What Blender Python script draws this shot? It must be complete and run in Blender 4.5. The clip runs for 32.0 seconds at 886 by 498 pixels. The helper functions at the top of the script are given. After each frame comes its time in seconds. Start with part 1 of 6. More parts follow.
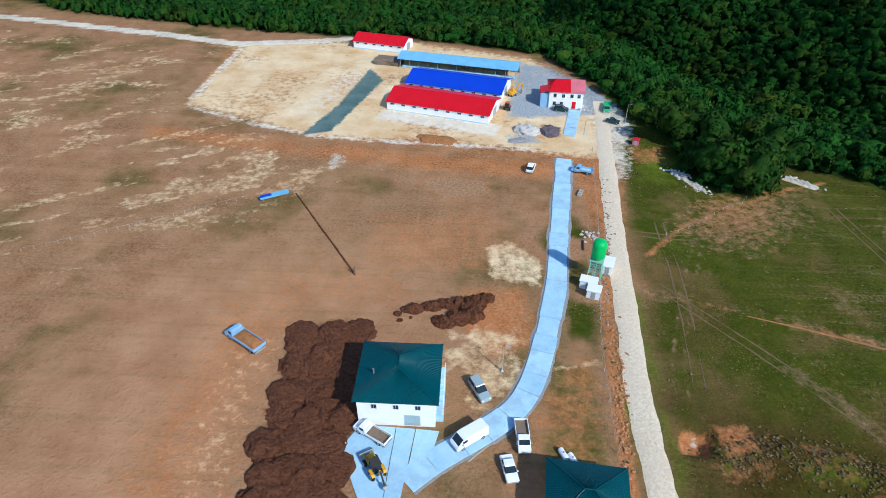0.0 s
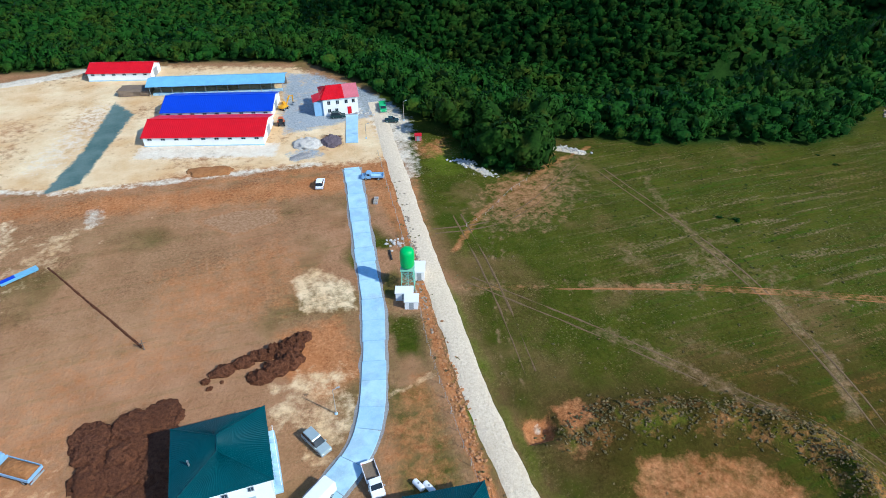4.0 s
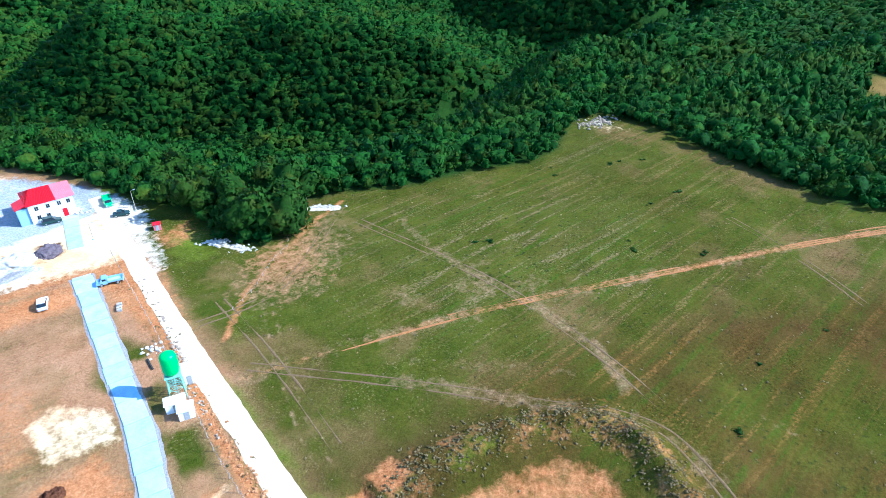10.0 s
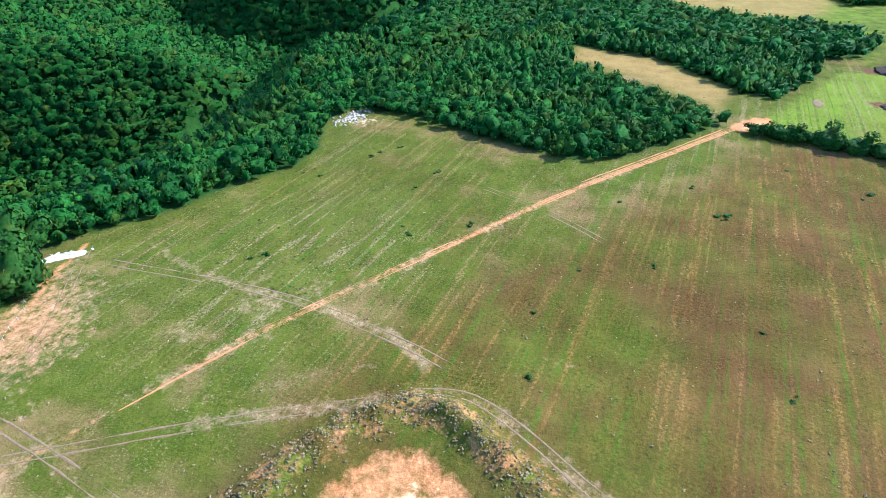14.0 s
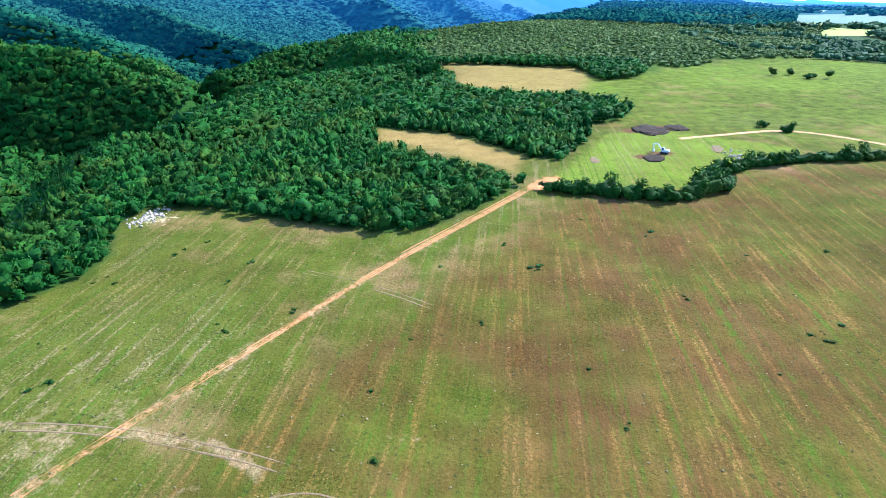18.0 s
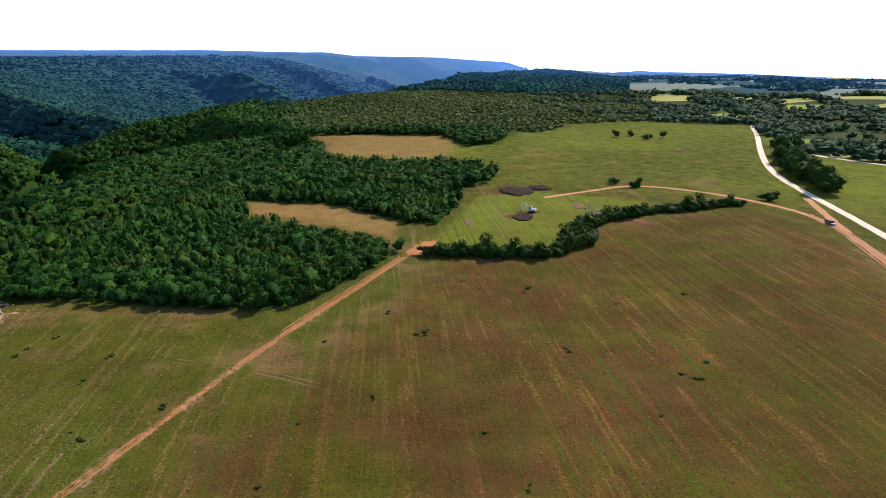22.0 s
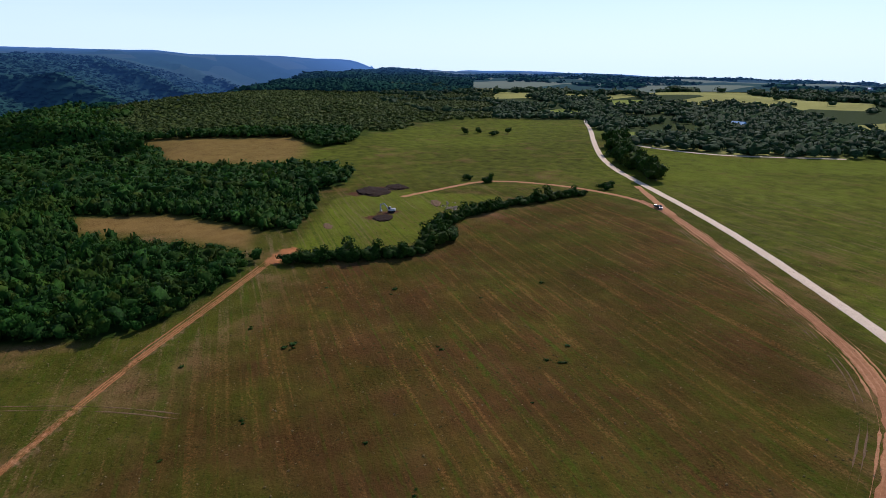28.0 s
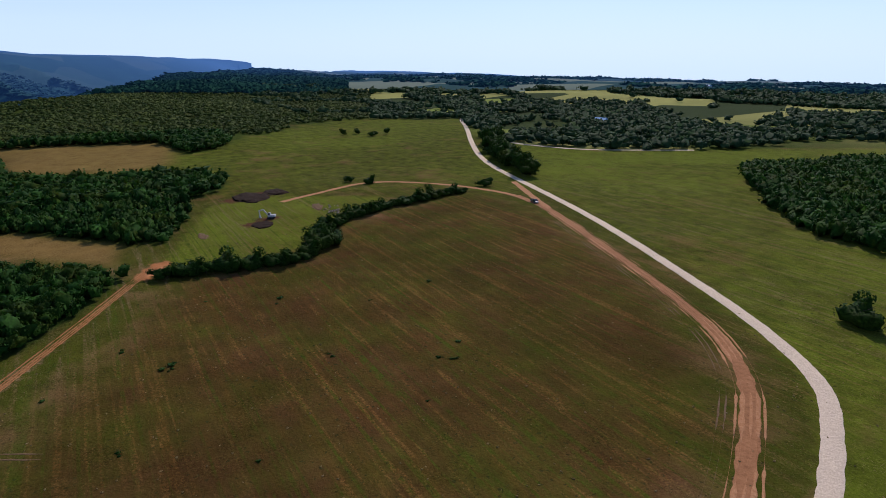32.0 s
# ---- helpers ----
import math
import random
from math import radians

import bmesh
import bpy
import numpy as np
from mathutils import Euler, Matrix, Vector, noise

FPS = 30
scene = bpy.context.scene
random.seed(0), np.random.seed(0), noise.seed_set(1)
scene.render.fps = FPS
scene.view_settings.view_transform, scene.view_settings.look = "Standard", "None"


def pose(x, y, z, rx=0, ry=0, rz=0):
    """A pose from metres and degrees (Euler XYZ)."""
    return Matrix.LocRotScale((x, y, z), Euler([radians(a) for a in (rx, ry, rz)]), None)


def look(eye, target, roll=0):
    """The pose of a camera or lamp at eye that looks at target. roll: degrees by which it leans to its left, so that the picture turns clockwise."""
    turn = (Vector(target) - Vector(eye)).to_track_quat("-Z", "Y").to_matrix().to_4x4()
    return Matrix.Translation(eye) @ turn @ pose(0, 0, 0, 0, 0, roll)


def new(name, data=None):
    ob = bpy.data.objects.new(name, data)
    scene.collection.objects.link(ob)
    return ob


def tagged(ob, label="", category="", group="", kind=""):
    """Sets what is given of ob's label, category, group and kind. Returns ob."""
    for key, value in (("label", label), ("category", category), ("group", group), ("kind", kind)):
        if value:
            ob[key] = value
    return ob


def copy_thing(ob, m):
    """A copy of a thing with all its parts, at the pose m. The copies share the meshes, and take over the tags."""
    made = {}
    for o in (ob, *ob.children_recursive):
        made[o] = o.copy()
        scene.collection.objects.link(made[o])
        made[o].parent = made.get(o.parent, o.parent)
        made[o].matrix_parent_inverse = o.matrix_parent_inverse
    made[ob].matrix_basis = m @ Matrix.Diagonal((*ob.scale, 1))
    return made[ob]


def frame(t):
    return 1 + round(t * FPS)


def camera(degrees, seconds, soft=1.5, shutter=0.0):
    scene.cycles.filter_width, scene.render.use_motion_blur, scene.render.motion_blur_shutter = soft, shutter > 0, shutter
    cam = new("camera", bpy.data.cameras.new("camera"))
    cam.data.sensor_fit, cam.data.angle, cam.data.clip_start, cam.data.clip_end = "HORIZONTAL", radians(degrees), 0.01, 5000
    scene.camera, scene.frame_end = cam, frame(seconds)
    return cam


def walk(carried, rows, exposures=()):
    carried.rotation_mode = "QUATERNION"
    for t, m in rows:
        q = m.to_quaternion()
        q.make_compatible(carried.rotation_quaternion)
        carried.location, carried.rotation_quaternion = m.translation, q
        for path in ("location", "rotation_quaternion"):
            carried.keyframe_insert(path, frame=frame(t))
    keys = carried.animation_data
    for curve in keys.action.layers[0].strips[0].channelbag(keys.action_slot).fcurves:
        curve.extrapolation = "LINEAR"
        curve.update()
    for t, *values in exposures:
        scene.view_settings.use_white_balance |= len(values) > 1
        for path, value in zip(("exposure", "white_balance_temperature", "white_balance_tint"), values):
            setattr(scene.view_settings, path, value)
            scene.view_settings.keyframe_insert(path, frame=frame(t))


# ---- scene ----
cam = camera(71.8, 32.0, soft=0.9)
PATH = [
    (0, (-21.392, -85.995, 72.275), (-21.484, -84.388, 71.088), 0.1),
    (0.5, (-21.321, -85.006, 72.28), (-21.296, -83.397, 71.093), 0.0),
    (1, (-21.069, -84.06, 72.233), (-20.879, -82.461, 71.046), 0.0),
    (1.5, (-20.903, -83.104, 72.106), (-20.52, -81.54, 70.919), -0.0),
    (2, (-20.737, -82.122, 72.022), (-20.249, -80.589, 70.834), -0.1),
    (2.5, (-20.425, -81.11, 71.894), (-19.927, -79.58, 70.706), -0.0),
    (4.5, (-18.681, -77.878, 71.881), (-18.176, -76.354, 70.689), -0.0),
    (5, (-18.326, -77.163, 71.888), (-17.821, -75.639, 70.696), 0.0),
    (5.5, (-18.04, -76.576, 71.915), (-17.531, -75.042, 70.737), 0.1),
    (6, (-17.799, -76.157, 71.958), (-17.287, -74.612, 70.796), 0.1),
    (6.5, (-17.534, -75.914, 71.997), (-16.997, -74.378, 70.835), 0.0),
    (7, (-17.303, -75.853, 71.927), (-16.714, -74.335, 70.766), 0.0),
    (7.5, (-17.028, -75.831, 71.796), (-16.342, -74.355, 70.635), 0.1),
    (8, (-16.858, -75.755, 71.709), (-16.061, -74.324, 70.562), 0.1),
    (8.5, (-16.724, -75.822, 71.404), (-15.796, -74.394, 70.355), 0.1),
    (9, (-16.577, -76.097, 71.183), (-15.569, -74.721, 70.137), 0.0),
    (9.5, (-16.295, -76.342, 70.978), (-15.21, -75.026, 69.934), 0.0),
    (10, (-15.97, -76.566, 70.843), (-14.808, -75.316, 69.801), -0.0),
    (10.5, (-15.84, -76.728, 70.752), (-14.603, -75.552, 69.711), -0.0),
    (11, (-15.65, -76.74, 70.606), (-14.341, -75.644, 69.564), 0.0),
    (11.5, (-15.589, -76.762, 70.549), (-14.222, -75.739, 69.507), 0.1),
    (12, (-15.428, -76.712, 70.569), (-14.01, -75.761, 69.528), 0.1),
    (12.5, (-15.206, -76.886, 70.613), (-13.744, -76.005, 69.572), 0.1),
    (13, (-14.881, -77.147, 70.583), (-13.386, -76.323, 69.54), 0.1),
    (13.5, (-14.559, -77.501, 70.515), (-13.037, -76.728, 69.472), 0.1),
    (14, (-14.297, -77.812, 70.438), (-12.74, -77.113, 69.396), 0.0),
    (14.5, (-13.968, -78.099, 70.332), (-12.368, -77.486, 69.3), 0.0),
    (15, (-13.678, -78.269, 70.133), (-12.039, -77.75, 69.11), -0.0),
    (15.5, (-13.414, -78.38, 69.759), (-11.749, -77.947, 68.739), -0.0),
    (17.5, (-11.469, -78.788, 66.931), (-9.654, -78.548, 66.126), -0.21),
    (18, (-11.351, -78.785, 66.966), (-9.529, -78.577, 66.168), -0.24),
    (18.5, (-11.206, -78.784, 66.977), (-9.378, -78.618, 66.181), -0.24),
    (19, (-10.98, -78.739, 67.001), (-9.141, -78.611, 66.226), -0.27),
    (19.5, (-10.718, -78.641, 66.995), (-8.856, -78.561, 66.271), -0.27),
    (20, (-10.499, -78.519, 67.035), (-8.63, -78.488, 66.325), -0.29),
    (20.5, (-10.234, -78.349, 67.085), (-8.365, -78.363, 66.374), -0.28),
    (21, (-9.975, -78.162, 67.112), (-8.106, -78.23, 66.403), -0.29),
    (21.5, (-9.676, -77.982, 67.145), (-7.798, -78.114, 66.47), -0.29),
    (22, (-9.405, -77.81, 67.198), (-7.507, -77.996, 66.596), -0.29),
    (22.5, (-9.115, -77.661, 67.246), (-7.222, -77.892, 66.644), -0.27),
    (23, (-8.87, -77.491, 67.249), (-6.983, -77.766, 66.647), -0.24),
    (23.5, (-8.672, -77.275, 67.289), (-6.791, -77.587, 66.686), -0.2),
    (24, (-8.345, -77.069, 67.308), (-6.469, -77.408, 66.704), -0.16),
    (24.5, (-8.044, -76.901, 67.352), (-6.173, -77.265, 66.747), -0.12),
    (26.5, (-7.732, -76.741, 67.403), (-5.884, -77.21, 66.799), -0.09),
    (27, (-7.413, -76.634, 67.467), (-5.581, -77.161, 66.862), -0.06),
    (27.5, (-7.098, -76.589, 67.536), (-5.283, -77.172, 66.93), -0.05),
    (28, (-6.959, -76.547, 67.656), (-5.162, -77.182, 67.049), -0.03),
    (28.5, (-6.827, -76.495, 67.74), (-5.046, -77.173, 67.133), -0.01),
    (29, (-6.708, -76.465, 67.771), (-4.941, -77.179, 67.165), 0.0),
    (29.5, (-6.644, -76.487, 67.806), (-4.888, -77.229, 67.201), 0.0),
    (30, (-6.628, -76.499, 67.855), (-4.887, -77.273, 67.248), 0.02),
    (30.5, (-6.616, -76.52, 67.876), (-4.898, -77.346, 67.269), 0.02),
    (31, (-6.578, -76.51, 67.867), (-4.887, -77.388, 67.26), 0.03),
    (31.5, (-6.584, -76.52, 67.895), (-4.919, -77.448, 67.288), 0.02),
    (32, (-6.601, -76.481, 67.919), (-4.962, -77.454, 67.312), 0.02),
]
EXPOSURES = [(0, -0.2, 5650, 5), (6, 0.06, 5600, 3), (8, 0.34, 5300, 3), (10, 0.95, 5050, 4), (13, 1.46, 5000, 8), (16, 1.7, 5000, 8), (18, 1.7, 5100, 6), (20, 1.25, 6200, 19), (21, 0.9, 6600, 26), (22, 0.3, 6700, 25), (24, -0.36, 6450, 25), (27, -0.56, 6400, 26), (32, -0.78, 6400, 25)]
walk(cam, [(t, look(eye, target, roll)) for t, eye, target, roll in PATH], EXPOSURES)

# ---- world, sun ----
SUN_AZ, SUN_EL = 137.0, 39.0
world = bpy.data.worlds.new("world")
scene.world = world
world.use_nodes = True
wn = world.node_tree.nodes
sky = wn.new("ShaderNodeTexSky")
sky.sky_type, sky.sun_disc = "NISHITA", False
sky.sun_elevation, sky.sun_rotation = radians(SUN_EL), radians(SUN_AZ)
sky.air_density, sky.dust_density, sky.ozone_density = 1.0, 0.25, 5.0
wn["Background"].inputs["Strength"].default_value = 0.145
cool = wn.new("ShaderNodeMix")
cool.data_type, cool.blend_type = "RGBA", "MULTIPLY"
cool.inputs[0].default_value, cool.inputs[7].default_value = 1.0, (0.90, 1.02, 1.20, 1)
world.node_tree.links.new(sky.outputs[0], cool.inputs[6])
veil = wn.new("ShaderNodeTexNoise")
veil.inputs["Scale"].default_value, veil.inputs["Detail"].default_value = 2.2, 5.0
stretch = wn.new("ShaderNodeMapping")
stretch.inputs["Scale"].default_value = (1, 1, 7)
coord = wn.new("ShaderNodeTexCoord")
thin = wn.new("ShaderNodeMapRange")
thin.inputs["From Min"].default_value, thin.inputs["From Max"].default_value, thin.inputs["To Max"].default_value = 0.42, 0.75, 0.22
white = wn.new("ShaderNodeMix")
white.data_type = "RGBA"
white.inputs[7].default_value = (8.6, 10.8, 12.4, 1)
# pale air low over the horizon, all round
split, low, air = wn.new("ShaderNodeSeparateXYZ"), wn.new("ShaderNodeMapRange"), wn.new("ShaderNodeMix")
low.inputs["From Min"].default_value, low.inputs["From Max"].default_value = 0.28, 0.0
low.inputs["To Max"].default_value = 0.85
air.data_type = "RGBA"
air.inputs[7].default_value = (7.4, 10.6, 12.6, 1)
for a, b in ((coord.outputs["Generated"], stretch.inputs[0]), (stretch.outputs[0], veil.inputs["Vector"]), (veil.outputs["Fac"], thin.inputs["Value"]), (thin.outputs[0], white.inputs[0]), (cool.outputs[2], white.inputs[6]), (white.outputs[2], air.inputs[6]), (coord.outputs["Generated"], split.inputs[0]), (split.outputs["Z"], low.inputs["Value"]), (low.outputs[0], air.inputs[0]), (air.outputs[2], wn["Background"].inputs["Color"])):
    world.node_tree.links.new(a, b)
sun = new("sun", bpy.data.lights.new("sun", "SUN"))
sun.data.energy, sun.data.angle, sun.data.color = 5.2, radians(0.5), (1.0, 0.94, 0.84)
sun_dir = Vector((math.sin(radians(SUN_AZ)) * math.cos(radians(SUN_EL)), math.cos(radians(SUN_AZ)) * math.cos(radians(SUN_EL)), math.sin(radians(SUN_EL))))
sun.matrix_world = look(sun_dir * 200, (0, 0, 0))


# ---- materials ----
class Nodes:
    """A small wrapper to write node materials in few words."""

    def __init__(self, name, rough=0.8, metal=0.0):
        self.mat = bpy.data.materials.new(name)
        self.mat.use_nodes = True
        self.t = self.mat.node_tree
        self.b = self.t.nodes["Principled BSDF"]
        self.b.inputs["Roughness"].default_value = rough
        self.b.inputs["Metallic"].default_value = metal
        self.b.inputs["Specular IOR Level"].default_value = 0.25
        self.xyz = self.t.nodes.new("ShaderNodeNewGeometry").outputs["Position"]

    def node(self, kind, **kw):
        n = self.t.nodes.new(kind)
        for k, v in kw.items():
            n.inputs[k.replace("_", " ")].default_value = v
        return n

    def link(self, a, b):
        self.t.links.new(a, b)

    def attr(self, name):
        n = self.t.nodes.new("ShaderNodeAttribute")
        n.attribute_name = name
        return n.outputs["Fac"]

    def mapped(self, scale=(1, 1, 1), rz=0.0, src=None):
        n = self.t.nodes.new("ShaderNodeMapping")
        n.inputs["Scale"].default_value = scale
        n.inputs["Rotation"].default_value = (0, 0, radians(rz))
        self.link(src or self.xyz, n.inputs["Vector"])
        return n.outputs[0]

    def noise(self, scale, detail=4, rough=0.6, src=None, lo=0.3, hi=0.7):
        n = self.node("ShaderNodeTexNoise", Scale=scale, Detail=detail, Roughness=rough)
        self.link(src or self.xyz, n.inputs["Vector"])
        return self.ramp(n.outputs["Fac"], lo, hi)

    def ramp(self, v, lo, hi, a=0.0, b=1.0):
        n = self.node("ShaderNodeMapRange", From_Min=lo, From_Max=hi, To_Min=a, To_Max=b)
        self.link(v, n.inputs["Value"])
        return n.outputs[0]

    def math(self, op, a, b=None):
        n = self.t.nodes.new("ShaderNodeMath")
        n.operation = op
        for i, v in enumerate((a, b)):
            if v is None:
                continue
            if isinstance(v, (int, float)):
                n.inputs[i].default_value = v
            else:
                self.link(v, n.inputs[i])
        return n.outputs[0]

    def mix(self, fac, a, b, mode="MIX"):
        n = self.t.nodes.new("ShaderNodeMix")
        n.data_type, n.blend_type = "RGBA", mode
        for key, v in ((0, fac), (6, a), (7, b)):
            if isinstance(v, tuple):
                n.inputs[key].default_value = (*v, 1)
            elif isinstance(v, (int, float)):
                n.inputs[key].default_value = v
            else:
                self.link(v, n.inputs[key])
        return n.outputs[2]

    def color(self, c):
        if isinstance(c, tuple):
            self.b.inputs["Base Color"].default_value = (*c, 1)
        else:
            self.link(c, self.b.inputs["Base Color"])

    def bump(self, h, strength=0.5, dist=0.1):
        n = self.node("ShaderNodeBump", Strength=strength, Distance=dist)
        self.link(h, n.inputs["Height"])
        self.link(n.outputs[0], self.b.inputs["Normal"])

    def island(self):
        return self.t.nodes.new("ShaderNodeNewGeometry").outputs["Random Per Island"]

    def random(self):
        return self.t.nodes.new("ShaderNodeObjectInfo").outputs["Random"]


def plain(name, color, rough=0.6, metal=0.0, vary=0.25, scale=3.0, bump=0.15):
    m = Nodes(name, rough, metal)
    dark = tuple(c * (1 - vary) for c in color)
    n = m.noise(scale, 6)
    fine = m.noise(scale * 9, 4)
    c = m.mix(n, dark, color)
    c = m.mix(m.math("MULTIPLY", fine, 0.25), c, tuple(min(1, k * 1.2) for k in color))
    m.color(c)
    m.bump(fine, bump, 0.02)
    return m.mat


def ground_material():
    m = Nodes("ground_soil_and_grass", 1.0)
    m.b.inputs["Specular IOR Level"].default_value = 0.02
    big, mid, fine = m.noise(0.02, 4), m.noise(0.15, 6), m.noise(1.6, 6, 0.7)
    tuft = m.noise(0.7, 3, 0.8, lo=0.45, hi=0.75)
    rows = m.noise(1.0, 5, 0.65, src=m.mapped((0.022, 0.34, 0.1), 18.5), lo=0.45, hi=0.64)
    rows2 = m.noise(1.0, 4, 0.7, src=m.mapped((0.06, 1.4, 0.1), 18.5), lo=0.48, hi=0.8)
    # dry stubble field
    c = m.mix(mid, (0.36, 0.165, 0.078), (0.50, 0.262, 0.138))
    c = m.mix(m.math("MULTIPLY", big, 0.45), c, (0.34, 0.215, 0.100))
    brown = m.attr("brown")
    c = m.mix(brown, c, m.mix(mid, (0.031, 0.0160, 0.0008), (0.060, 0.031, 0.002)))
    # meadow grass over the soil
    g = m.attr("green")
    grass = m.mix(mid, (0.052, 0.066, 0.007), (0.096, 0.096, 0.012))
    grass = m.mix(m.math("MULTIPLY", tuft, 0.45), grass, (0.030, 0.070, 0.004))
    gm = m.math("ADD", g, m.math("MULTIPLY", m.math("SUBTRACT", m.noise(0.05, 6), 0.5), 0.6))
    gm = m.ramp(gm, 0.25, 0.75)
    c = m.mix(gm, c, grass)
    lush = m.ramp(m.math("ADD", m.attr("lush"), m.math("MULTIPLY", m.math("SUBTRACT", mid, 0.5), 0.5)), 0.3, 0.8)
    c = m.mix(lush, c, m.mix(tuft, (0.115, 0.155, 0.012), (0.180, 0.210, 0.024)))
    # mown rows
    rw = m.attr("rows")
    wob = m.node("ShaderNodeTexNoise", Scale=0.02, Detail=2.0)
    m.link(m.xyz, wob.inputs["Vector"])
    shift = m.t.nodes.new("ShaderNodeVectorMath")
    shift.operation = "MULTIPLY_ADD"
    m.link(wob.outputs["Color"], shift.inputs[0])
    shift.inputs[1].default_value = (1.6, 1.6, 0)
    m.link(m.xyz, shift.inputs[2])
    bent = shift.outputs[0]
    c = m.mix(m.math("MULTIPLY", m.math("MULTIPLY", rows, rw), 0.30), c, m.mix(brown, (0.150, 0.105, 0.035), (0.180, 0.084, 0.014)))
    broken = m.noise(0.35, 4, 0.75, lo=0.38, hi=0.58)
    lines = m.noise(1.0, 2, 0.5, src=m.mapped((0.007, 0.75, 0), 18.5, bent), lo=0.55, hi=0.62)
    c = m.mix(m.math("MULTIPLY", m.math("MULTIPLY", lines, rw), m.math("MULTIPLY", broken, 0.88)), c, (0.056, 0.094, 0.008))
    bare = m.noise(1.0, 2, 0.5, src=m.mapped((0.006, 0.62, 7.0), 18.5, bent), lo=0.56, hi=0.64)
    crumbs = m.noise(1.5, 3, 0.8, lo=0.44, hi=0.60)
    c = m.mix(m.math("MULTIPLY", m.math("MULTIPLY", bare, rw), m.math("MULTIPLY", crumbs, 0.8)), c, m.mix(brown, m.mix(mid, (0.20, 0.135, 0.062), (0.30, 0.21, 0.11)), m.mix(mid, (0.24, 0.098, 0.018), (0.34, 0.165, 0.042))))
    c = m.mix(m.math("MULTIPLY", m.math("MULTIPLY", rows2, rw), 0.25), c, (0.20, 0.105, 0.036))
    grassy = m.math("MULTIPLY", m.noise(2.2, 3, 0.8, lo=0.56, hi=0.66), m.noise(0.06, 3, lo=0.4, hi=0.7))
    c = m.mix(m.math("MULTIPLY", grassy, m.math("MULTIPLY", rw, 0.7)), c, (0.060, 0.100, 0.012))
    # broad random blotches of darker brown over the brown field
    dark_blotch = m.math("MULTIPLY", m.noise(0.014, 4, lo=0.45, hi=0.7), brown)
    c = m.mix(m.math("MULTIPLY", dark_blotch, 0.55), c, (0.030, 0.018, 0.004))
    speck = m.noise(0.9, 2, 0.5, lo=0.64, hi=0.68)
    c = m.mix(m.math("MULTIPLY", speck, m.math("MULTIPLY", rw, 0.8)), c, (0.030, 0.040, 0.012))
    # red earth, pale sand, gravel, dark soil and leaf litter
    edge = m.math("MULTIPLY", m.math("SUBTRACT", m.noise(0.5, 6, 0.7, lo=0.2, hi=0.8), 0.5), 0.8)
    red = m.ramp(m.math("ADD", m.attr("red"), edge), 0.3, 0.75)
    c = m.mix(red, c, m.mix(m.math("MULTIPLY", m.math("ADD", fine, mid), 0.5), (0.38, 0.125, 0.036), (0.62, 0.29, 0.125)))
    c = m.mix(m.attr("tan"), c, m.mix(m.math("MULTIPLY", m.math("ADD", mid, fine), 0.5), (0.200, 0.118, 0.030), (0.320, 0.205, 0.070)))
    dust = m.ramp(m.math("ADD", m.attr("dust"), edge), 0.3, 0.8)
    c = m.mix(m.math("MULTIPLY", dust, 0.85), c, m.mix(m.math("MULTIPLY", m.math("ADD", fine, crumbs), 0.5), (0.23, 0.125, 0.060), (0.47, 0.30, 0.175)))
    sand = m.ramp(m.math("ADD", m.attr("sand"), edge), 0.35, 0.7)
    c = m.mix(sand, c, m.mix(m.noise(0.09, 5, 0.6), (0.64, 0.38, 0.17), (0.86, 0.68, 0.42)))
    chalk = m.ramp(m.math("ADD", m.attr("chalk"), edge), 0.35, 0.7)
    c = m.mix(chalk, c, m.mix(m.noise(0.3, 6, 0.75), (0.70, 0.57, 0.42), (0.86, 0.77, 0.62)))
    grey = m.ramp(m.math("ADD", m.attr("grey"), edge), 0.35, 0.7)
    c = m.mix(grey, c, m.mix(fine, (0.26, 0.29, 0.30), (0.44, 0.46, 0.47)))
    teal = m.ramp(m.math("ADD", m.attr("teal"), edge), 0.35, 0.7)
    c = m.mix(teal, c, m.mix(mid, (0.075, 0.135, 0.125), (0.16, 0.22, 0.20)))
    soil = m.ramp(m.math("ADD", m.attr("soil"), edge), 0.35, 0.7)
    c = m.mix(soil, c, m.mix(fine, (0.075, 0.032, 0.018), (0.15, 0.068, 0.036)))
    grit = m.noise(1.6, 6, 0.85, lo=0.36, hi=0.64)
    rough = m.math("MULTIPLY", m.math("SUBTRACT", 1.0, m.math("MULTIPLY", m.math("MAXIMUM", sand, dust), 0.75)), m.math("MULTIPLY", m.noise(0.07, 5, 0.7, lo=0.25, hi=0.7), m.ramp(m.attr("bare"), 0, 1, 1.0, 0.15)))
    c = m.mix(m.math("MULTIPLY", m.math("SUBTRACT", 1.0, grit), rough), c, m.mix(1.0, c, (0.30, 0.29, 0.24), "MULTIPLY"))
    straw = m.math("MULTIPLY", m.noise(2.6, 3, 0.7, lo=0.57, hi=0.64), m.noise(0.12, 4, 0.7, lo=0.4, hi=0.7))
    c = m.mix(m.math("MULTIPLY", straw, m.math("MULTIPLY", rough, 0.75)), c, m.mix(brown, (0.40, 0.30, 0.15), (0.19, 0.092, 0.018)))
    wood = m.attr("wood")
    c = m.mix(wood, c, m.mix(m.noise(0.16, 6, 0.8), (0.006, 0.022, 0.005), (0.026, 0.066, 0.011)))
    # far farmland in patches
    far = m.attr("far")
    cell = m.node("ShaderNodeTexVoronoi", Scale=0.006)
    m.link(m.mapped((1, 1, 0.0), 20), cell.inputs["Vector"])
    pick = m.node("ShaderNodeSeparateColor")
    m.link(cell.outputs["Color"], pick.inputs[0])
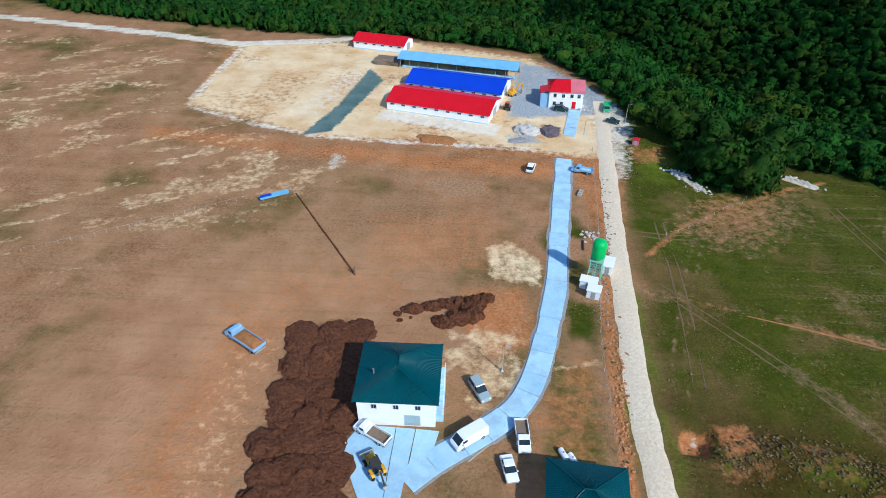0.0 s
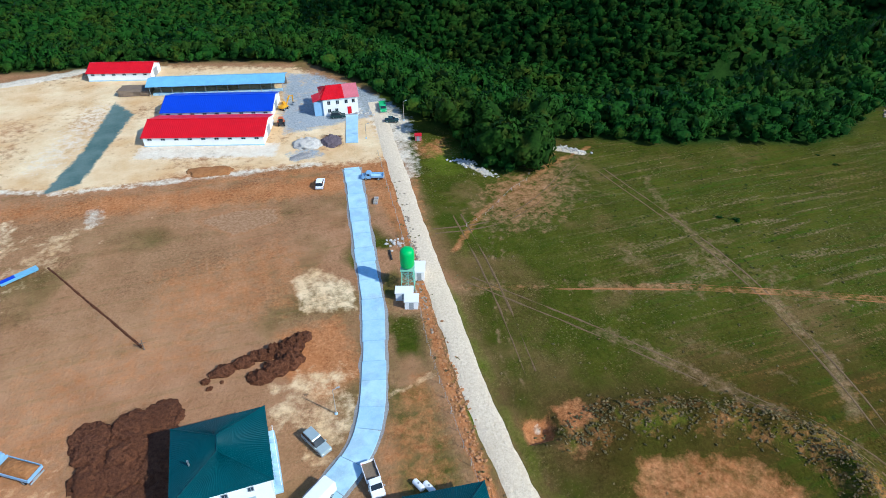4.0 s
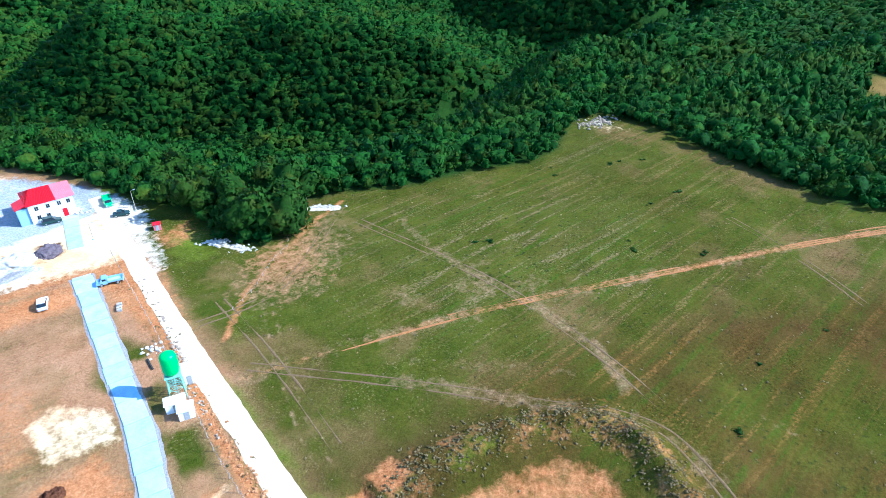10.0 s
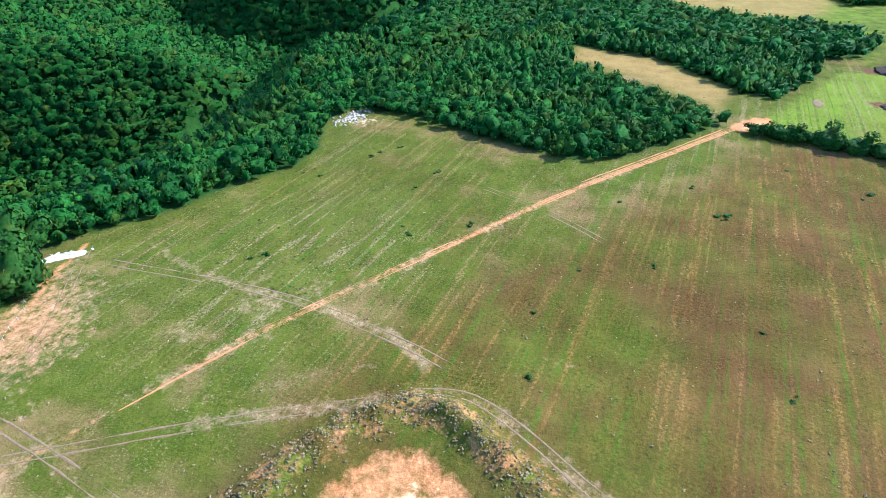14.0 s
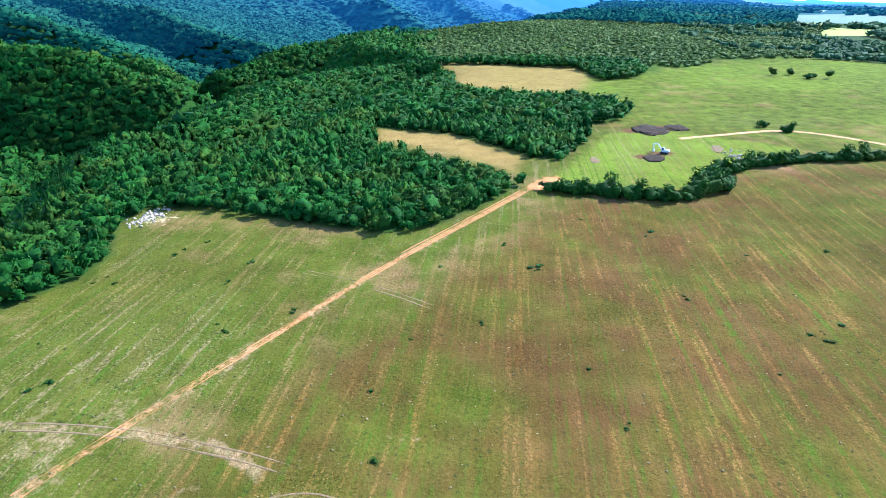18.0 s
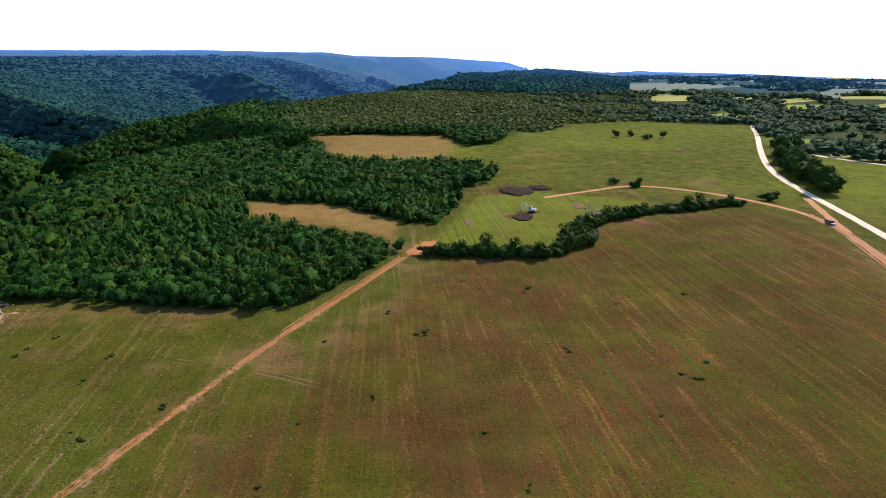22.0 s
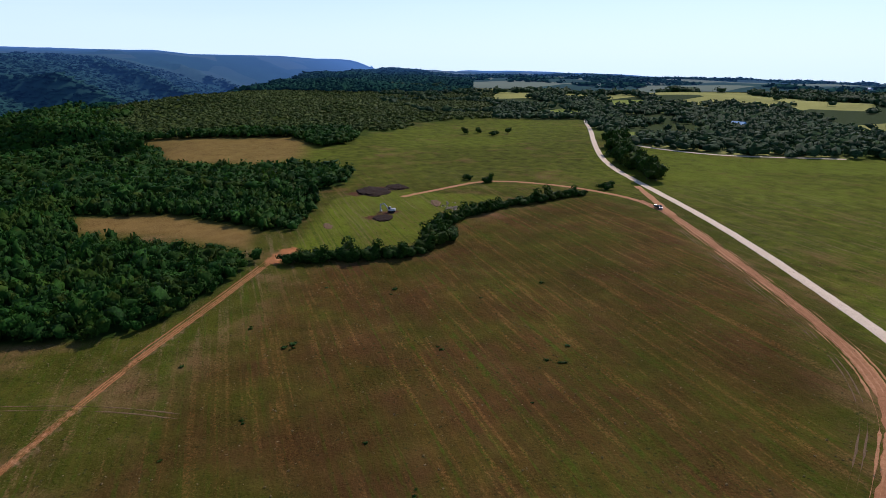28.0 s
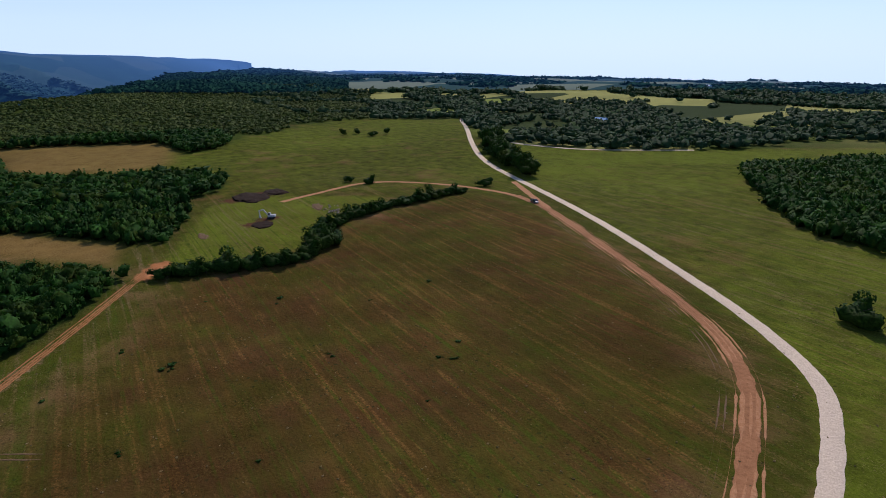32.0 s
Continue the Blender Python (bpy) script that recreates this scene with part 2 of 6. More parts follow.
    patch = m.mix(m.ramp(pick.outputs[0], 0.3, 0.32), (0.21, 0.265, 0.055), (0.34, 0.34, 0.10))
    patch = m.mix(m.ramp(pick.outputs[1], 0.62, 0.64), patch, (0.035, 0.055, 0.018))
    c = m.mix(far, c, m.mix(m.math("MULTIPLY", m.noise(0.012, 5), 0.35), patch, (0.035, 0.055, 0.018)))
    m.color(c)
    m.bump(m.math("ADD", fine, m.math("MULTIPLY", tuft, 1.5)), 0.6, 0.11)
    return m.mat


def leaf_material(name, dark, light, warm, per_object=False):
    m = Nodes(name, 0.75)
    m.b.inputs["Specular IOR Level"].default_value = 0.05
    # tint carries the crown's painted shade: dark low down, light on top
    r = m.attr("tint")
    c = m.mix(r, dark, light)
    c = m.mix(m.math("MULTIPLY", m.noise(0.045, 3, lo=0.5, hi=0.75), 0.45), c, warm)
    c = m.mix(m.math("MULTIPLY", m.noise(0.21, 2, 0.6, lo=0.56, hi=0.68), 0.5), c, warm)
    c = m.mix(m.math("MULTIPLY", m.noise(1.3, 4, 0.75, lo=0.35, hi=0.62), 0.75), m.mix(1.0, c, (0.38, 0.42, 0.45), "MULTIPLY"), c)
    m.color(c)
    tr = m.t.nodes.new("ShaderNodeBsdfTranslucent")
    m.link(c, tr.inputs["Color"])
    mixs = m.t.nodes.new("ShaderNodeMixShader")
    mixs.inputs[0].default_value = 0.18
    m.link(m.b.outputs[0], mixs.inputs[1])
    m.link(tr.outputs[0], mixs.inputs[2])
    m.link(mixs.outputs[0], m.t.nodes["Material Output"].inputs[0])
    return m.mat


def gravel_material(name, dark, light, scale=2.5, rough=0.06):
    m = Nodes(name, 0.95)
    m.b.inputs["Specular IOR Level"].default_value = 0.1
    f = m.noise(scale, 6, 0.75)
    c = m.mix(f, dark, light)
    c = m.mix(m.math("MULTIPLY", m.noise(0.12, 4), 0.35), c, dark)
    m.color(c)
    m.bump(m.math("ADD", f, m.noise(scale * 0.5, 4, 0.7)), 0.8, rough)
    return m.mat


def sheet_material(name, color, gloss=0.42):
    """Ribbed painted roofing sheet, faded in blotches."""
    m = Nodes(name, gloss)
    m.b.inputs["Specular IOR Level"].default_value = 0.15
    n = m.noise(0.5, 5)
    c = m.mix(n, tuple(k * 0.82 for k in color), color)
    c = m.mix(m.math("MULTIPLY", m.noise(4, 4, lo=0.55, hi=0.8), 0.25), c, tuple(min(1, k * 1.25 + 0.02) for k in color))
    m.color(c)
    return m.mat


M_ground = ground_material()
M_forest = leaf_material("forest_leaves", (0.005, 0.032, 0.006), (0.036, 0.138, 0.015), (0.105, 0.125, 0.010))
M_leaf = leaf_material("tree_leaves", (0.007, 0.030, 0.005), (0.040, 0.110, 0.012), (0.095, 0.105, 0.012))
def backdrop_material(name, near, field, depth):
    """Far land whose base colour and glow take on painted blue haze with its distance from the farm."""
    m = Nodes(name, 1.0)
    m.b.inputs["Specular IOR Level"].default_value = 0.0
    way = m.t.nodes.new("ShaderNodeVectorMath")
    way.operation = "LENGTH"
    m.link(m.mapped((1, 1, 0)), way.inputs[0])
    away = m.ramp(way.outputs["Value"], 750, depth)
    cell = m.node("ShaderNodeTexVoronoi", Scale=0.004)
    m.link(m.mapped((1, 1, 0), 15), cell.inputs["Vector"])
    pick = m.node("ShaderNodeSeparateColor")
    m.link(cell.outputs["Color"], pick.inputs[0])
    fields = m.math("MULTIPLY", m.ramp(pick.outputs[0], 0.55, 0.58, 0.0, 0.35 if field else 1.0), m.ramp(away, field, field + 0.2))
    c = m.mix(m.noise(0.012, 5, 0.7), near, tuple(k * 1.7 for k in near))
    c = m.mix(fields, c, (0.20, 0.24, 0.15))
    # air haze put into base colour and emission, stronger farther off
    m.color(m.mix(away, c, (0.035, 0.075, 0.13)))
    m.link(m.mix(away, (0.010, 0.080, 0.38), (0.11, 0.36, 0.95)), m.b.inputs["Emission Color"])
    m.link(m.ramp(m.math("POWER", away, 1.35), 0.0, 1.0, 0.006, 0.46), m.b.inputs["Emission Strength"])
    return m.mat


M_backdrop = backdrop_material("backdrop_haze_hills", (0.010, 0.042, 0.016), 0.45, 4900)
M_plain = backdrop_material("backdrop_haze_plain", (0.030, 0.062, 0.040), 0.0, 4300)
M_weed = leaf_material("dry_weeds", (0.10, 0.105, 0.03), (0.42, 0.29, 0.14), (0.32, 0.19, 0.08))
M_bark = plain("bark", (0.11, 0.085, 0.06), 0.9, vary=0.5)
M_road = gravel_material("white_limestone_gravel", (0.60, 0.46, 0.31), (0.86, 0.73, 0.54), 2.2, 0.08)
m = Nodes("pale_concrete", 0.8)
c = m.mix(m.noise(0.5, 6, 0.7), (0.34, 0.54, 0.66), (0.52, 0.70, 0.80))
c = m.mix(m.math("MULTIPLY", m.noise(0.22, 5, 0.7, lo=0.5, hi=0.62), 0.55), c, (0.30, 0.40, 0.46))
c = m.mix(m.math("MULTIPLY", m.random(), 0.45), c, (0.27, 0.46, 0.60))
m.color(m.mix(m.math("MULTIPLY", m.noise(6, 4, 0.8, lo=0.55, hi=0.7), 0.3), c, (0.75, 0.78, 0.78)))
m.bump(m.noise(9, 4), 0.2, 0.01)
M_concrete = m.mat
M_verge = gravel_material("grey_gravel", (0.20, 0.19, 0.18), (0.40, 0.38, 0.36), 3.0)
M_soil = gravel_material("dark_red_soil", (0.075, 0.028, 0.014), (0.26, 0.105, 0.052), 2.2, 0.35)
M_white = plain("white_render", (0.80, 0.79, 0.77), 0.75, vary=0.08, scale=0.7)
M_red = sheet_material("red_roof_sheet", (0.60, 0.006, 0.016))
M_blue = sheet_material("blue_roof_sheet", (0.012, 0.055, 0.52))
M_sky = sheet_material("light_blue_roof_sheet", (0.20, 0.46, 0.66))
M_green = sheet_material("dark_green_roof_sheet", (0.003, 0.060, 0.072))
M_pink = sheet_material("faded_red_roof_sheet", (0.62, 0.17, 0.20))
M_steel = plain("galvanised_steel", (0.42, 0.45, 0.46), 0.45, 0.6, vary=0.2)
M_greenpaint = plain("green_paint", (0.03, 0.46, 0.10), 0.4, vary=0.15)
M_glass = plain("dark_glass", (0.02, 0.03, 0.04), 0.08, vary=0.2, bump=0.0)
M_frame = plain("grey_frame", (0.35, 0.37, 0.38), 0.5)
M_dark = plain("dark_interior", (0.05, 0.045, 0.04), 0.9)
M_timber = plain("weathered_timber", (0.22, 0.16, 0.11), 0.85, vary=0.4)
M_pole = plain("pale_timber", (0.45, 0.38, 0.30), 0.8, vary=0.3)
M_tyre = plain("black_rubber", (0.02, 0.02, 0.02), 0.85)
M_yellow = plain("yellow_machine_paint", (0.72, 0.36, 0.02), 0.45)
M_car_white = plain("white_car_paint", (0.80, 0.80, 0.80), 0.25, vary=0.05, bump=0.02)
M_car_silver = plain("silver_green_car_paint", (0.42, 0.50, 0.50), 0.28, 0.3, vary=0.08, bump=0.02)
M_car_dark = plain("dark_green_car_paint", (0.02, 0.05, 0.05), 0.25, vary=0.1, bump=0.02)
M_car_green = plain("green_truck_paint", (0.05, 0.42, 0.16), 0.4, vary=0.1)
M_car_blue = plain("blue_truck_paint", (0.25, 0.42, 0.60), 0.4, vary=0.1)
M_lamp = plain("clear_lamp_glass", (0.85, 0.85, 0.80), 0.15, vary=0.05)
M_tail = plain("red_lamp_glass", (0.5, 0.02, 0.02), 0.2)
M_chalk = gravel_material("white_chalk_rubble", (0.40, 0.36, 0.31), (0.66, 0.62, 0.56), 0.9)
M_orange = gravel_material("orange_earth", (0.34, 0.145, 0.055), (0.56, 0.30, 0.15), 1.5)
M_rut = gravel_material("red_rut_earth", (0.24, 0.095, 0.030), (0.46, 0.215, 0.085), 1.2)
M_earth = gravel_material("trodden_brown_earth", (0.24, 0.105, 0.042), (0.46, 0.22, 0.10), 0.8)
M_stone = gravel_material("brown_field_stone", (0.22, 0.16, 0.11), (0.46, 0.37, 0.28), 1.0)
M_track = gravel_material("dusty_wheel_track", (0.11, 0.066, 0.030), (0.22, 0.145, 0.078), 1.8)
M_peat = gravel_material("dark_dug_soil", (0.016, 0.009, 0.005), (0.042, 0.024, 0.012), 1.0)
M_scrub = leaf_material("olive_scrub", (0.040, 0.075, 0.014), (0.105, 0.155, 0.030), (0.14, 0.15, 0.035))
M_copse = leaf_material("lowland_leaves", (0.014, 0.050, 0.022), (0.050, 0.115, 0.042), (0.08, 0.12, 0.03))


# ---- helpers for meshes ----
def part(name, bm, material, parent=None, label=""):
    me = bpy.data.meshes.new(name)
    bm.to_mesh(me)
    bm.free()
    me.materials.append(material)
    ob = new(name, me)
    if parent is not None:
        ob.parent = parent
    if label:
        ob["label"] = label
    return ob


def box(bm, lo, hi, bevel=0.0):
    m = Matrix.Translation([(a + b) / 2 for a, b in zip(lo, hi)]) @ Matrix.Diagonal([b - a for a, b in zip(lo, hi)] + [1])
    made = bmesh.ops.create_cube(bm, size=1, matrix=m)
    if bevel:
        es = list({e for v in made["verts"] for e in v.link_edges})
        bmesh.ops.bevel(bm, geom=es, offset=bevel, segments=2, affect="EDGES", profile=0.6)
    return bm


def solid(lo, hi, bevel=0.0):
    return box(bmesh.new(), lo, hi, bevel)


def rod(bm, a, b, r, sides=8, r2=None):
    a, b = Vector(a), Vector(b)
    turn = (b - a).to_track_quat("Z", "Y").to_matrix().to_4x4()
    bmesh.ops.create_cone(bm, cap_ends=True, segments=sides, radius1=r, radius2=r if r2 is None else r2, depth=(b - a).length, matrix=Matrix.Translation((a + b) / 2) @ turn)
    return bm


def stick(a, b, r, sides=8, r2=None):
    return rod(bmesh.new(), a, b, r, sides, r2)


def faces(points, polys):
    bm = bmesh.new()
    vs = [bm.verts.new(p) for p in points]
    for f in polys:
        bm.faces.new([vs[i] for i in f])
    return bm


def slab_of(points, polys, thick):
    """A surface of a few faces with thickness added below it."""
    bm = faces(points, polys)
    got = bmesh.ops.extrude_face_region(bm, geom=bm.faces[:])
    for v in got["geom"]:
        if isinstance(v, bmesh.types.BMVert):
            v.co.z += thick
    bmesh.ops.recalc_face_normals(bm, faces=bm.faces[:])
    return bm


def thing(name, m, label, category, group="", kind=""):
    ob = new(name)
    ob.matrix_world = m
    ob.empty_display_size = 0.2
    return tagged(ob, label, category, group, kind)


def mesh_from(name, verts, polys, material, smooth=False):
    me = bpy.data.meshes.new(name)
    me.vertices.add(len(verts))
    me.vertices.foreach_set("co", np.ascontiguousarray(verts, np.float32).ravel())
    n = polys.shape[1]
    me.loops.add(polys.size)
    me.loops.foreach_set("vertex_index", np.ascontiguousarray(polys, np.int32).ravel())
    me.polygons.add(len(polys))
    me.polygons.foreach_set("loop_start", np.arange(0, polys.size, n, dtype=np.int32))
    me.update(calc_edges=True)
    if smooth:
        me.polygons.foreach_set("use_smooth", np.ones(len(polys), bool))
    me.materials.append(material)
    return me


def attribute(me, name, values):
    a = me.attributes.new(name, "FLOAT", "POINT")
    a.data.foreach_set("value", np.ascontiguousarray(values, np.float32))


# ---- fields of numbers over the plan ----
LATTICE = np.random.RandomState(5).rand(256, 256)


def value_noise(x, y, size):
    u, v = x / size, y / size
    i, j = np.floor(u).astype(int), np.floor(v).astype(int)
    a, b = u - i, v - j
    a, b = a * a * (3 - 2 * a), b * b * (3 - 2 * b)
    at = lambda p, q: LATTICE[p % 256, q % 256]
    return (at(i, j) * (1 - a) + at(i + 1, j) * a) * (1 - b) + (at(i, j + 1) * (1 - a) + at(i + 1, j + 1) * a) * b


def fbm(x, y, size, octaves=4):
    out, amp, total = 0.0, 1.0, 0.0
    for k in range(octaves):
        out = out + amp * value_noise(x + 37.1 * k, y - 91.7 * k, size / 2 ** k)
        total += amp
        amp *= 0.5
    return out / total


def smooth(v, lo, hi):
    t = np.clip((v - lo) / (hi - lo), 0, 1)
    return t * t * (3 - 2 * t)


def inside(poly, x, y):
    got = np.zeros(x.shape, bool)
    n = len(poly)
    for k in range(n):
        (ax, ay), (bx, by) = poly[k], poly[(k + 1) % n]
        if ay == by:
            continue
        got ^= ((ay > y) != (by > y)) & (x < (bx - ax) * (y - ay) / (by - ay) + ax)
    return got


def line_distance(line, x, y, closed=False):
    """The distance to a line of points, and along which part of it the nearest place lies."""
    best, where = np.full(x.shape, 1e9), np.zeros(x.shape)
    pts = list(line) + ([line[0]] if closed else [])
    for k in range(len(pts) - 1):
        (ax, ay), (bx, by) = pts[k], pts[k + 1]
        dx, dy = bx - ax, by - ay
        t = np.clip(((x - ax) * dx + (y - ay) * dy) / (dx * dx + dy * dy + 1e-9), 0, 1)
        d = np.hypot(x - ax - t * dx, y - ay - t * dy)
        near = d < best
        best, where = np.where(near, d, best), np.where(near, k + t, where)
    return best, where


def zone(poly, x, y, soft):
    """1 inside a patch, falling to 0 over a soft rim."""
    out = np.zeros(x.shape)
    xs, ys = [p[0] for p in poly], [p[1] for p in poly]
    near = (x > min(xs) - soft) & (x < max(xs) + soft) & (y > min(ys) - soft) & (y < max(ys) + soft)
    if near.any():
        d, _ = line_distance(poly, x[near], y[near], True)
        s = np.where(inside(poly, x[near], y[near]), d, -d)
        out[near] = smooth(s, -soft, soft)
    return out


def along(line, x, y, width, soft):
    out = np.zeros(x.shape)
    xs, ys = [p[0] for p in line], [p[1] for p in line]
    r = width + soft + 1
    near = (x > min(xs) - r) & (x < max(xs) + r) & (y > min(ys) - r) & (y < max(ys) + r)
    if near.any():
        d, _ = line_distance(line, x[near], y[near])
        out[near] = 1 - smooth(d, width - soft, width + soft)
    return out


# ---- plan: the open plateau, the gorge, the woods ----
OPEN = [(-1500, 700), (-600, 330), (-234, 186), (-192, 167), (-126, 150), (-100, 146), (-80, 142), (-48, 141), (-1, 126), (13, 101), (21, 76), (28, 61), (26, 48),
        (30, 38), (35, 34), (41, 36), (53, 47), (62, 45), (78, 36), (98, 31), (114, 24), (129, 25), (149, 36), (163, 36), (164, 18), (157, -6), (152, -26), (149, -44),
        (156, -58), (175, -71), (204, -86)]
OPEN_EAST = [(208, -81), (229, -53), (246, -22), (284, -14), (279, -50), (240, -86), (234, -101), (250, -106), (286, -119), (292, -112), (325, -140), (342, -147),
             (366, -136), (380, -96), (393, -53), (403, -39), (449, -40), (503, -28), (543, -11), (541, -60), (522, -128), (455, -141), (476, -170), (522, -199), (535, -223), (591, -274), (608, -343), (590, -452),
             (467, -392), (417, -376), (378, -376), (320, -419), (223, -603), (150, -700), (-300, -900), (-1500, -900)]
PLATEAU = OPEN + OPEN_EAST
GORGE = [(-900, 800), (-500, 570), (-250, 400), (-50, 285), (120, 190), (230, 168), (330, 185), (480, 230), (600, 235), (720, 230), (900, 250), (1050, 270), (1400, 230), (1700, 130), (2150, -60), (2900, -320), (3600, -760), (5200, -1600)]
RIM = [(-1500, 720), (-600, 350), (-234, 200), (-194, 176), (-145, 162), (-93, 160), (-50, 152), (-20, 153), (4, 150), (19, 136), (29, 114), (36, 95), (46, 80), (56, 66), (72, 60), (95, 60), (120, 58), (150, 62), (182, 72), (215, 90),
       (241, 100), (263, 86), (330, 86), (406, 85), (440, 72), (492, 42), (545, 2), (590, 30), (640, 80), (720, 110), (800, 110), (880, 85), (950, 20), (1000, -60), (1150, -110), (1400, -200), (1900, -330), (2600, -740), (3500, -1400), (5200, -2200)]
# crests of the spurs that come down into the gorge: bearing, distance and height
SPURS = [[(15, 480, -9), (27, 450, -16), (36, 420, -24), (41, 405, -27), (45.2, 390, -35), (46.8, 382, -62)],
         [(44, 900, 30), (51.2, 720, 0), (54.3, 690, -3), (57.4, 650, -22), (59.8, 630, -26), (61.8, 620, -32), (63, 610, -62)],
         [(44, 1250, 50), (51.7, 1000, 19), (53.4, 980, 12), (56, 930, -10), (58.5, 880, -30), (61.9, 830, -55), (63, 820, -80)],
         [(48, 1600, 45), (55.6, 1400, 34), (59.2, 1320, 20), (61.9, 1260, -6), (64.3, 1200, -18), (68.2, 1120, -37), (70, 1100, -80)],
         [(68, 2300, 48), (75, 2000, 10), (78.5, 1900, 12), (81.5, 1800, -35), (83, 1760, -90)],
         [(76, 2900, 70), (81, 2600, 40), (84.5, 2400, 0), (87.3, 2250, -60), (88.3, 2200, -100)],
         [(82, 3400, 85), (87.6, 3000, 16), (91.5, 2800, -72)],
         [(88, 4300, 80), (93.1, 3800, 34), (96.7, 3500, -68)],
         [(97, 735, 3), (90.8, 890, 6), (84.8, 900, 7), (79.3, 890, 5), (74.4, 810, -2), (70, 760, -7), (66.6, 720, -20), (63.8, 690, -27), (62.5, 680, -58)],
         [(111, 2150, 10), (105, 2100, 15), (102, 2000, 8), (96.6, 1800, -4), (93.2, 1600, -10), (89.3, 1300, -20), (86, 1200, -60)]]
HUMP = [(150, 56), (187, 59), (212, 36), (244, 26), (293, 7), (394, -21)]
DIP = [(215, 70), (265, 52), (330, 42), (420, 24), (500, -4)]


BANK = [(14, -34), (22, -33), (31, -35.5), (40, -39.5), (46, -45.5), (46.5, -52), (43, -60), (38, -70)]
HOLLOW = [(22, -39), (36, -44), (40, -50), (36, -60), (28, -66), (14, -50)]
PIT = [(8.7, -29.2), (13.0, -29.6), (12.6, -33.6), (8.5, -33.2)]


def height(x, y):
    """The height of the land."""
    r = np.hypot(x + 10, y + 76)
    az = np.degrees(np.arctan2(x + 10, y + 76))
    far = np.interp(az, [-180, -60, 40, 75, 88, 95, 101, 104, 110, 120, 134, 156, 180], [0, 40, 60, 56, 28, 38, 20, -5, -67, -90, -149, -190, -150])
    z = far * smooth(r, np.where(far > 0, 700, 900), np.where(far > 0, 4600, 6500))
    # the wooded rise beyond the pale field
    z = z + 7 * np.exp(-(((x - 940) / 300) ** 2 + ((y + 240) / 260) ** 2))
    # gentle rolls of the open land
    z = z + (fbm(x, y, 260, 2) - 0.5) * 26 * smooth(r, 520, 1100)
    north = inside(RIM + [(5200, 6000), (-1500, 6000)], x, y)
    d_rim, _ = line_distance(RIM, x, y)
    d_axis, at = line_distance(GORGE, x, y)
    beyond = inside(GORGE + [(5200, 6000), (-900, 6000)], x, y)
    deep = np.interp(at, [0, 4, 8, 12, 15, 17], [70, 72, 80, 105, 120, 100])
    near_side = -deep * smooth(d_rim, -12, 105) + deep * 0.03
    rise = np.interp(at, [0, 3, 6, 9, 12], [40, 34, 30, 40, 60])
    other = -deep + (deep + rise) * smooth(d_axis, -60, 760)
    side = np.where(beyond, other, near_side)
    for spur in SPURS:
        line = [(-10 + q * math.sin(radians(b)), -76 + q * math.cos(radians(b))) for b, q, _ in spur]
        d, k = line_distance(line, x, y)
        crest = np.interp(k, range(len(spur)), [h for _, _, h in spur])
        side = np.maximum(side, crest - 0.72 * (np.sqrt(d * d + 22 ** 2) - 22))
    gully = np.abs(fbm(x * 0.9 + y * 0.35, y * 0.7 - x * 0.25, 110, 3) - 0.5) * 2
    side = side - (np.minimum(gully, 0.5) - 0.2) * -22 * smooth(d_rim, 40, 160) * (1 - 0.5 * smooth(r, 900, 1800))
    side = np.minimum(side, 62 + r * np.tan(np.radians(np.interp(az, [40, 75, 84, 88, 95, 102, 110], [0.8, 0.3, 0.15, -0.25, -0.5, -0.8, -1.4]))))
    z = np.where(north, side + far * 0.9 * smooth(r, 2600, 5200) * (far > 0), z)
    # the low swell and the dip in the wood east of the stone heap
    close = (x > 100) & (x < 600) & (y > -80) & (y < 150)
    if close.any():
        px, py = x[close], y[close]
        d, _ = line_distance(HUMP, px, py)
        e, _ = line_distance(DIP, px, py)
        z[close] += 4 * np.exp(-(d / 20) ** 2) * smooth(px, 150, 220) - 15 * np.exp(-(e / 24) ** 2) * smooth(px, 190, 240)
    z = z + (fbm(x, y, 34, 3) - 0.5) * 0.5
    # the weedy bank round a borrow pit, and a square pit beside the road
    near = (x > -5) & (x < 70) & (y > -95) & (y < -10)
    if near.any():
        px, py = x[near], y[near]
        d, at = line_distance(BANK, px, py)
        lump = np.interp(at, [0, 1, 2, 4, 6, 7], [0.2, 1.0, 1.7, 2.2, 2.0, 1.2]) * np.exp(-(d / 2.8) ** 2) * (0.55 + 0.9 * fbm(px, py, 2.6, 3))
        z[near] += lump - 0.5 * zone(HOLLOW, px, py, 2.0) - 1.5 * zone(PIT, px, py, 0.5)
    return z


def height_at(x, y):
    return float(height(np.array([float(x)]), np.array([float(y)]))[0])


ROAD = [(15, 88), (14, 76), (12.3, 62), (10.3, 41), (8.7, 26), (7.1, 7), (5.6, -10), (4.5, -24), (4.2, -36), (4.5, -60), (9, -105), (20, -145), (32, -172), (41, -190), (49, -203),
        (58, -211.5), (82, -225.5), (117, -240), (160, -257), (210, -273.5), (258, -286), (328, -306), (403, -346), (495, -401), (585, -449), (640, -500)]
TRACK = [(11, 1), (27, -4), (47, -10.5), (62, -17), (83, -26.5), (117, -42), (137, -52), (155, -62.5), (181, -77), (205, -90), (214, -96)]
DIRT_ROAD = [(24, -118), (31, -143), (39, -160), (50, -178), (60, -193), (77, -208), (101, -220), (135, -233), (186, -252), (209, -259.5), (235, -263), (257, -256.5), (278, -246), (306, -216), (293, -183), (280, -156)]
DIRT_FORK = [(205, -259), (245, -275), (264, -283)]
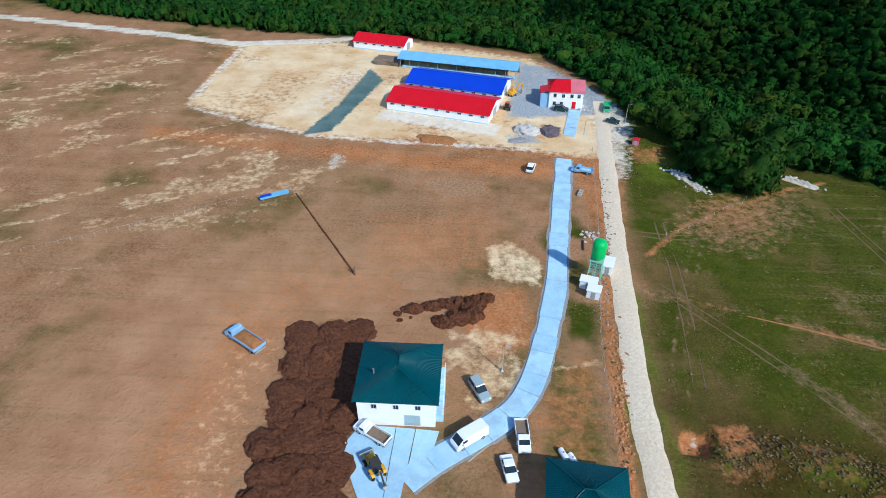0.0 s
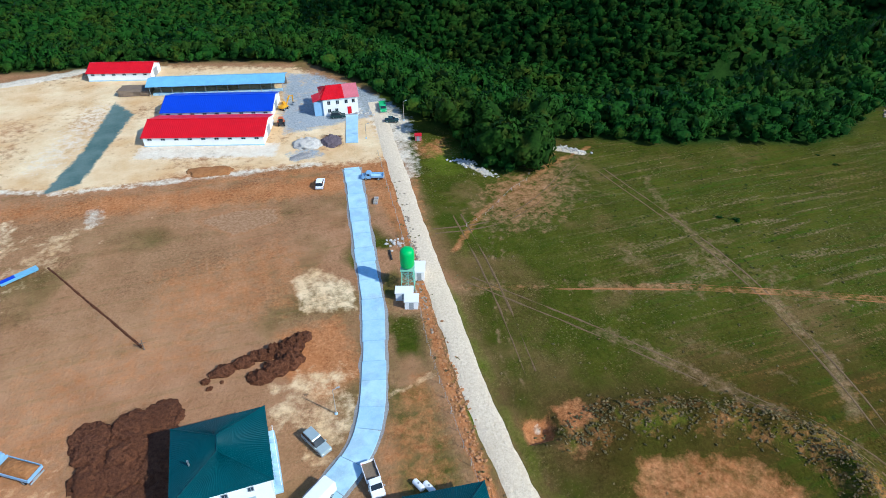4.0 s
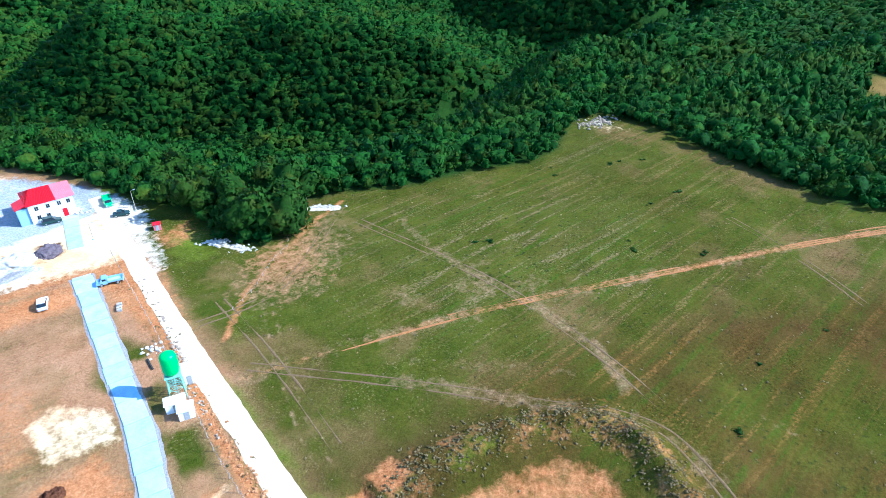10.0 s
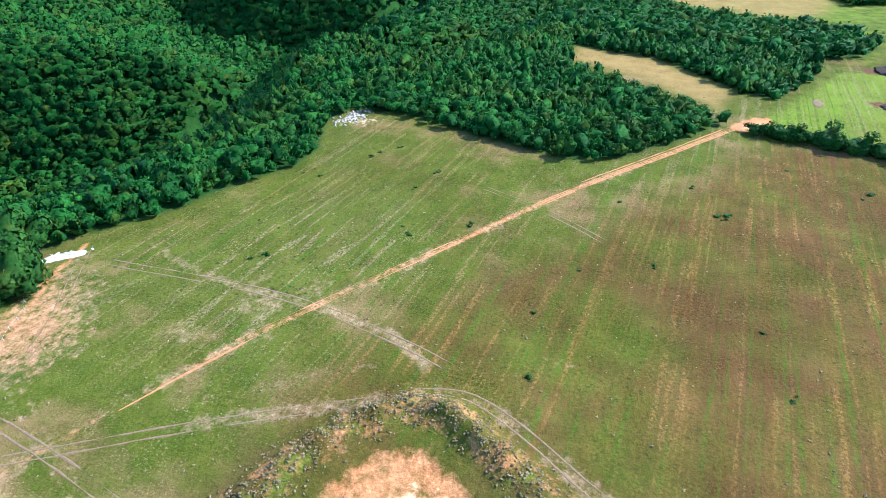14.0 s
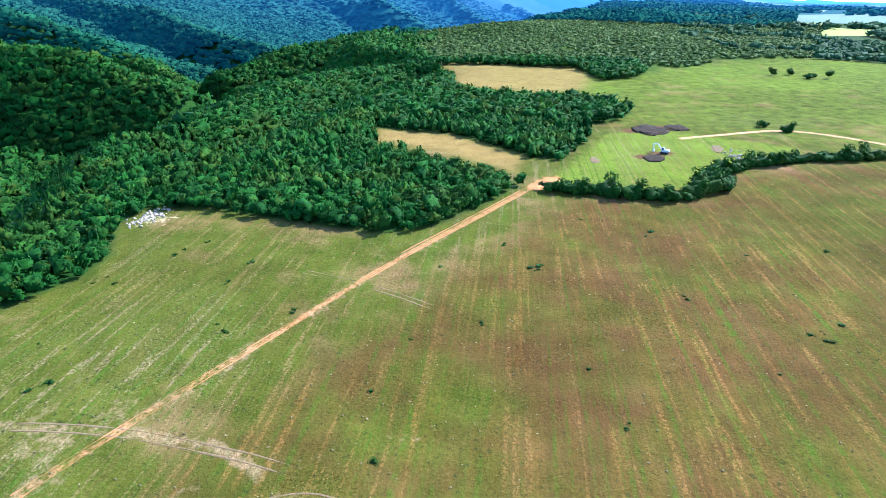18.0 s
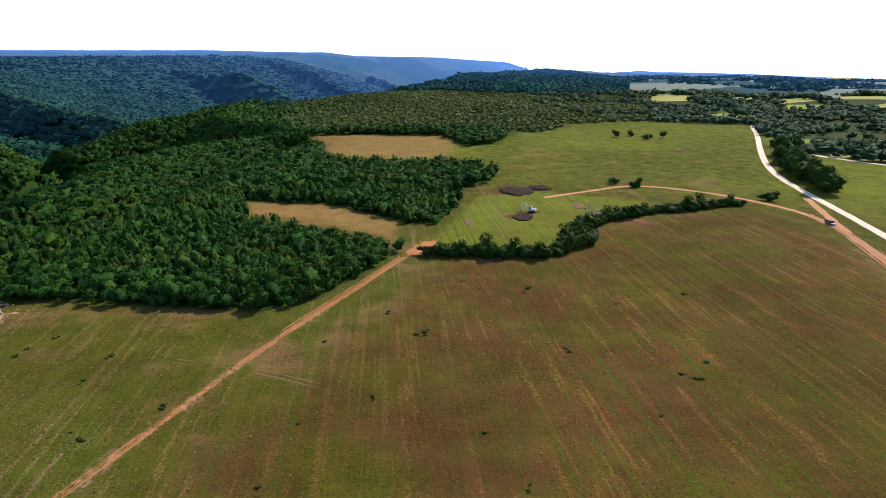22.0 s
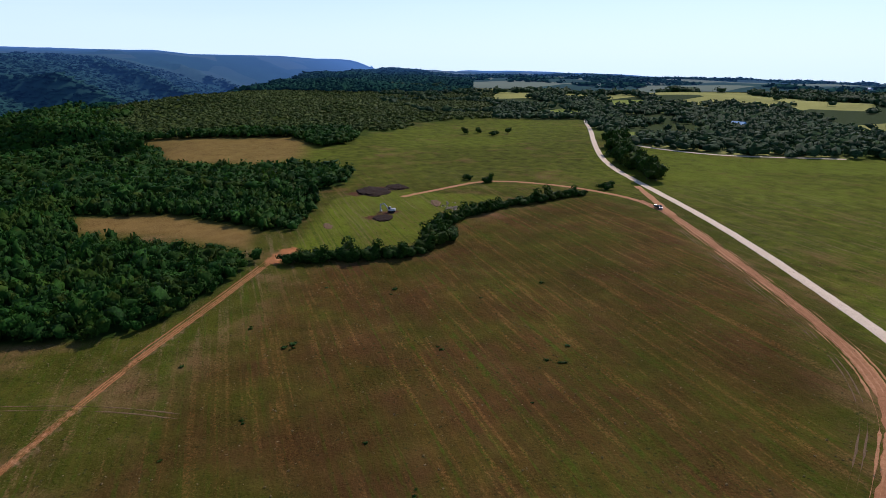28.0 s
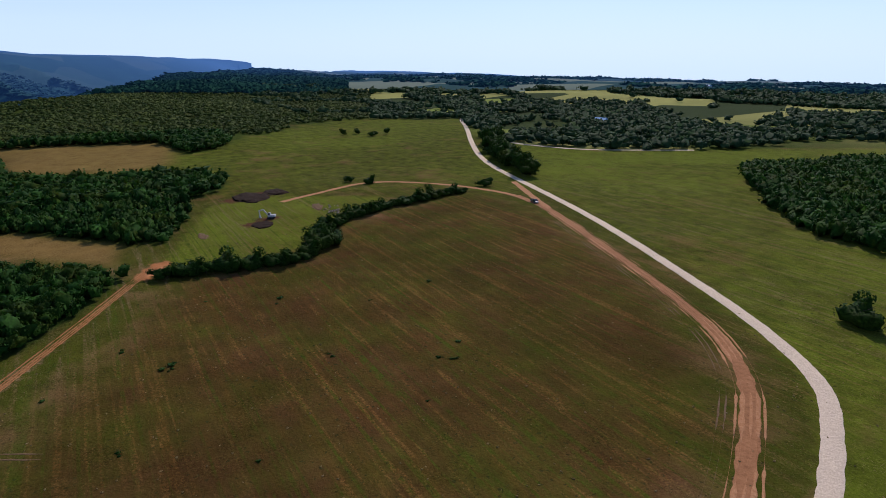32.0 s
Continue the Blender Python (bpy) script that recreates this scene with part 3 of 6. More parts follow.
TRACK_ARC = [(13, 3), (32, -21), (45, -40), (51, -48), (52, -54), (48, -64), (40, -78), (36, -100)]
TRACK_OLD = [(57, 32), (61, 2), (62, -17), (59, -38), (56, -50)]
TRACK_WEST = [(-240, 166), (-217, 161), (-163, 148), (-109, 133), (-81, 138), (-70, 142)]
TRACK_YARD = [(-106, 129), (-106, 78), (-86, 68), (-63, 60), (-39, 58), (-6, 56)]


# open fields in the wooded lowland
FAR_FIELDS = [[(421, -375), (492, -436), (529, -532), (467, -507), (411, -446), (441, -415)], [(593, -496), (624, -534), (592, -581), (562, -566), (520, -507), (554, -497)],
              [(742, -665), (984, -972), (803, -973), (594, -913), (478, -908), (412, -786), (370, -660), (522, -716), (685, -807), (662, -673)],
              [(517, -679), (491, -709), (396, -669), (328, -674), (341, -616), (433, -628)], [(284, -537), (272, -603), (242, -646), (229, -618), (267, -554)], [(642, -400), (707, -464), (683, -508), (618, -467)], [(932, -424), (965, -538), (768, -542), (705, -496), (771, -446)]]


def axis_lines(lo, hi, step, reach, grow):
    mid = list(np.arange(lo, hi, step))
    left, right, s = [lo], [mid[-1]], step
    while right[-1] < reach:
        s *= grow
        right.append(right[-1] + s)
    s = step
    while left[-1] > -reach:
        s *= grow
        left.append(left[-1] - s)
    return np.array(left[:0:-1] + mid + right[1:])


def polar(x, y):
    return np.hypot(x + 10, y + 76), np.degrees(np.arctan2(x + 10, y + 76))


def scrub(x, y):
    r, az = polar(x, y)
    return ((az > 82 + 8 * (fbm(x, y, 60, 2) - 0.5)) & (y < 60) & (r > 470)) & ((az < 104) | (r < 1250))


def build_ground():
    xs, ys = axis_lines(-90, 130, 0.85, 4950, 1.045), axis_lines(-130, 110, 0.9, 4950, 1.04)
    X, Y = np.meshgrid(xs, ys)
    shape = X.shape
    x, y = X.ravel(), Y.ravel()
    z = height(x, y)
    a = {k: np.zeros(x.size) for k in ("green", "brown", "lush", "rows", "red", "sand", "chalk", "grey", "teal", "soil", "wood", "far", "dust", "bare", "tan")}
    r = np.hypot(x + 10, y + 76)

    def put(name, value):
        a[name] = np.maximum(a[name], value)

    # meadow to the east of the gravel road, stubble to the west
    east = smooth(x - np.interp(y, [-172, -34, 76, 140], [32, 4, 14, 14]), 0, 6)
    a["green"] = 0.40 + 0.52 * east * (0.5 + 0.9 * fbm(x, y, 60, 3))
    a["green"] = np.where(x < 4, 0.12 + 0.26 * smooth(fbm(x + 300, y, 18, 4), 0.44, 0.66), a["green"])
    a["rows"] = east * smooth(x, 20, 60) * (1 - smooth(r, 300, 420)) * (0.45 + 0.8 * fbm(x, y, 40, 2)) + 0.2 * (x < 0)
    for p, s, v in (([(206, -93), (235, -104), (288, -124), (300, -150), (266, -205), (250, -200), (228, -160), (202, -142), (196, -116)], 8, 1.0), ([(-2, 66), (20, 70), (20, 50), (12, 40)], 4, 0.2),
                    ([(20, 60), (28, 58), (26, 40), (18, 42)], 4, 0.75), ([(12, 22), (20, 26), (24, 14), (14, 10)], 5, 0.42), ([(280, -330), (370, -370), (320, -415), (235, -580), (215, -460)], 25, 0.8)):
        put("lush", v * zone(p, x, y, s))
    put("lush", 0.5 * along([(8.2, 5), (7.6, -15), (7.2, -36)], x, y, 1.4, 1.2))
    put("lush", 0.6 * along([(2.2, -14), (1.4, -26), (1.2, -38)], x, y, 0.9, 0.9))
    for field in FAR_FIELDS:
        put("lush", 0.4 * zone(field, x, y, 8))
    a["brown"] = zone([(8, -22), (40, -24), (62, -28), (120, -58), (192, -98), (190, -136), (226, -160), (255, -250), (205, -257), (100, -218), (50, -176), (25, -118), (8, -60)], x, y, 12)
    south = zone([(34, -170), (60, -209), (118, -238), (210, -272), (330, -305), (390, -350), (320, -415), (220, -600), (-200, -700), (-200, -300), (0, -150)], x, y, 5)
    put("lush", 0.68 * south * (0.4 + fbm(x, y, 70, 3)))
    put("lush", 0.5 * smooth(r, 262, 350) * smooth(x, 150, 220) * (0.5 + fbm(x, y, 90, 3)))
    a["green"] = np.maximum(a["green"], 0.85 * south)
    a["brown"] = np.maximum(a["brown"] * 0.85, 0.4 * east * smooth(fbm(x - 70, y, 50, 3), 0.45, 0.62))
    a["green"] = a["green"] - 0.46 * a["brown"] - 0.08 * zone([(14, -24), (40, -26), (76, -40), (84, -6), (56, 14), (18, 8)], x, y, 12)
    # bare and sandy ground round the barns
    put("sand", zone([(-118, 131), (-81, 139), (-47, 140), (-17, 130), (-3, 124), (8, 104), (12, 86), (15, 62), (8, 52), (-6, 55), (-39, 58), (-63, 59), (-86, 68), (-107, 78), (-108, 128)], x, y, 5) * (0.36 + 0.78 * fbm(x, y, 17, 4)))
    put("red", 0.62 * zone([(-112, 130), (-47, 139), (-3, 123), (12, 86), (15, 60), (-6, 54), (-63, 58), (-107, 78)], x, y, 4))
    put("chalk", zone([(-66, 112), (-60, 116), (-52, 106), (-60, 82), (-66, 70), (-78, 70), (-72, 90)], x, y, 6) * 0.46)
    put("chalk", zone([(-103, 118), (-92, 124), (-92, 106), (-103, 100)], x, y, 5) * 0.42)
    put("chalk", zone([(-50, 72), (-16, 63), (-14, 70), (-48, 79)], x, y, 2.5) * 0.9)
    put("chalk", along(TRACK_WEST, x, y, 2.6, 1.0))
    put("chalk", 0.6 * along(TRACK_YARD, x, y, 1.5, 1.3) * (0.4 + fbm(x, y, 8, 3)))
    put("chalk", zone([(9, 86), (21, 84), (22, 72), (16, 44), (12, 40), (10, 60)], x, y, 3.5) * (0.35 + 0.6 * fbm(x, y, 6, 4)))
    put("grey", zone([(-8, 120), (3, 116), (15, 97), (21, 82), (10, 78), (-13, 74), (-13, 86), (-10, 100)], x, y, 3) * (0.55 + 0.5 * fbm(x, y, 12, 3)))
    put("teal", zone([(-57, 112), (-51, 101), (-60, 63), (-68, 60), (-62, 80)], x, y, 1.5) * 0.9)
    put("grey", zone([(-14, 64), (-6, 66), (-4, 60), (-12, 58)], x, y, 2) * 0.7)
    put("red", zone([(-40, 63), (-26, 64), (-23, 57), (-37, 56)], x, y, 3) * 0.9)
    put("soil", zone([(-4, 72), (2, 70), (1, 63), (-3, 65)], x, y, 1.2) * 0.8)
    put("red", zone([(-14, 56), (16, 60), (14, 40), (10, 18), (6, 2), (2, 0), (4, 20), (0, 50), (-20, 52), (-50, 56)], x, y, 4) * 0.75)
    put("red", zone([(-35, 39), (-27, 41), (-18, 39), (-18, 33), (-28, 31)], x, y, 2) * 1.1)
    put("dust", zone([(-35, 39), (-27, 41), (-18, 39), (-18, 33), (-28, 31)], x, y, 1.6) * 0.95)
    put("red", zone([(-22, 0), (-11, 1), (-10, -14), (-18, -18), (-24, -8)], x, y, 3) * 0.8)
    put("red", 0.52 * zone([(20, 25), (30, 37), (50, 42), (50, 30), (40, 15), (26, 14)], x, y, 9) * (0.7 + 0.6 * fbm(x, y, 16, 2)))
    put("red", zone([(16, 60), (28, 60), (26, 50), (18, 50)], x, y, 4) * 0.6)
    put("sand", zone([(-19, 13), (-14, 16), (-7, 9), (-8, 1), (-18, 3)], x, y, 2) * 0.62)
    put("sand", zone([(-24, -10), (-12, -12), (-12, -22), (-20, -28), (-25, -18)], x, y, 3) * 0.45)
    put("red", 0.5 * zone([(-66, -4), (-48, -6), (-50, -30), (-46, -60), (-70, -60)], x, y, 8))
    put("sand", 0.36 * zone([(-62, -16), (-51, -12), (-51, -30), (-50, -52), (-60, -52)], x, y, 6))
    put("sand", 0.5 * along([(-9, -19), (-4, -18), (0, -17)], x, y, 0.8, 0.8))
    put("soil", zone([(-51, -13), (-44, -9), (-37, -12), (-37, -45), (-48, -45), (-51, -28)], x, y, 2) * 0.7)
    put("red", zone(HOLLOW, x, y, 2.0) * 0.62)
    put("sand", zone([(27, -48), (35, -51), (34, -60), (22, -56)], x, y, 3) * 0.50)
    put("red", zone(PIT, x, y, 1.0) * 1.0)
    put("chalk", zone([(10.3, -30.0), (11.5, -30.0), (11.3, -31.8), (10.2, -31.6)], x, y, 0.5) * 0.75)
    put("red", 0.42 * zone([(-4, -14), (0, -16), (-1, -42), (-13, -42), (-12, -27)], x, y, 3) * (0.5 + fbm(x, y, 6, 3)))
    put("sand", 0.62 * zone([(-26, -8), (-12, -10), (-11, -22), (-22, -30), (-26, -18)], x, y, 4) * smooth(fbm(x + y, (y - x) * 0.6, 4, 4), 0.45, 0.62))
    put("lush", 0.5 * zone([(-13, -18), (-9, -14), (-14, -30), (-18, -30)], x, y, 2) * smooth(fbm(x, y, 5, 3), 0.4, 0.6))
    put("red", 0.40 * along(BANK, x, y, 4.0, 1.6) * (fbm(x, y, 2.4, 3) + 0.35))
    put("lush", 0.52 * along(BANK, x, y, 3.0, 1.5) * smooth(fbm(x + 70, y, 2.2, 3), 0.42, 0.62))
    put("red", zone([(14, -28.5), (19, -28), (19, -33), (14.5, -34)], x, y, 1.2) * 0.8)
    put("chalk", zone([(147, 36), (162, 36), (163, 30), (156, 29)], x, y, 3) * 0.5)
    put("sand", zone([(147, 35), (163, 35), (160, 18), (150, 24)], x, y, 5) * 0.4)
    stub = zone([(-230, 158), (-110, 128), (-108, 78), (-62, 58), (-40, 40), (-62, 22), (-100, -6), (-240, -60)], x, y, 14)
    put("sand", 0.46 * stub * smooth(fbm(x * 0.8 + y * 0.5, (y - 0.6 * x) * 2.2, 9, 5), 0.45, 0.62))
    put("sand", 0.55 * zone([(-66, 40), (-60, 44), (-57, 36), (-63, 33)], x, y, 3))
    put("chalk", 0.6 * zone([(-58, 50), (-54, 52), (-53, 44), (-57, 42)], x, y, 2))
    put("red", 0.5 * zone([(-44, 24), (-16, 30), (-10, 4), (-30, 2), (-44, 6)], x, y, 8))
    for line in ([(-100, 2), (-62, 4), (-40, 1), (-22, 2), (-9, 6)], [(-64, 48), (-56, 30), (-50, 10), (-52, -20), (-58, -60)], [(-40, 50), (-34, 30), (-36, 8)]):
        for off in (0.0, 1.9):
            put("dust", 0.5 * along([(p + off, q + off) for p, q in line], x, y, 0.35, 0.5) * (0.5 + fbm(x, y, 6, 3)))
    for off in (-2.2, 0.0, 2.2):
        put("soil", 0.33 * along([(-30 + off, 52), (-12 + off, 30), (-9 + off, 2)], x, y, 0.3, 0.4))
    put("red", along([(0.3, -40), (1.2, -24), (2.6, -6), (5, 8), (7.2, 25), (9.8, 42)], x, y, 1.1, 0.9) * 0.8)
    put("red", 0.78 * zone([(-112, 64), (-40, 54), (0, 50), (0, 40), (-40, 44), (-108, 56)], x, y, 5) * (0.5 + fbm(x, y, 9, 3)))
    put("lush", 0.7 * along([(6.6, 8), (5.0, -10), (3.2, -24), (2.2, -36)], x, y, 0.8, 0.7) * smooth(fbm(x, y, 3, 3), 0.38, 0.55))
    put("lush", 0.55 * along([(7.6, -18), (7.0, -26), (7.2, -40), (10, -44)], x, y, 1.6, 1.4))
    put("green", 0.8 * zone([(-9, 16), (-2, 30), (3, 20), (0, -12), (-2, -40), (-12, -42), (-9, -18)], x, y, 3) * smooth(fbm(x, y, 7, 3), 0.35, 0.6))
    put("chalk", 0.9 * along([(26.6, 46.6), (31, 38.6)], x, y, 1.0, 0.8))
    put("chalk", along([(52, 45), (57, 41)], x, y, 1.3, 0.8))
    a["rows"] *= 1 - zone([(245, -46), (264, -12), (292, -10), (283, -52), (240, -88), (214, -84)], x, y, 4)
    # trodden and dusty ground
    put("dust", 0.52 * along([(66, 30), (62, 14), (60.8, -2), (62.2, -16.6), (60.5, -34), (55, -44)], x, y, 1.6, 1.4) * (0.35 + fbm(x, y, 5, 3)))
    put("dust", 0.46 * along(TRACK_ARC, x, y, 2.4, 1.8) * smooth(x, 16, 34) * (0.3 + fbm(x, y, 6, 3)))
    put("dust", 0.36 * along([(34, -15), (48, -30), (56, -42), (64, -60), (74, -84)], x, y, 2.0, 2.0) * (0.2 + fbm(x, y, 6, 3)))
    put("dust", 0.42 * along(TRACK, x, y, 2.6, 1.8) * (0.3 + fbm(x, y, 7, 3)))
    put("dust", 0.42 * zone([(36, -14), (70, -22), (74, -4), (58, 12), (40, 4)], x, y, 10) * smooth(fbm(x * 0.7, y, 8, 4), 0.42, 0.62))
    put("dust", 0.46 * zone([(18, 28), (31, 38), (60, 44), (52, 22), (34, 10), (20, 14)], x, y, 9))
    for off in (0.0, 1.9):
        put("dust", 0.6 * along([(23.4 + off, 17), (16.2 + off, -1), (11.2 + off, -16), (9.5 + off, -26)], x, y, 0.35, 0.4) * (0.4 + fbm(x, y, 4, 3)))
    put("red", 0.62 * along([(60, 43), (47, 38), (35, 30), (24, 24), (13, 12)], x, y, 0.9, 0.9))
    put("bare", zone([(-70, 10), (-30, 14), (-26, -8), (-50, -14), (-52, -45), (-52, -80), (-90, -80), (-84, -20)], x, y, 14))
    a["green"] = a["green"] * (1 - 0.8 * a["bare"])
    put("red", 0.42 * zone([(-64, 8), (-30, 12), (-26, -6), (-50, -12), (-54, -40), (-70, -30)], x, y, 12))
    # tracks of earth
    put("red", along(TRACK, x, y, 0.9, 0.8) * (0.40 + 0.20 * smooth(x, 30, 120)) * (0.6 + 0.8 * fbm(x, y, 9, 3)))
    put("red", along([(200, -88), (211, -95)], x, y, 3.0, 1.2))
    put("soil", zone([(288, -135), (300, -165), (310, -150), (298, -130)], x, y, 4) * 0.9)
    put("soil", zone([(240, -132), (252, -150), (257, -143), (246, -128)], x, y, 3) * 0.9)
    # brown clearing and the pale field beyond
    put("tan", 0.9 * zone([(245, -50), (264, -16), (288, -14), (279, -50), (240, -84), (218, -80)], x, y, 5))
    pale = zone([(425, -38), (609, -2), (618, -42), (564, -122), (500, -140), (420, -125), (404, -100)], x, y, 10)
    put("tan", 0.8 * pale)
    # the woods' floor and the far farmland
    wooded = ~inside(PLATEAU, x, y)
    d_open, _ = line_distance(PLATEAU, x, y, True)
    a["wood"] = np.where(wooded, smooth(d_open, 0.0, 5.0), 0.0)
    az = np.degrees(np.arctan2(x + 10, y + 76))
    farm = np.maximum(smooth(r, 620, 700) * smooth(az, 104, 110), smooth(r, 400, 440) * smooth(az, 122, 126)) * wooded
    farm = np.where((az < -60) | (y < -480), smooth(r, 500, 800), farm)
    ridge = inside(RIM + [(5200, 6000), (-1500, 6000)], x, y)
    a["far"] = np.where(ridge, 0.0, farm)
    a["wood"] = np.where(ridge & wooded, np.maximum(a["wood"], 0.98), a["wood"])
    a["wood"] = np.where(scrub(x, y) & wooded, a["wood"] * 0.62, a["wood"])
    for field in FAR_FIELDS:
        a["lush"] = np.where(inside(field, x, y), 0.4, a["lush"])
    a["far"] = np.where(scrub(x, y) & (az < 114), 0, a["far"])
    z = z - np.where(ridge & wooded, (3.2 * smooth(d_open, 16, 60) + 14 * smooth(r, 1190, 1500)) * a["wood"], 0)
    n, m = shape
    i = (np.arange(n - 1)[:, None] * m + np.arange(m - 1)[None]).ravel()
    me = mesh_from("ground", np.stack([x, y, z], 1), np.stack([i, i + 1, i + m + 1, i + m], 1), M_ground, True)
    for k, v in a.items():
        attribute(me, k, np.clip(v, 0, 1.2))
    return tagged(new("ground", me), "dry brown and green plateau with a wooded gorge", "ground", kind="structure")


build_ground()


# ---- roads and paving ----
def resample(line, step):
    pts = [Vector((*p, 0)) for p in line]
    # rounded corners
    for _ in range(2):
        cut = [pts[0]]
        for p, q in zip(pts, pts[1:]):
            cut += [p.lerp(q, 0.25), p.lerp(q, 0.75)]
        pts = cut + [pts[-1]]
    out, left = [pts[0]], step
    for p, q in zip(pts, pts[1:]):
        d, done = (q - p).length, 0.0
        while d - done > left:
            done += left
            out.append(p.lerp(q, done / d))
            left = step
        left -= d - done
    return np.array([(p.x, p.y) for p in out])


def ribbon(line, width, step, ragged, lift, patchy=False):
    """A strip that lies on the land, crowned in the middle, with uneven edges that run into the ground."""
    c = resample(line, step)
    d = np.gradient(c, axis=0)
    d /= np.linalg.norm(d, axis=1)[:, None] + 1e-9
    side = np.stack([-d[:, 1], d[:, 0]], 1)
    rows = []
    for k, f in enumerate((-1.0, -0.86, -0.45, 0.0, 0.45, 0.86, 1.0)):
        w = width / 2 * (1 + ragged * (fbm(c[:, 0] + 50 * np.sign(f), c[:, 1], 3.0, 3) - 0.5) * 2 * (abs(f) > 0.8))
        if patchy:
            w = w * (0.08 + smooth(fbm(c[:, 0], c[:, 1] + 40, 9.0, 4), 0.36, 0.58))
        p = c + side * (f * w)[:, None]
        z = height(p[:, 0], p[:, 1]) + lift * (1 - abs(f) ** 3) - 0.06 * (abs(f) == 1)
        rows.append(np.stack([p[:, 0], p[:, 1], z], 1))
    v = np.stack(rows, 1)
    n, m = v.shape[:2]
    i = (np.arange(n - 1)[:, None] * m + np.arange(m - 1)[None]).ravel()
    return v.reshape(-1, 3), np.stack([i, i + m, i + m + 1, i + 1], 1)


def offset_line(line, d):
    c = resample(line, 2.0)
    t = np.gradient(c, axis=0)
    t /= np.linalg.norm(t, axis=1)[:, None]
    return [(px - ty * d, py + tx * d) for (px, py), (tx, ty) in zip(c, t)]


v, f = ribbon(ROAD, 4.3, 0.45, 0.15, 0.12)
tagged(new("road", mesh_from("road", v, f, M_road, True)), "white crushed limestone farm road with ragged edges", "road", kind="structure")
v, f = ribbon([(417, -376), (378, -376), (337, -397), (318, -421), (290, -470)], 4.0, 2.0, 0.2, 0.25)
tagged(new("road", mesh_from("road", v, f, M_road, True)), "narrow pale gravel lane beyond the green field", "road", kind="structure")

for line, w, mat, lab in ((DIRT_ROAD[:11], 3.9, M_earth, "orange earth road with dusty wheel ruts"), (DIRT_ROAD[9:], 3.4, M_orange, "pale earth track round the hedge's end"), (DIRT_FORK, 3.6, M_orange, "short orange earth link to the gravel road")):
    v, f = ribbon(line, w, 0.7, 0.35, 0.08)
    tagged(new("earth_road", mesh_from("earth_road", v, f, mat, True)), lab, "road", kind="structure")
for line, off, w, lab in ((DIRT_ROAD[:11], -1.5, 0.9, "worn rut of the orange earth road"), (DIRT_ROAD[:11], -0.2, 0.7, "worn rut of the orange earth road"), (DIRT_ROAD[:11], 1.3, 1.1, "worn rut of the orange earth road"), (DIRT_ROAD[1:10], 2.6, 0.6, "worn rut of the orange earth road"), (DIRT_ROAD[2:9], -2.7, 0.5, "worn rut of the orange earth road"),
                          (TRACK[2:], 0.85, 0.45, "rut of the orange earth track across the field"), (TRACK[1:], -0.65, 0.5, "rut of the orange earth track across the field"), (TRACK[5:], 0.1, 0.5, "middle strand of the orange earth track"), (TRACK[6:], 1.9, 0.5, "outer strand of the orange earth track")):
    v, f = ribbon(offset_line(line, off), w, 0.6, 0.8, 0.13 if w > 0.85 or line[0] == DIRT_ROAD[0] else 0.05, True)
    tagged(new("earth_road", mesh_from("earth_road", v, f, M_rut if line[-1] == TRACK[-1] else M_orange, True)), lab, "road", kind="structure")


for line, gap in ((TRACK_ARC, 1.8), (TRACK_OLD, 1.9), ([(18, 24), (17, 0), (14, -22)], 1.8), ([(60, 42), (52, 36), (42, 28), (34, 22), (24, 18), (10, 20)], 1.6), (DIRT_ROAD[1:9], 9.0), ([(124, -28), (120, -40), (115, -52), (108, -64)], 1.6)):
    for side in ((-0.5, 0.5) if abs(gap) < 5 else (0.5, 0.64)):
        v, f = ribbon(offset_line(line, gap * side), 0.36, 0.6, 0.9, 0.03, True)
        tagged(new("wheel_track", mesh_from("wheel_track", v, f, M_track, True)), "faint dusty wheel track pressed into the grass", "track", kind="structure")

LANE = [(-29.0, -40.0), (-25.3, -36.4), (-21.0, -33.3), (-17.4, -30.4), (-14.4, -27.6), (-12.4, -24.6), (-10.6, -20.2), (-8.6, -12.6), (-6.7, -4.0), (-5.4, 2.0), (-4.6, 9.5), (-3.2, 20.5), (-1.0, 37.0), (0.8, 51.5)]
LANE_FAR = [(3.5, 64.5), (5.2, 73.0), (7.0, 81.4)]


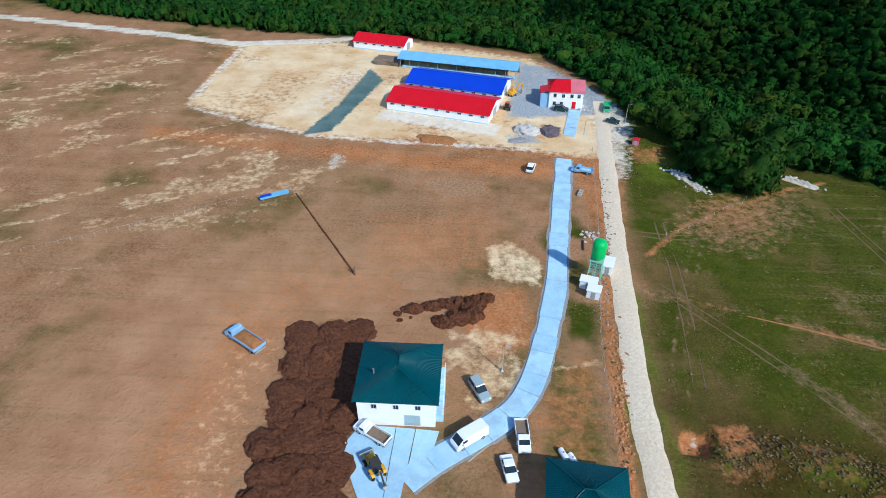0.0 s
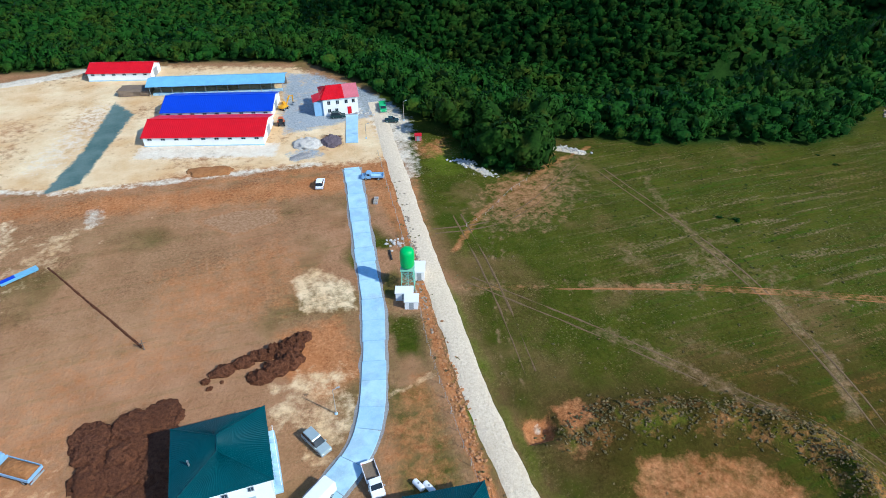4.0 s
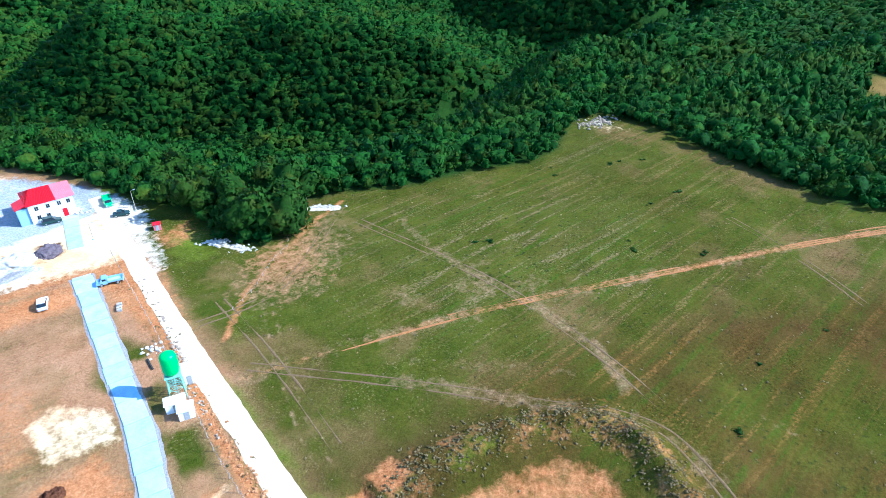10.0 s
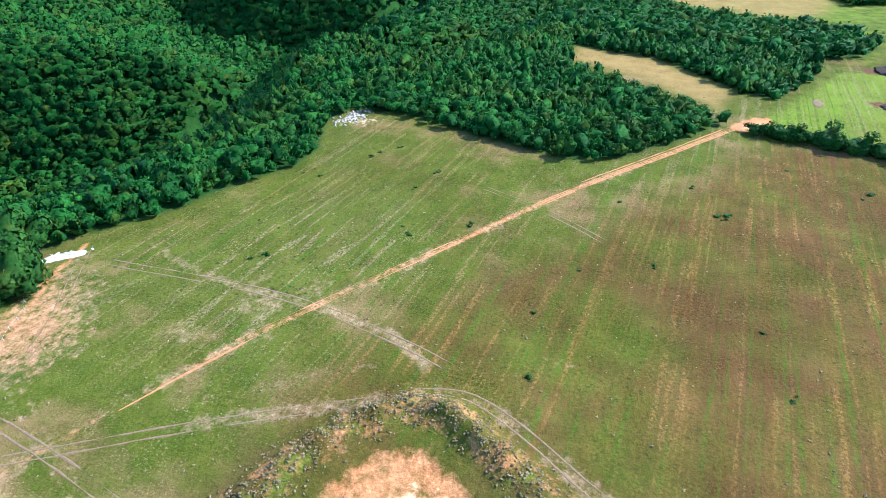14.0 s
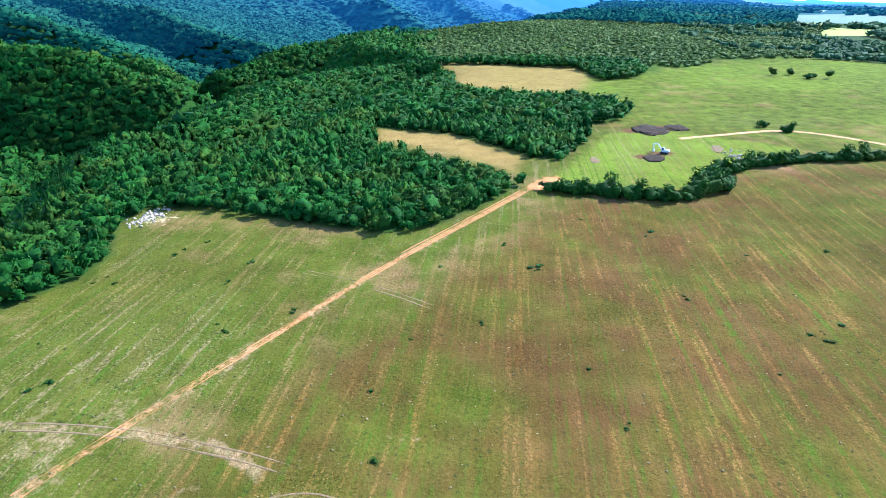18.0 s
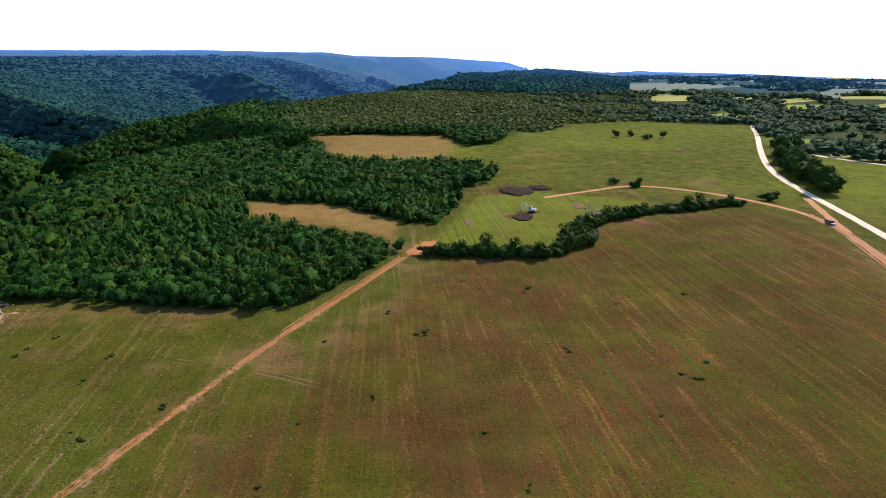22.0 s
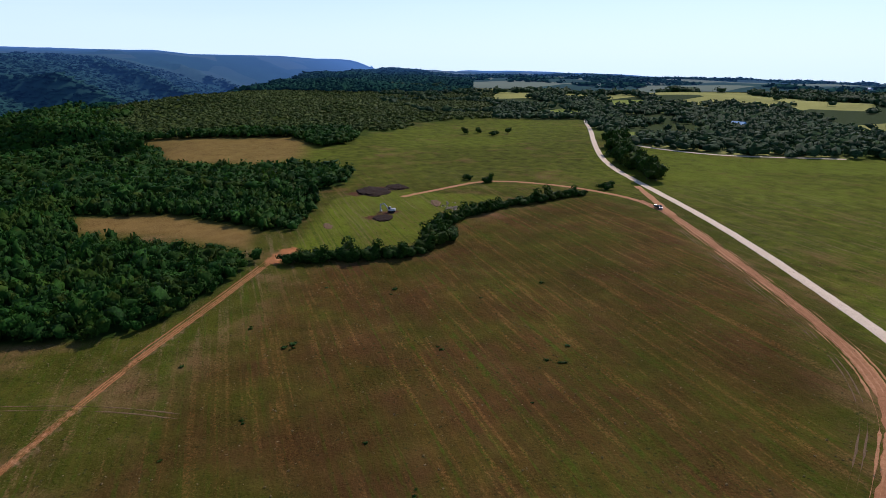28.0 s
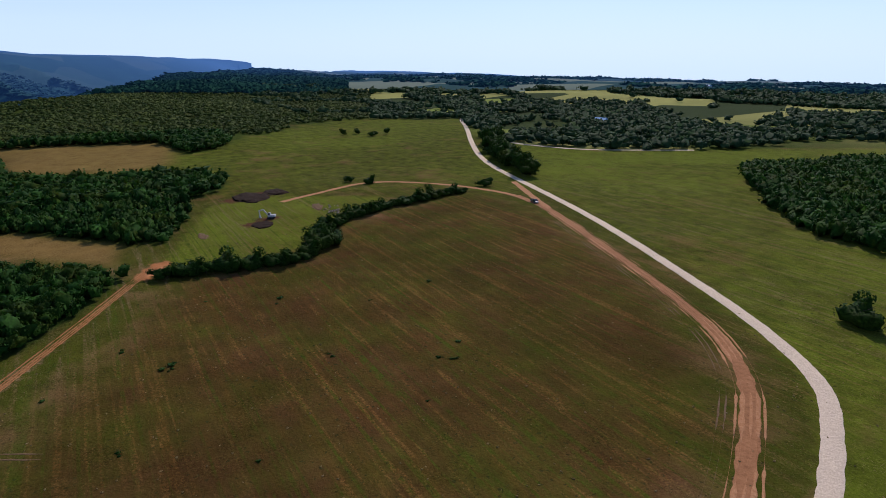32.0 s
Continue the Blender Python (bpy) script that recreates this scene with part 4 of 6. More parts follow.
def paving(line, width, length, label):
    """Concrete bays, each cast a little out of line with the next."""
    lane = thing("pavement", pose(0, 0, 0), label, "pavement", kind="structure")
    c = resample(line, 0.5)
    rnd = random.Random(3)
    k = 0
    while k < len(c) - 2:
        n = min(int(length / 0.5 * rnd.uniform(0.8, 1.2)), len(c) - 1 - k)
        some = c[k : k + n + 1]
        d = np.gradient(some, axis=0)
        d /= np.linalg.norm(d, axis=1)[:, None]
        side = np.stack([-d[:, 1], d[:, 0]], 1)
        w = width / 2 * rnd.uniform(0.93, 1.06)
        trim = some + d * np.linspace(0.04, -0.04, len(some))[:, None]
        top = 0.17 + rnd.uniform(-0.02, 0.02)
        bm = bmesh.new()
        rows = []
        for p, s in zip(trim, side):
            g0 = height_at(*p)
            rows.append([bm.verts.new((p[0] + s[0] * w * f, p[1] + s[1] * w * f, g0 + h)) for f, h in ((1, -0.3), (1, top - 0.02), (0.985, top), (-0.985, top), (-1, top - 0.02), (-1, -0.3))])
        for a, b in zip(rows, rows[1:]):
            for j in range(5):
                bm.faces.new((a[j], b[j], b[j + 1], a[j + 1]))
        bm.faces.new(rows[0])
        bm.faces.new(rows[-1][::-1])
        bmesh.ops.recalc_face_normals(bm, faces=bm.faces[:])
        part("concrete_slab", bm, M_concrete, lane)
        k += n
    return lane


v, f = ribbon(LANE, 5.2, 0.5, 0.16, 0.07)
tagged(new("verge", mesh_from("verge", v, f, M_verge, True)), "grey gravel verge under the concrete lane", "verge", kind="structure")
paving(LANE, 3.7, 5.2, "new pale concrete lane cast in bays")
paving(LANE_FAR, 3.2, 6.0, "concrete lane bays beside the office house")
yard = thing("pavement", pose(0, 0, 0), "pale concrete yard in front of the green-roofed house", "pavement", kind="structure")
for pts in ([(-38.4, -35.4), (-36.4, -31.3), (-31.2, -31.4), (-31.6, -42.5), (-34.6, -43.0)], [(-31.1, -31.4), (-28.4, -31.5), (-29.4, -43.0), (-31.5, -42.8)], [(-28.3, -31.5), (-25.0, -31.7), (-25.8, -35.4), (-28.9, -39.6)]):
    part("concrete_slab", slab_of([(px, py, height_at(px, py) - 0.2) for px, py in pts], [list(range(len(pts)))], 0.36), M_concrete, yard)


# ---- woods ----
def crown_template(seed, tufts, size, fine=1):
    """A crown about 1 m across: a lumpy core of overlapping boughs with leafy tufts over it. Returns triangles, tints and normals."""
    rnd = np.random.RandomState(seed)
    lobes = rnd.normal(0, 0.25, (7, 3)) * (1, 1, 0.6) + (0, 0, 0.05)
    radii = rnd.uniform(0.22, 0.36, 7)
    bm = bmesh.new()
    bmesh.ops.create_icosphere(bm, subdivisions=fine, radius=1)
    bmesh.ops.triangulate(bm, faces=bm.faces[:])
    way = np.array([q.co for q in bm.verts])
    tri = np.array([[q.index for q in f.verts] for f in bm.faces])
    bm.free()
    dot = way @ lobes.T
    gap = radii[None] ** 2 - ((lobes ** 2).sum(1)[None] - dot ** 2)
    reach = np.where(gap > 0, dot + np.sqrt(np.maximum(gap, 0)), 0.12)
    best = reach.argmax(1)
    co = way * (reach.max(1) * rnd.uniform(0.84, 1.0, len(way)))[:, None]
    nor = co - lobes[best]
    nor /= np.linalg.norm(nor, axis=1)[:, None] + 1e-6
    tri = tri[co[tri].mean(1)[:, 2] > -0.42]
    core, core_n = co[tri], nor[tri]
    # core tint grows with height, shading from above put into the colour
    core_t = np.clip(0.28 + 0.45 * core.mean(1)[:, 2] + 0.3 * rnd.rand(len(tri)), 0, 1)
    k = rnd.randint(0, 7, tufts)
    n = rnd.normal(0, 1, (tufts, 3))
    n[:, 2] = np.abs(n[:, 2]) * 0.9 - 0.3
    n /= np.linalg.norm(n, axis=1)[:, None]
    p = lobes[k] + n * (radii[k] * rnd.uniform(0.85, 1.08, tufts))[:, None]
    out = n + rnd.normal(0, 0.32, n.shape)
    out /= np.linalg.norm(out, axis=1)[:, None]
    u = np.cross(out, rnd.normal(0, 1, n.shape))
    u /= np.linalg.norm(u, axis=1)[:, None]
    w = np.cross(out, u)
    s = size * rnd.uniform(0.6, 1.35, tufts)[:, None]
    leaf = np.stack([p - u * s - w * s * 0.6, p + u * s - w * s * 0.6, p + w * s * 0.85], 1)
    # tufts too: random tone plus painted shade, lighter towards the top
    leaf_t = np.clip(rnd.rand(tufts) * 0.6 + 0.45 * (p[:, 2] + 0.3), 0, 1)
    leaf_n = np.repeat((n + 0.3 * out)[:, None], 3, 1)
    faces3, tint, nn = np.concatenate([core, leaf]), np.concatenate([core_t, leaf_t]), np.concatenate([core_n, leaf_n]).reshape(-1, 3)
    return faces3, tint, nn / (np.linalg.norm(nn, axis=1)[:, None] + 1e-6)


def leaves(name, v, way, tint, material):
    """Leaf tufts as one mesh, shaded as parts of a round crown."""
    me = mesh_from(name, v, np.arange(len(v), dtype=np.int32).reshape(-1, 3), material, True)
    me.normals_split_custom_set_from_vertices(np.ascontiguousarray(way, np.float32))
    attribute(me, "tint", tint)
    return me


CROWNS_NEAR = [crown_template(60 + s, 90, 0.085) for s in range(6)]
CROWNS = [crown_template(s, 34, 0.12) for s in range(6)]
CROWNS_MID = [crown_template(80 + s, 24, 0.13) for s in range(6)]
CROWNS_TINY = [crown_template(40 + s, 6, 0.3, 1) for s in range(4)]
CROWNS_FAR = [crown_template(20 + s, 16, 0.20, 0 + 1) for s in range(5)]


def woods(name, px, py, width, tall, seed, templates, label, lift=0.45, bias=0.0, material=None):
    """Many crowns joined in one mesh, each standing on the land."""
    rnd = np.random.RandomState(seed)
    n = len(px)
    pz = height(px, py)
    pick = rnd.randint(0, len(templates), n)
    turn = rnd.uniform(0, 6.283, n)
    own = rnd.rand(n) ** 1.3 * 1.15 + bias
    vs, ts, ns = [], [], []
    for k, (quad, tint, way) in enumerate(templates):
        i = np.where(pick == k)[0]
        if not len(i):
            continue
        c, s = np.cos(turn[i])[:, None, None], np.sin(turn[i])[:, None, None]
        w, h = width[i][:, None, None], tall[i][:, None, None]
        q = quad[None]
        X = (q[..., 0] * c - q[..., 1] * s) * w + px[i][:, None, None]
        Y = (q[..., 0] * s + q[..., 1] * c) * w + py[i][:, None, None]
        Z = q[..., 2] * h + pz[i][:, None, None] + lift * h
        vs.append(np.stack([X, Y, Z], -1).reshape(-1, 3))
        c, s = c[..., 0], s[..., 0]
        e = 9.0
        gx = ((height(px[i] + e, py[i]) - height(px[i] - e, py[i])) / (2 * e))[:, None]
        gy = ((height(px[i], py[i] + e) - height(px[i], py[i] - e)) / (2 * e))[:, None]
        ns.append(np.stack([way[:, 0] * c - way[:, 1] * s - 1.7 * gx, way[:, 0] * s + way[:, 1] * c - 1.7 * gy, way[:, 2] + 0.35 + 0 * c], -1).reshape(-1, 3))
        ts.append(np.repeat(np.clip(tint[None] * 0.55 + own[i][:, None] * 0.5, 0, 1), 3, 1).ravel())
    v, t = np.concatenate(vs), np.concatenate(ts)
    ns = np.concatenate(ns)
    ns /= np.linalg.norm(ns, axis=1)[:, None]
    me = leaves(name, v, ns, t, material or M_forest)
    return tagged(new(name, me), label, "forest", kind="stuff")


def scatter(x0, x1, y0, y1, step, seed):
    rnd = np.random.RandomState(seed)
    X, Y = np.meshgrid(np.arange(x0, x1, step), np.arange(y0, y1, step))
    X, Y = X.ravel() + rnd.uniform(-0.48, 0.48, X.size) * step, Y.ravel() + rnd.uniform(-0.48, 0.48, Y.size) * step
    return X, Y, rnd


THICKET = [(224, -430), (195, -392), (141, -337), (116, -321), (90, -316), (60, -330), (120, -420), (190, -530), (205, -500), (210, -460)]


def near_woods():
    x, y, rnd = scatter(-320, 420, -180, 330, 3.1, 11)
    r, az = polar(x, y)
    ok = ~inside(PLATEAU, x, y) & (az > -42) & (az < 116) & (r < 320)
    d, _ = line_distance(PLATEAU, x, y, True)
    ok &= d > 1.0 + 2.0 * rnd.rand(x.size)
    x, y, r, d = x[ok], y[ok], r[ok], d[ok]
    w = rnd.uniform(2.8, 5.4, x.size) * np.where(d < 6, 0.85, 1) * (1 + 0.25 * (rnd.rand(x.size) > 0.93))
    h = w * rnd.uniform(0.95, 1.5, x.size)
    edge = (d < 24) & (r < 240)
    for pick, crowns, seed, lab in ((edge, CROWNS_NEAR, 3, "dense low deciduous wood along the plateau's edge"), (~edge, CROWNS, 4, "dense deciduous wood behind the edge trees")):
        woods("woodland", x[pick], y[pick], w[pick], h[pick], seed, crowns, lab)


def slope_woods():
    x, y, rnd = scatter(-420, 620, -180, 540, 4.2, 12)
    r, az = polar(x, y)
    d, _ = line_distance(PLATEAU, x, y, True)
    ok = ~inside(PLATEAU, x, y) & (az > -42) & (az < 106) & (r >= 320) & (r < 570) & (d > 2 + 2 * rnd.rand(x.size))
    x, y, r = x[ok], y[ok], r[ok]
    w = rnd.uniform(4.6, 8.2, x.size)
    woods("woodland", x, y, w, w * rnd.uniform(0.85, 1.25, x.size), 9, CROWNS_MID, "dense deciduous wood on the slopes of the gorge")


def far_woods():
    x, y, rnd = scatter(-500, 1250, -600, 900, 6.4, 13)
    r, az = polar(x, y)
    d, _ = line_distance(PLATEAU, x, y, True)
    ok = ~inside(PLATEAU, x, y) & (az > -40) & (az < 114) & (r >= 566) & (r < np.where(az < 40, 800, np.where(scrub(x, y) | (az > 84), 1180, 900))) & (d > 3)
    x, y, r, az = x[ok], y[ok], r[ok], az[ok]
    w = rnd.uniform(6.2, 10.5, x.size)
    i = scrub(x, y)
    thin = rnd.rand(x.size) < 0.45 + 0.9 * smooth(fbm(x + 40, y, 70, 3), 0.35, 0.6)
    woods("woodland", x[~i], y[~i], w[~i], w[~i] * rnd.uniform(0.7, 1.1, (~i).sum()), 5, CROWNS_FAR, "far deciduous woods on the hillsides of the gorge", 0.4)
    i &= thin
    woods("scrubland", x[i], y[i], w[i] * 0.72, w[i] * 0.42, 5, CROWNS_FAR, "olive scrub on the low hill beyond the pale field", 0.35, 0.0, M_scrub)


def hill_woods():
    x, y, rnd = scatter(500, 1900, -900, 1500, 10.5, 17)
    r, az = polar(x, y)
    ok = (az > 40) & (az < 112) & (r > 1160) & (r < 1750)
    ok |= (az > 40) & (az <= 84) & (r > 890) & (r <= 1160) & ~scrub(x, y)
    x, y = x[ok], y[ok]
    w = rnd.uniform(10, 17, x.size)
    ob = woods("backdrop_ridges", x, y, w, w * rnd.uniform(0.6, 0.8, x.size), 6, CROWNS_FAR, "distant wooded spurs beyond the gorge, painted with blue haze", 0.4, 0.0, M_backdrop)
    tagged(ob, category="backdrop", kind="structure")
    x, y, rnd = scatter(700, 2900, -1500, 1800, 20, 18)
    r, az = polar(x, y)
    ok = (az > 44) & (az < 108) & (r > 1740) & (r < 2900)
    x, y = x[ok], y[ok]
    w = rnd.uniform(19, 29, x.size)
    ob = woods("backdrop_ridges", x, y, w, w * rnd.uniform(0.3, 0.45, x.size), 6, CROWNS_TINY, "distant wooded ridges beyond the gorge, painted with blue haze", 0.5, 0.0, M_backdrop)
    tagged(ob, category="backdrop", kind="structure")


def farm_woods():
    """Copses and hedgerows between the far fields, and the thicket beside the road."""
    x, y, rnd = scatter(60, 1800, -2400, -300, 9, 19)
    r, az = polar(x, y)
    edge = np.abs(fbm(x + 900, y, 210, 3) - 0.5) < 0.022
    copse = fbm(x - 500, y + 200, 260, 3) > 0.585
    belt = (r < 1150) & (az > 114) & (fbm(x, y, 95, 3) > 0.46 + 0.06 * smooth(r, 700, 1150))
    ok = ~inside(PLATEAU, x, y) & (az > 104) & (az < 170) & ((r > 590) | ((r > 440) & (az > 124))) & (edge | copse | belt) & (rnd.rand(x.size) < 0.9) & (r < 1320)
    for field in FAR_FIELDS:
        ok &= ~inside(field, x, y) | (rnd.rand(x.size) < 0.012)
    w = rnd.uniform(7, 13, x.size) * (1 + 0.4 * smooth(r, 800, 1300))
    x, y, w = x[ok], y[ok], w[ok]
    woods("woodland", x, y, w, w * rnd.uniform(0.6, 0.8, x.size), 7, CROWNS_FAR, "copses and hedgerows between far fields", 0.4, 0.0, M_copse)
    x, y, rnd = scatter(300, 2600, -3000, -300, 22, 29)
    r, az = polar(x, y)
    ok = (az > 106) & (az < 172) & (r > 1300) & (r < 2700) & ((np.abs(fbm(x + 900, y, 330, 3) - 0.5) < 0.03) | (fbm(x - 500, y + 200, 300, 3) > 0.56))
    w = rnd.uniform(14, 26, x.size)
    ob = woods("backdrop_copses", x[ok], y[ok], w[ok], w[ok] * 0.5, 7, CROWNS_TINY, "copses and hedges of the far lowland, painted with blue haze", 0.4, 0.0, M_backdrop)
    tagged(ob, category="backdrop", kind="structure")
    x, y, rnd = scatter(50, 240, -560, -300, 3.6, 23)
    ok = inside(THICKET, x, y)
    x, y = x[ok], y[ok]
    w = rnd.uniform(4.5, 7.5, x.size)
    woods("thicket", x, y, w, w * rnd.uniform(0.8, 1.1, x.size), 8, CROWNS, "dark thicket of low trees in the green field")


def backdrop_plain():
    """The lowland at the horizon, painted with haze, with its patches of field and wood."""
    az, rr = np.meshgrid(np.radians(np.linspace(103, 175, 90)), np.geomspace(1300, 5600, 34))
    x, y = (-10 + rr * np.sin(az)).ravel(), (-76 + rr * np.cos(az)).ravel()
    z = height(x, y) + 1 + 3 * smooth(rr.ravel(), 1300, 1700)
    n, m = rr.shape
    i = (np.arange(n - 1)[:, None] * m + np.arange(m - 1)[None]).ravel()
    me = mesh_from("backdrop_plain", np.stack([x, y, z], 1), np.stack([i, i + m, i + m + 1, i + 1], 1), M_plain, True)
    tagged(new("backdrop_plain", me), "lowland with far fields and woods, painted with blue haze", "backdrop", kind="structure")


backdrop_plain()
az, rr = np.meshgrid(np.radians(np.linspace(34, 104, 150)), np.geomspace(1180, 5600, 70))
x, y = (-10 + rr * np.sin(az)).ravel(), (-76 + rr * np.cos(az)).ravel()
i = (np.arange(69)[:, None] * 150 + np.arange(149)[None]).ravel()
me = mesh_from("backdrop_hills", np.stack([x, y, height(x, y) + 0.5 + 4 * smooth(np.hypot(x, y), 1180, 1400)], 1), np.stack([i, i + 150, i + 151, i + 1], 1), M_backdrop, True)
tagged(new("backdrop_hills", me), "ridges and plateau at the horizon, painted with blue haze", "backdrop", kind="structure")
near_woods()
slope_woods()
far_woods()
hill_woods()
farm_woods()


# ---- single trees and hedges ----
def tree_prototype(seed, tall, spread, low=0.46):
    rnd = random.Random(seed)
    t = thing("tree", pose(0, 0, -300), "leafy green spare tree far under the ground", "tree")
    bm = bmesh.new()
    top = Vector((rnd.uniform(-0.2, 0.2), rnd.uniform(-0.2, 0.2), tall * 0.55))
    rod(bm, (0, 0, -0.3), top, 0.16, 7, 0.08)
    for k in range(5):
        a = k * 1.26 + rnd.uniform(-0.3, 0.3)
        h = tall * rnd.uniform(0.25, 0.5)
        rod(bm, (top.x * h / top.z, top.y * h / top.z, h), (math.cos(a) * spread * 0.3, math.sin(a) * spread * 0.3, h + tall * 0.25), 0.07, 5, 0.02)
    part("trunk", bm, M_bark, t)
    quad, tint, way = crown_template(100 + seed, 420, 0.062, 2)
    v = quad.reshape(-1, 3) * (spread * 1.15, spread * 1.15, tall * 1.0) + (0, 0, tall * low)
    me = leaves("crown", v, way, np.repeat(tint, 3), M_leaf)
    new("crown", me).parent = t
    return t


TREES = [tree_prototype(k, *s) for k, s in enumerate(((6.0, 5.2), (7.0, 6.0), (5.0, 5.4, 0.30), (8.0, 6.8), (4.4, 5.2, 0.28), (6.2, 6.0, 0.32)))]


def plant(x, y, scale, rnd, label, group, kind=None):
    t = copy_thing(TREES[rnd.randrange(4) if kind is None else kind], pose(x, y, height_at(x, y) - 0.05, 0, 0, rnd.uniform(0, 360)) @ Matrix.Scale(scale, 4))
    return tagged(t, label, "tree", group)


HEDGE = [(197, -93), (193, -112), (190, -133), (196, -144), (216, -152), (228, -163), (240, -182), (248, -206), (256, -246)]
rnd = random.Random(8)
for px, py in resample(HEDGE, 2.7):
    if abs(py + 122) > 2.2:
        plant(px + rnd.uniform(-1.2, 1.2), py + rnd.uniform(-1.2, 1.2), rnd.uniform(0.75, 1.2), rnd, "bushy hedge tree between two fields", "hedge trees", rnd.choice((2, 4, 4, 5)))
for px, py, s, kind in ((204, -154, 1.1, 5), (200, -146, 1.25, 5), (300, -211, 0.8, 5), (310, -203, 0.8, 2), (262, -262, 0.9, 2), (268, -268, 1.0, 4), (64, -246, 1.3, 5)):
    plant(px, py, s, rnd, "lone round tree standing in the open field", "", kind)
for px, py in resample([(270, -300), (295, -311), (335, -325), (372, -347), (405, -366)], 5.0):
    for k in range(2):
        plant(px + rnd.uniform(-4, 4), py + rnd.uniform(-5, 5), rnd.uniform(1.0, 1.6), rnd, "dark roadside tree in a belt", "roadside trees")
for px, py in ((498, -275), (503, -291), (486, -311), (482, -296), (492, -303), (440, -398), (455, -404), (428, -372), (505, -412)):
    plant(px, py, rnd.uniform(0.5, 1.0), rnd, "small tree far out in the pale field", "")
for k in range(26):
    a = rnd.random()
    px, py = 27 + 24 * a + rnd.uniform(0, 5), 52 - 14 * math.sin(a * 3.1) + 3.5 * rnd.uniform(0, 4)
    plant(px, py, rnd.uniform(0.9, 1.25), rnd, "leafy tree at the corner of the wood", "corner trees", rnd.choice((0, 1, 3)))


# ---- barns and houses ----
def roof_sheet(parent, name, a, b, c, d, material, rib=0.5, thick=0.06):
    """A pitched sheet a-b along the eave, d-c along the ridge, with raised ribs down the slope."""
    a, b, c, d = (Vector(p) for p in (a, b, c, d))
    up = Vector((0, 0, thick))
    bm = faces([a, b, c, d, a + up, b + up, c + up, d + up], [(0, 3, 2, 1), (4, 5, 6, 7), (0, 1, 5, 4), (1, 2, 6, 5), (2, 3, 7, 6), (3, 0, 4, 7)])
    sheet = part(name, bm, material, parent)
    bm = bmesh.new()
    n = max(2, int((b - a).length / rib))
    side = (b - a).normalized() * 0.035
    lift = Vector((0, 0, 0.045))
    for k in range(1, n):
        t = k / n
        p, q = a.lerp(b, t) + up, d.lerp(c, t) + up
        if (q - p).length < 0.2:
            continue
        vs = [bm.verts.new(v) for v in (p - side, p + side, q + side, q - side, p + lift, q + lift)]
        for fc in ((0, 4, 5, 3), (4, 1, 2, 5), (0, 1, 4), (3, 5, 2)):
            bm.faces.new([vs[i] for i in fc])
    part("rib", bm, material, sheet)
    return sheet


def window(parent, x, y, z, w, h, facing, name="window"):
    """A window set in a wall: frame, pane and sill. facing: the outward direction."""
    f = Vector((*facing, 0)).normalized()
    s = Vector((-f.y, f.x, 0))
    m = Matrix((s.to_4d(), f.to_4d(), (0, 0, 1, 0), (0, 0, 0, 1))).transposed()
    m = Matrix.Translation((x, y, z)) @ Matrix(((s.x, f.x, 0, 0), (s.y, f.y, 0, 0), (0, 0, 1, 0), (0, 0, 0, 1)))
    fr = bmesh.new()
    t = 0.08
    for lo, hi in (((-w / 2, 0.0, 0), (-w / 2 + t, 0.06, h)), ((w / 2 - t, 0.0, 0), (w / 2, 0.06, h)), ((-w / 2 + t, 0.0, 0), (w / 2 - t, 0.06, t)), ((-w / 2 + t, 0.0, h - t), (w / 2 - t, 0.06, h)), ((-t / 3, 0.0, t), (t / 3, 0.05, h - t))):
        box(fr, lo, hi)
    fr.transform(m)
    win = part(name, fr, M_frame, parent)
    p = solid((-w / 2 + t, -0.02, t), (w / 2 - t, 0.025, h - t))
    p.transform(m)
    part("pane", p, M_glass, win)
    p = solid((-w / 2 - 0.08, 0.0, -0.07), (w / 2 + 0.08, 0.16, 0))
    p.transform(m)
    part("sill", p, M_white, win)
    return win


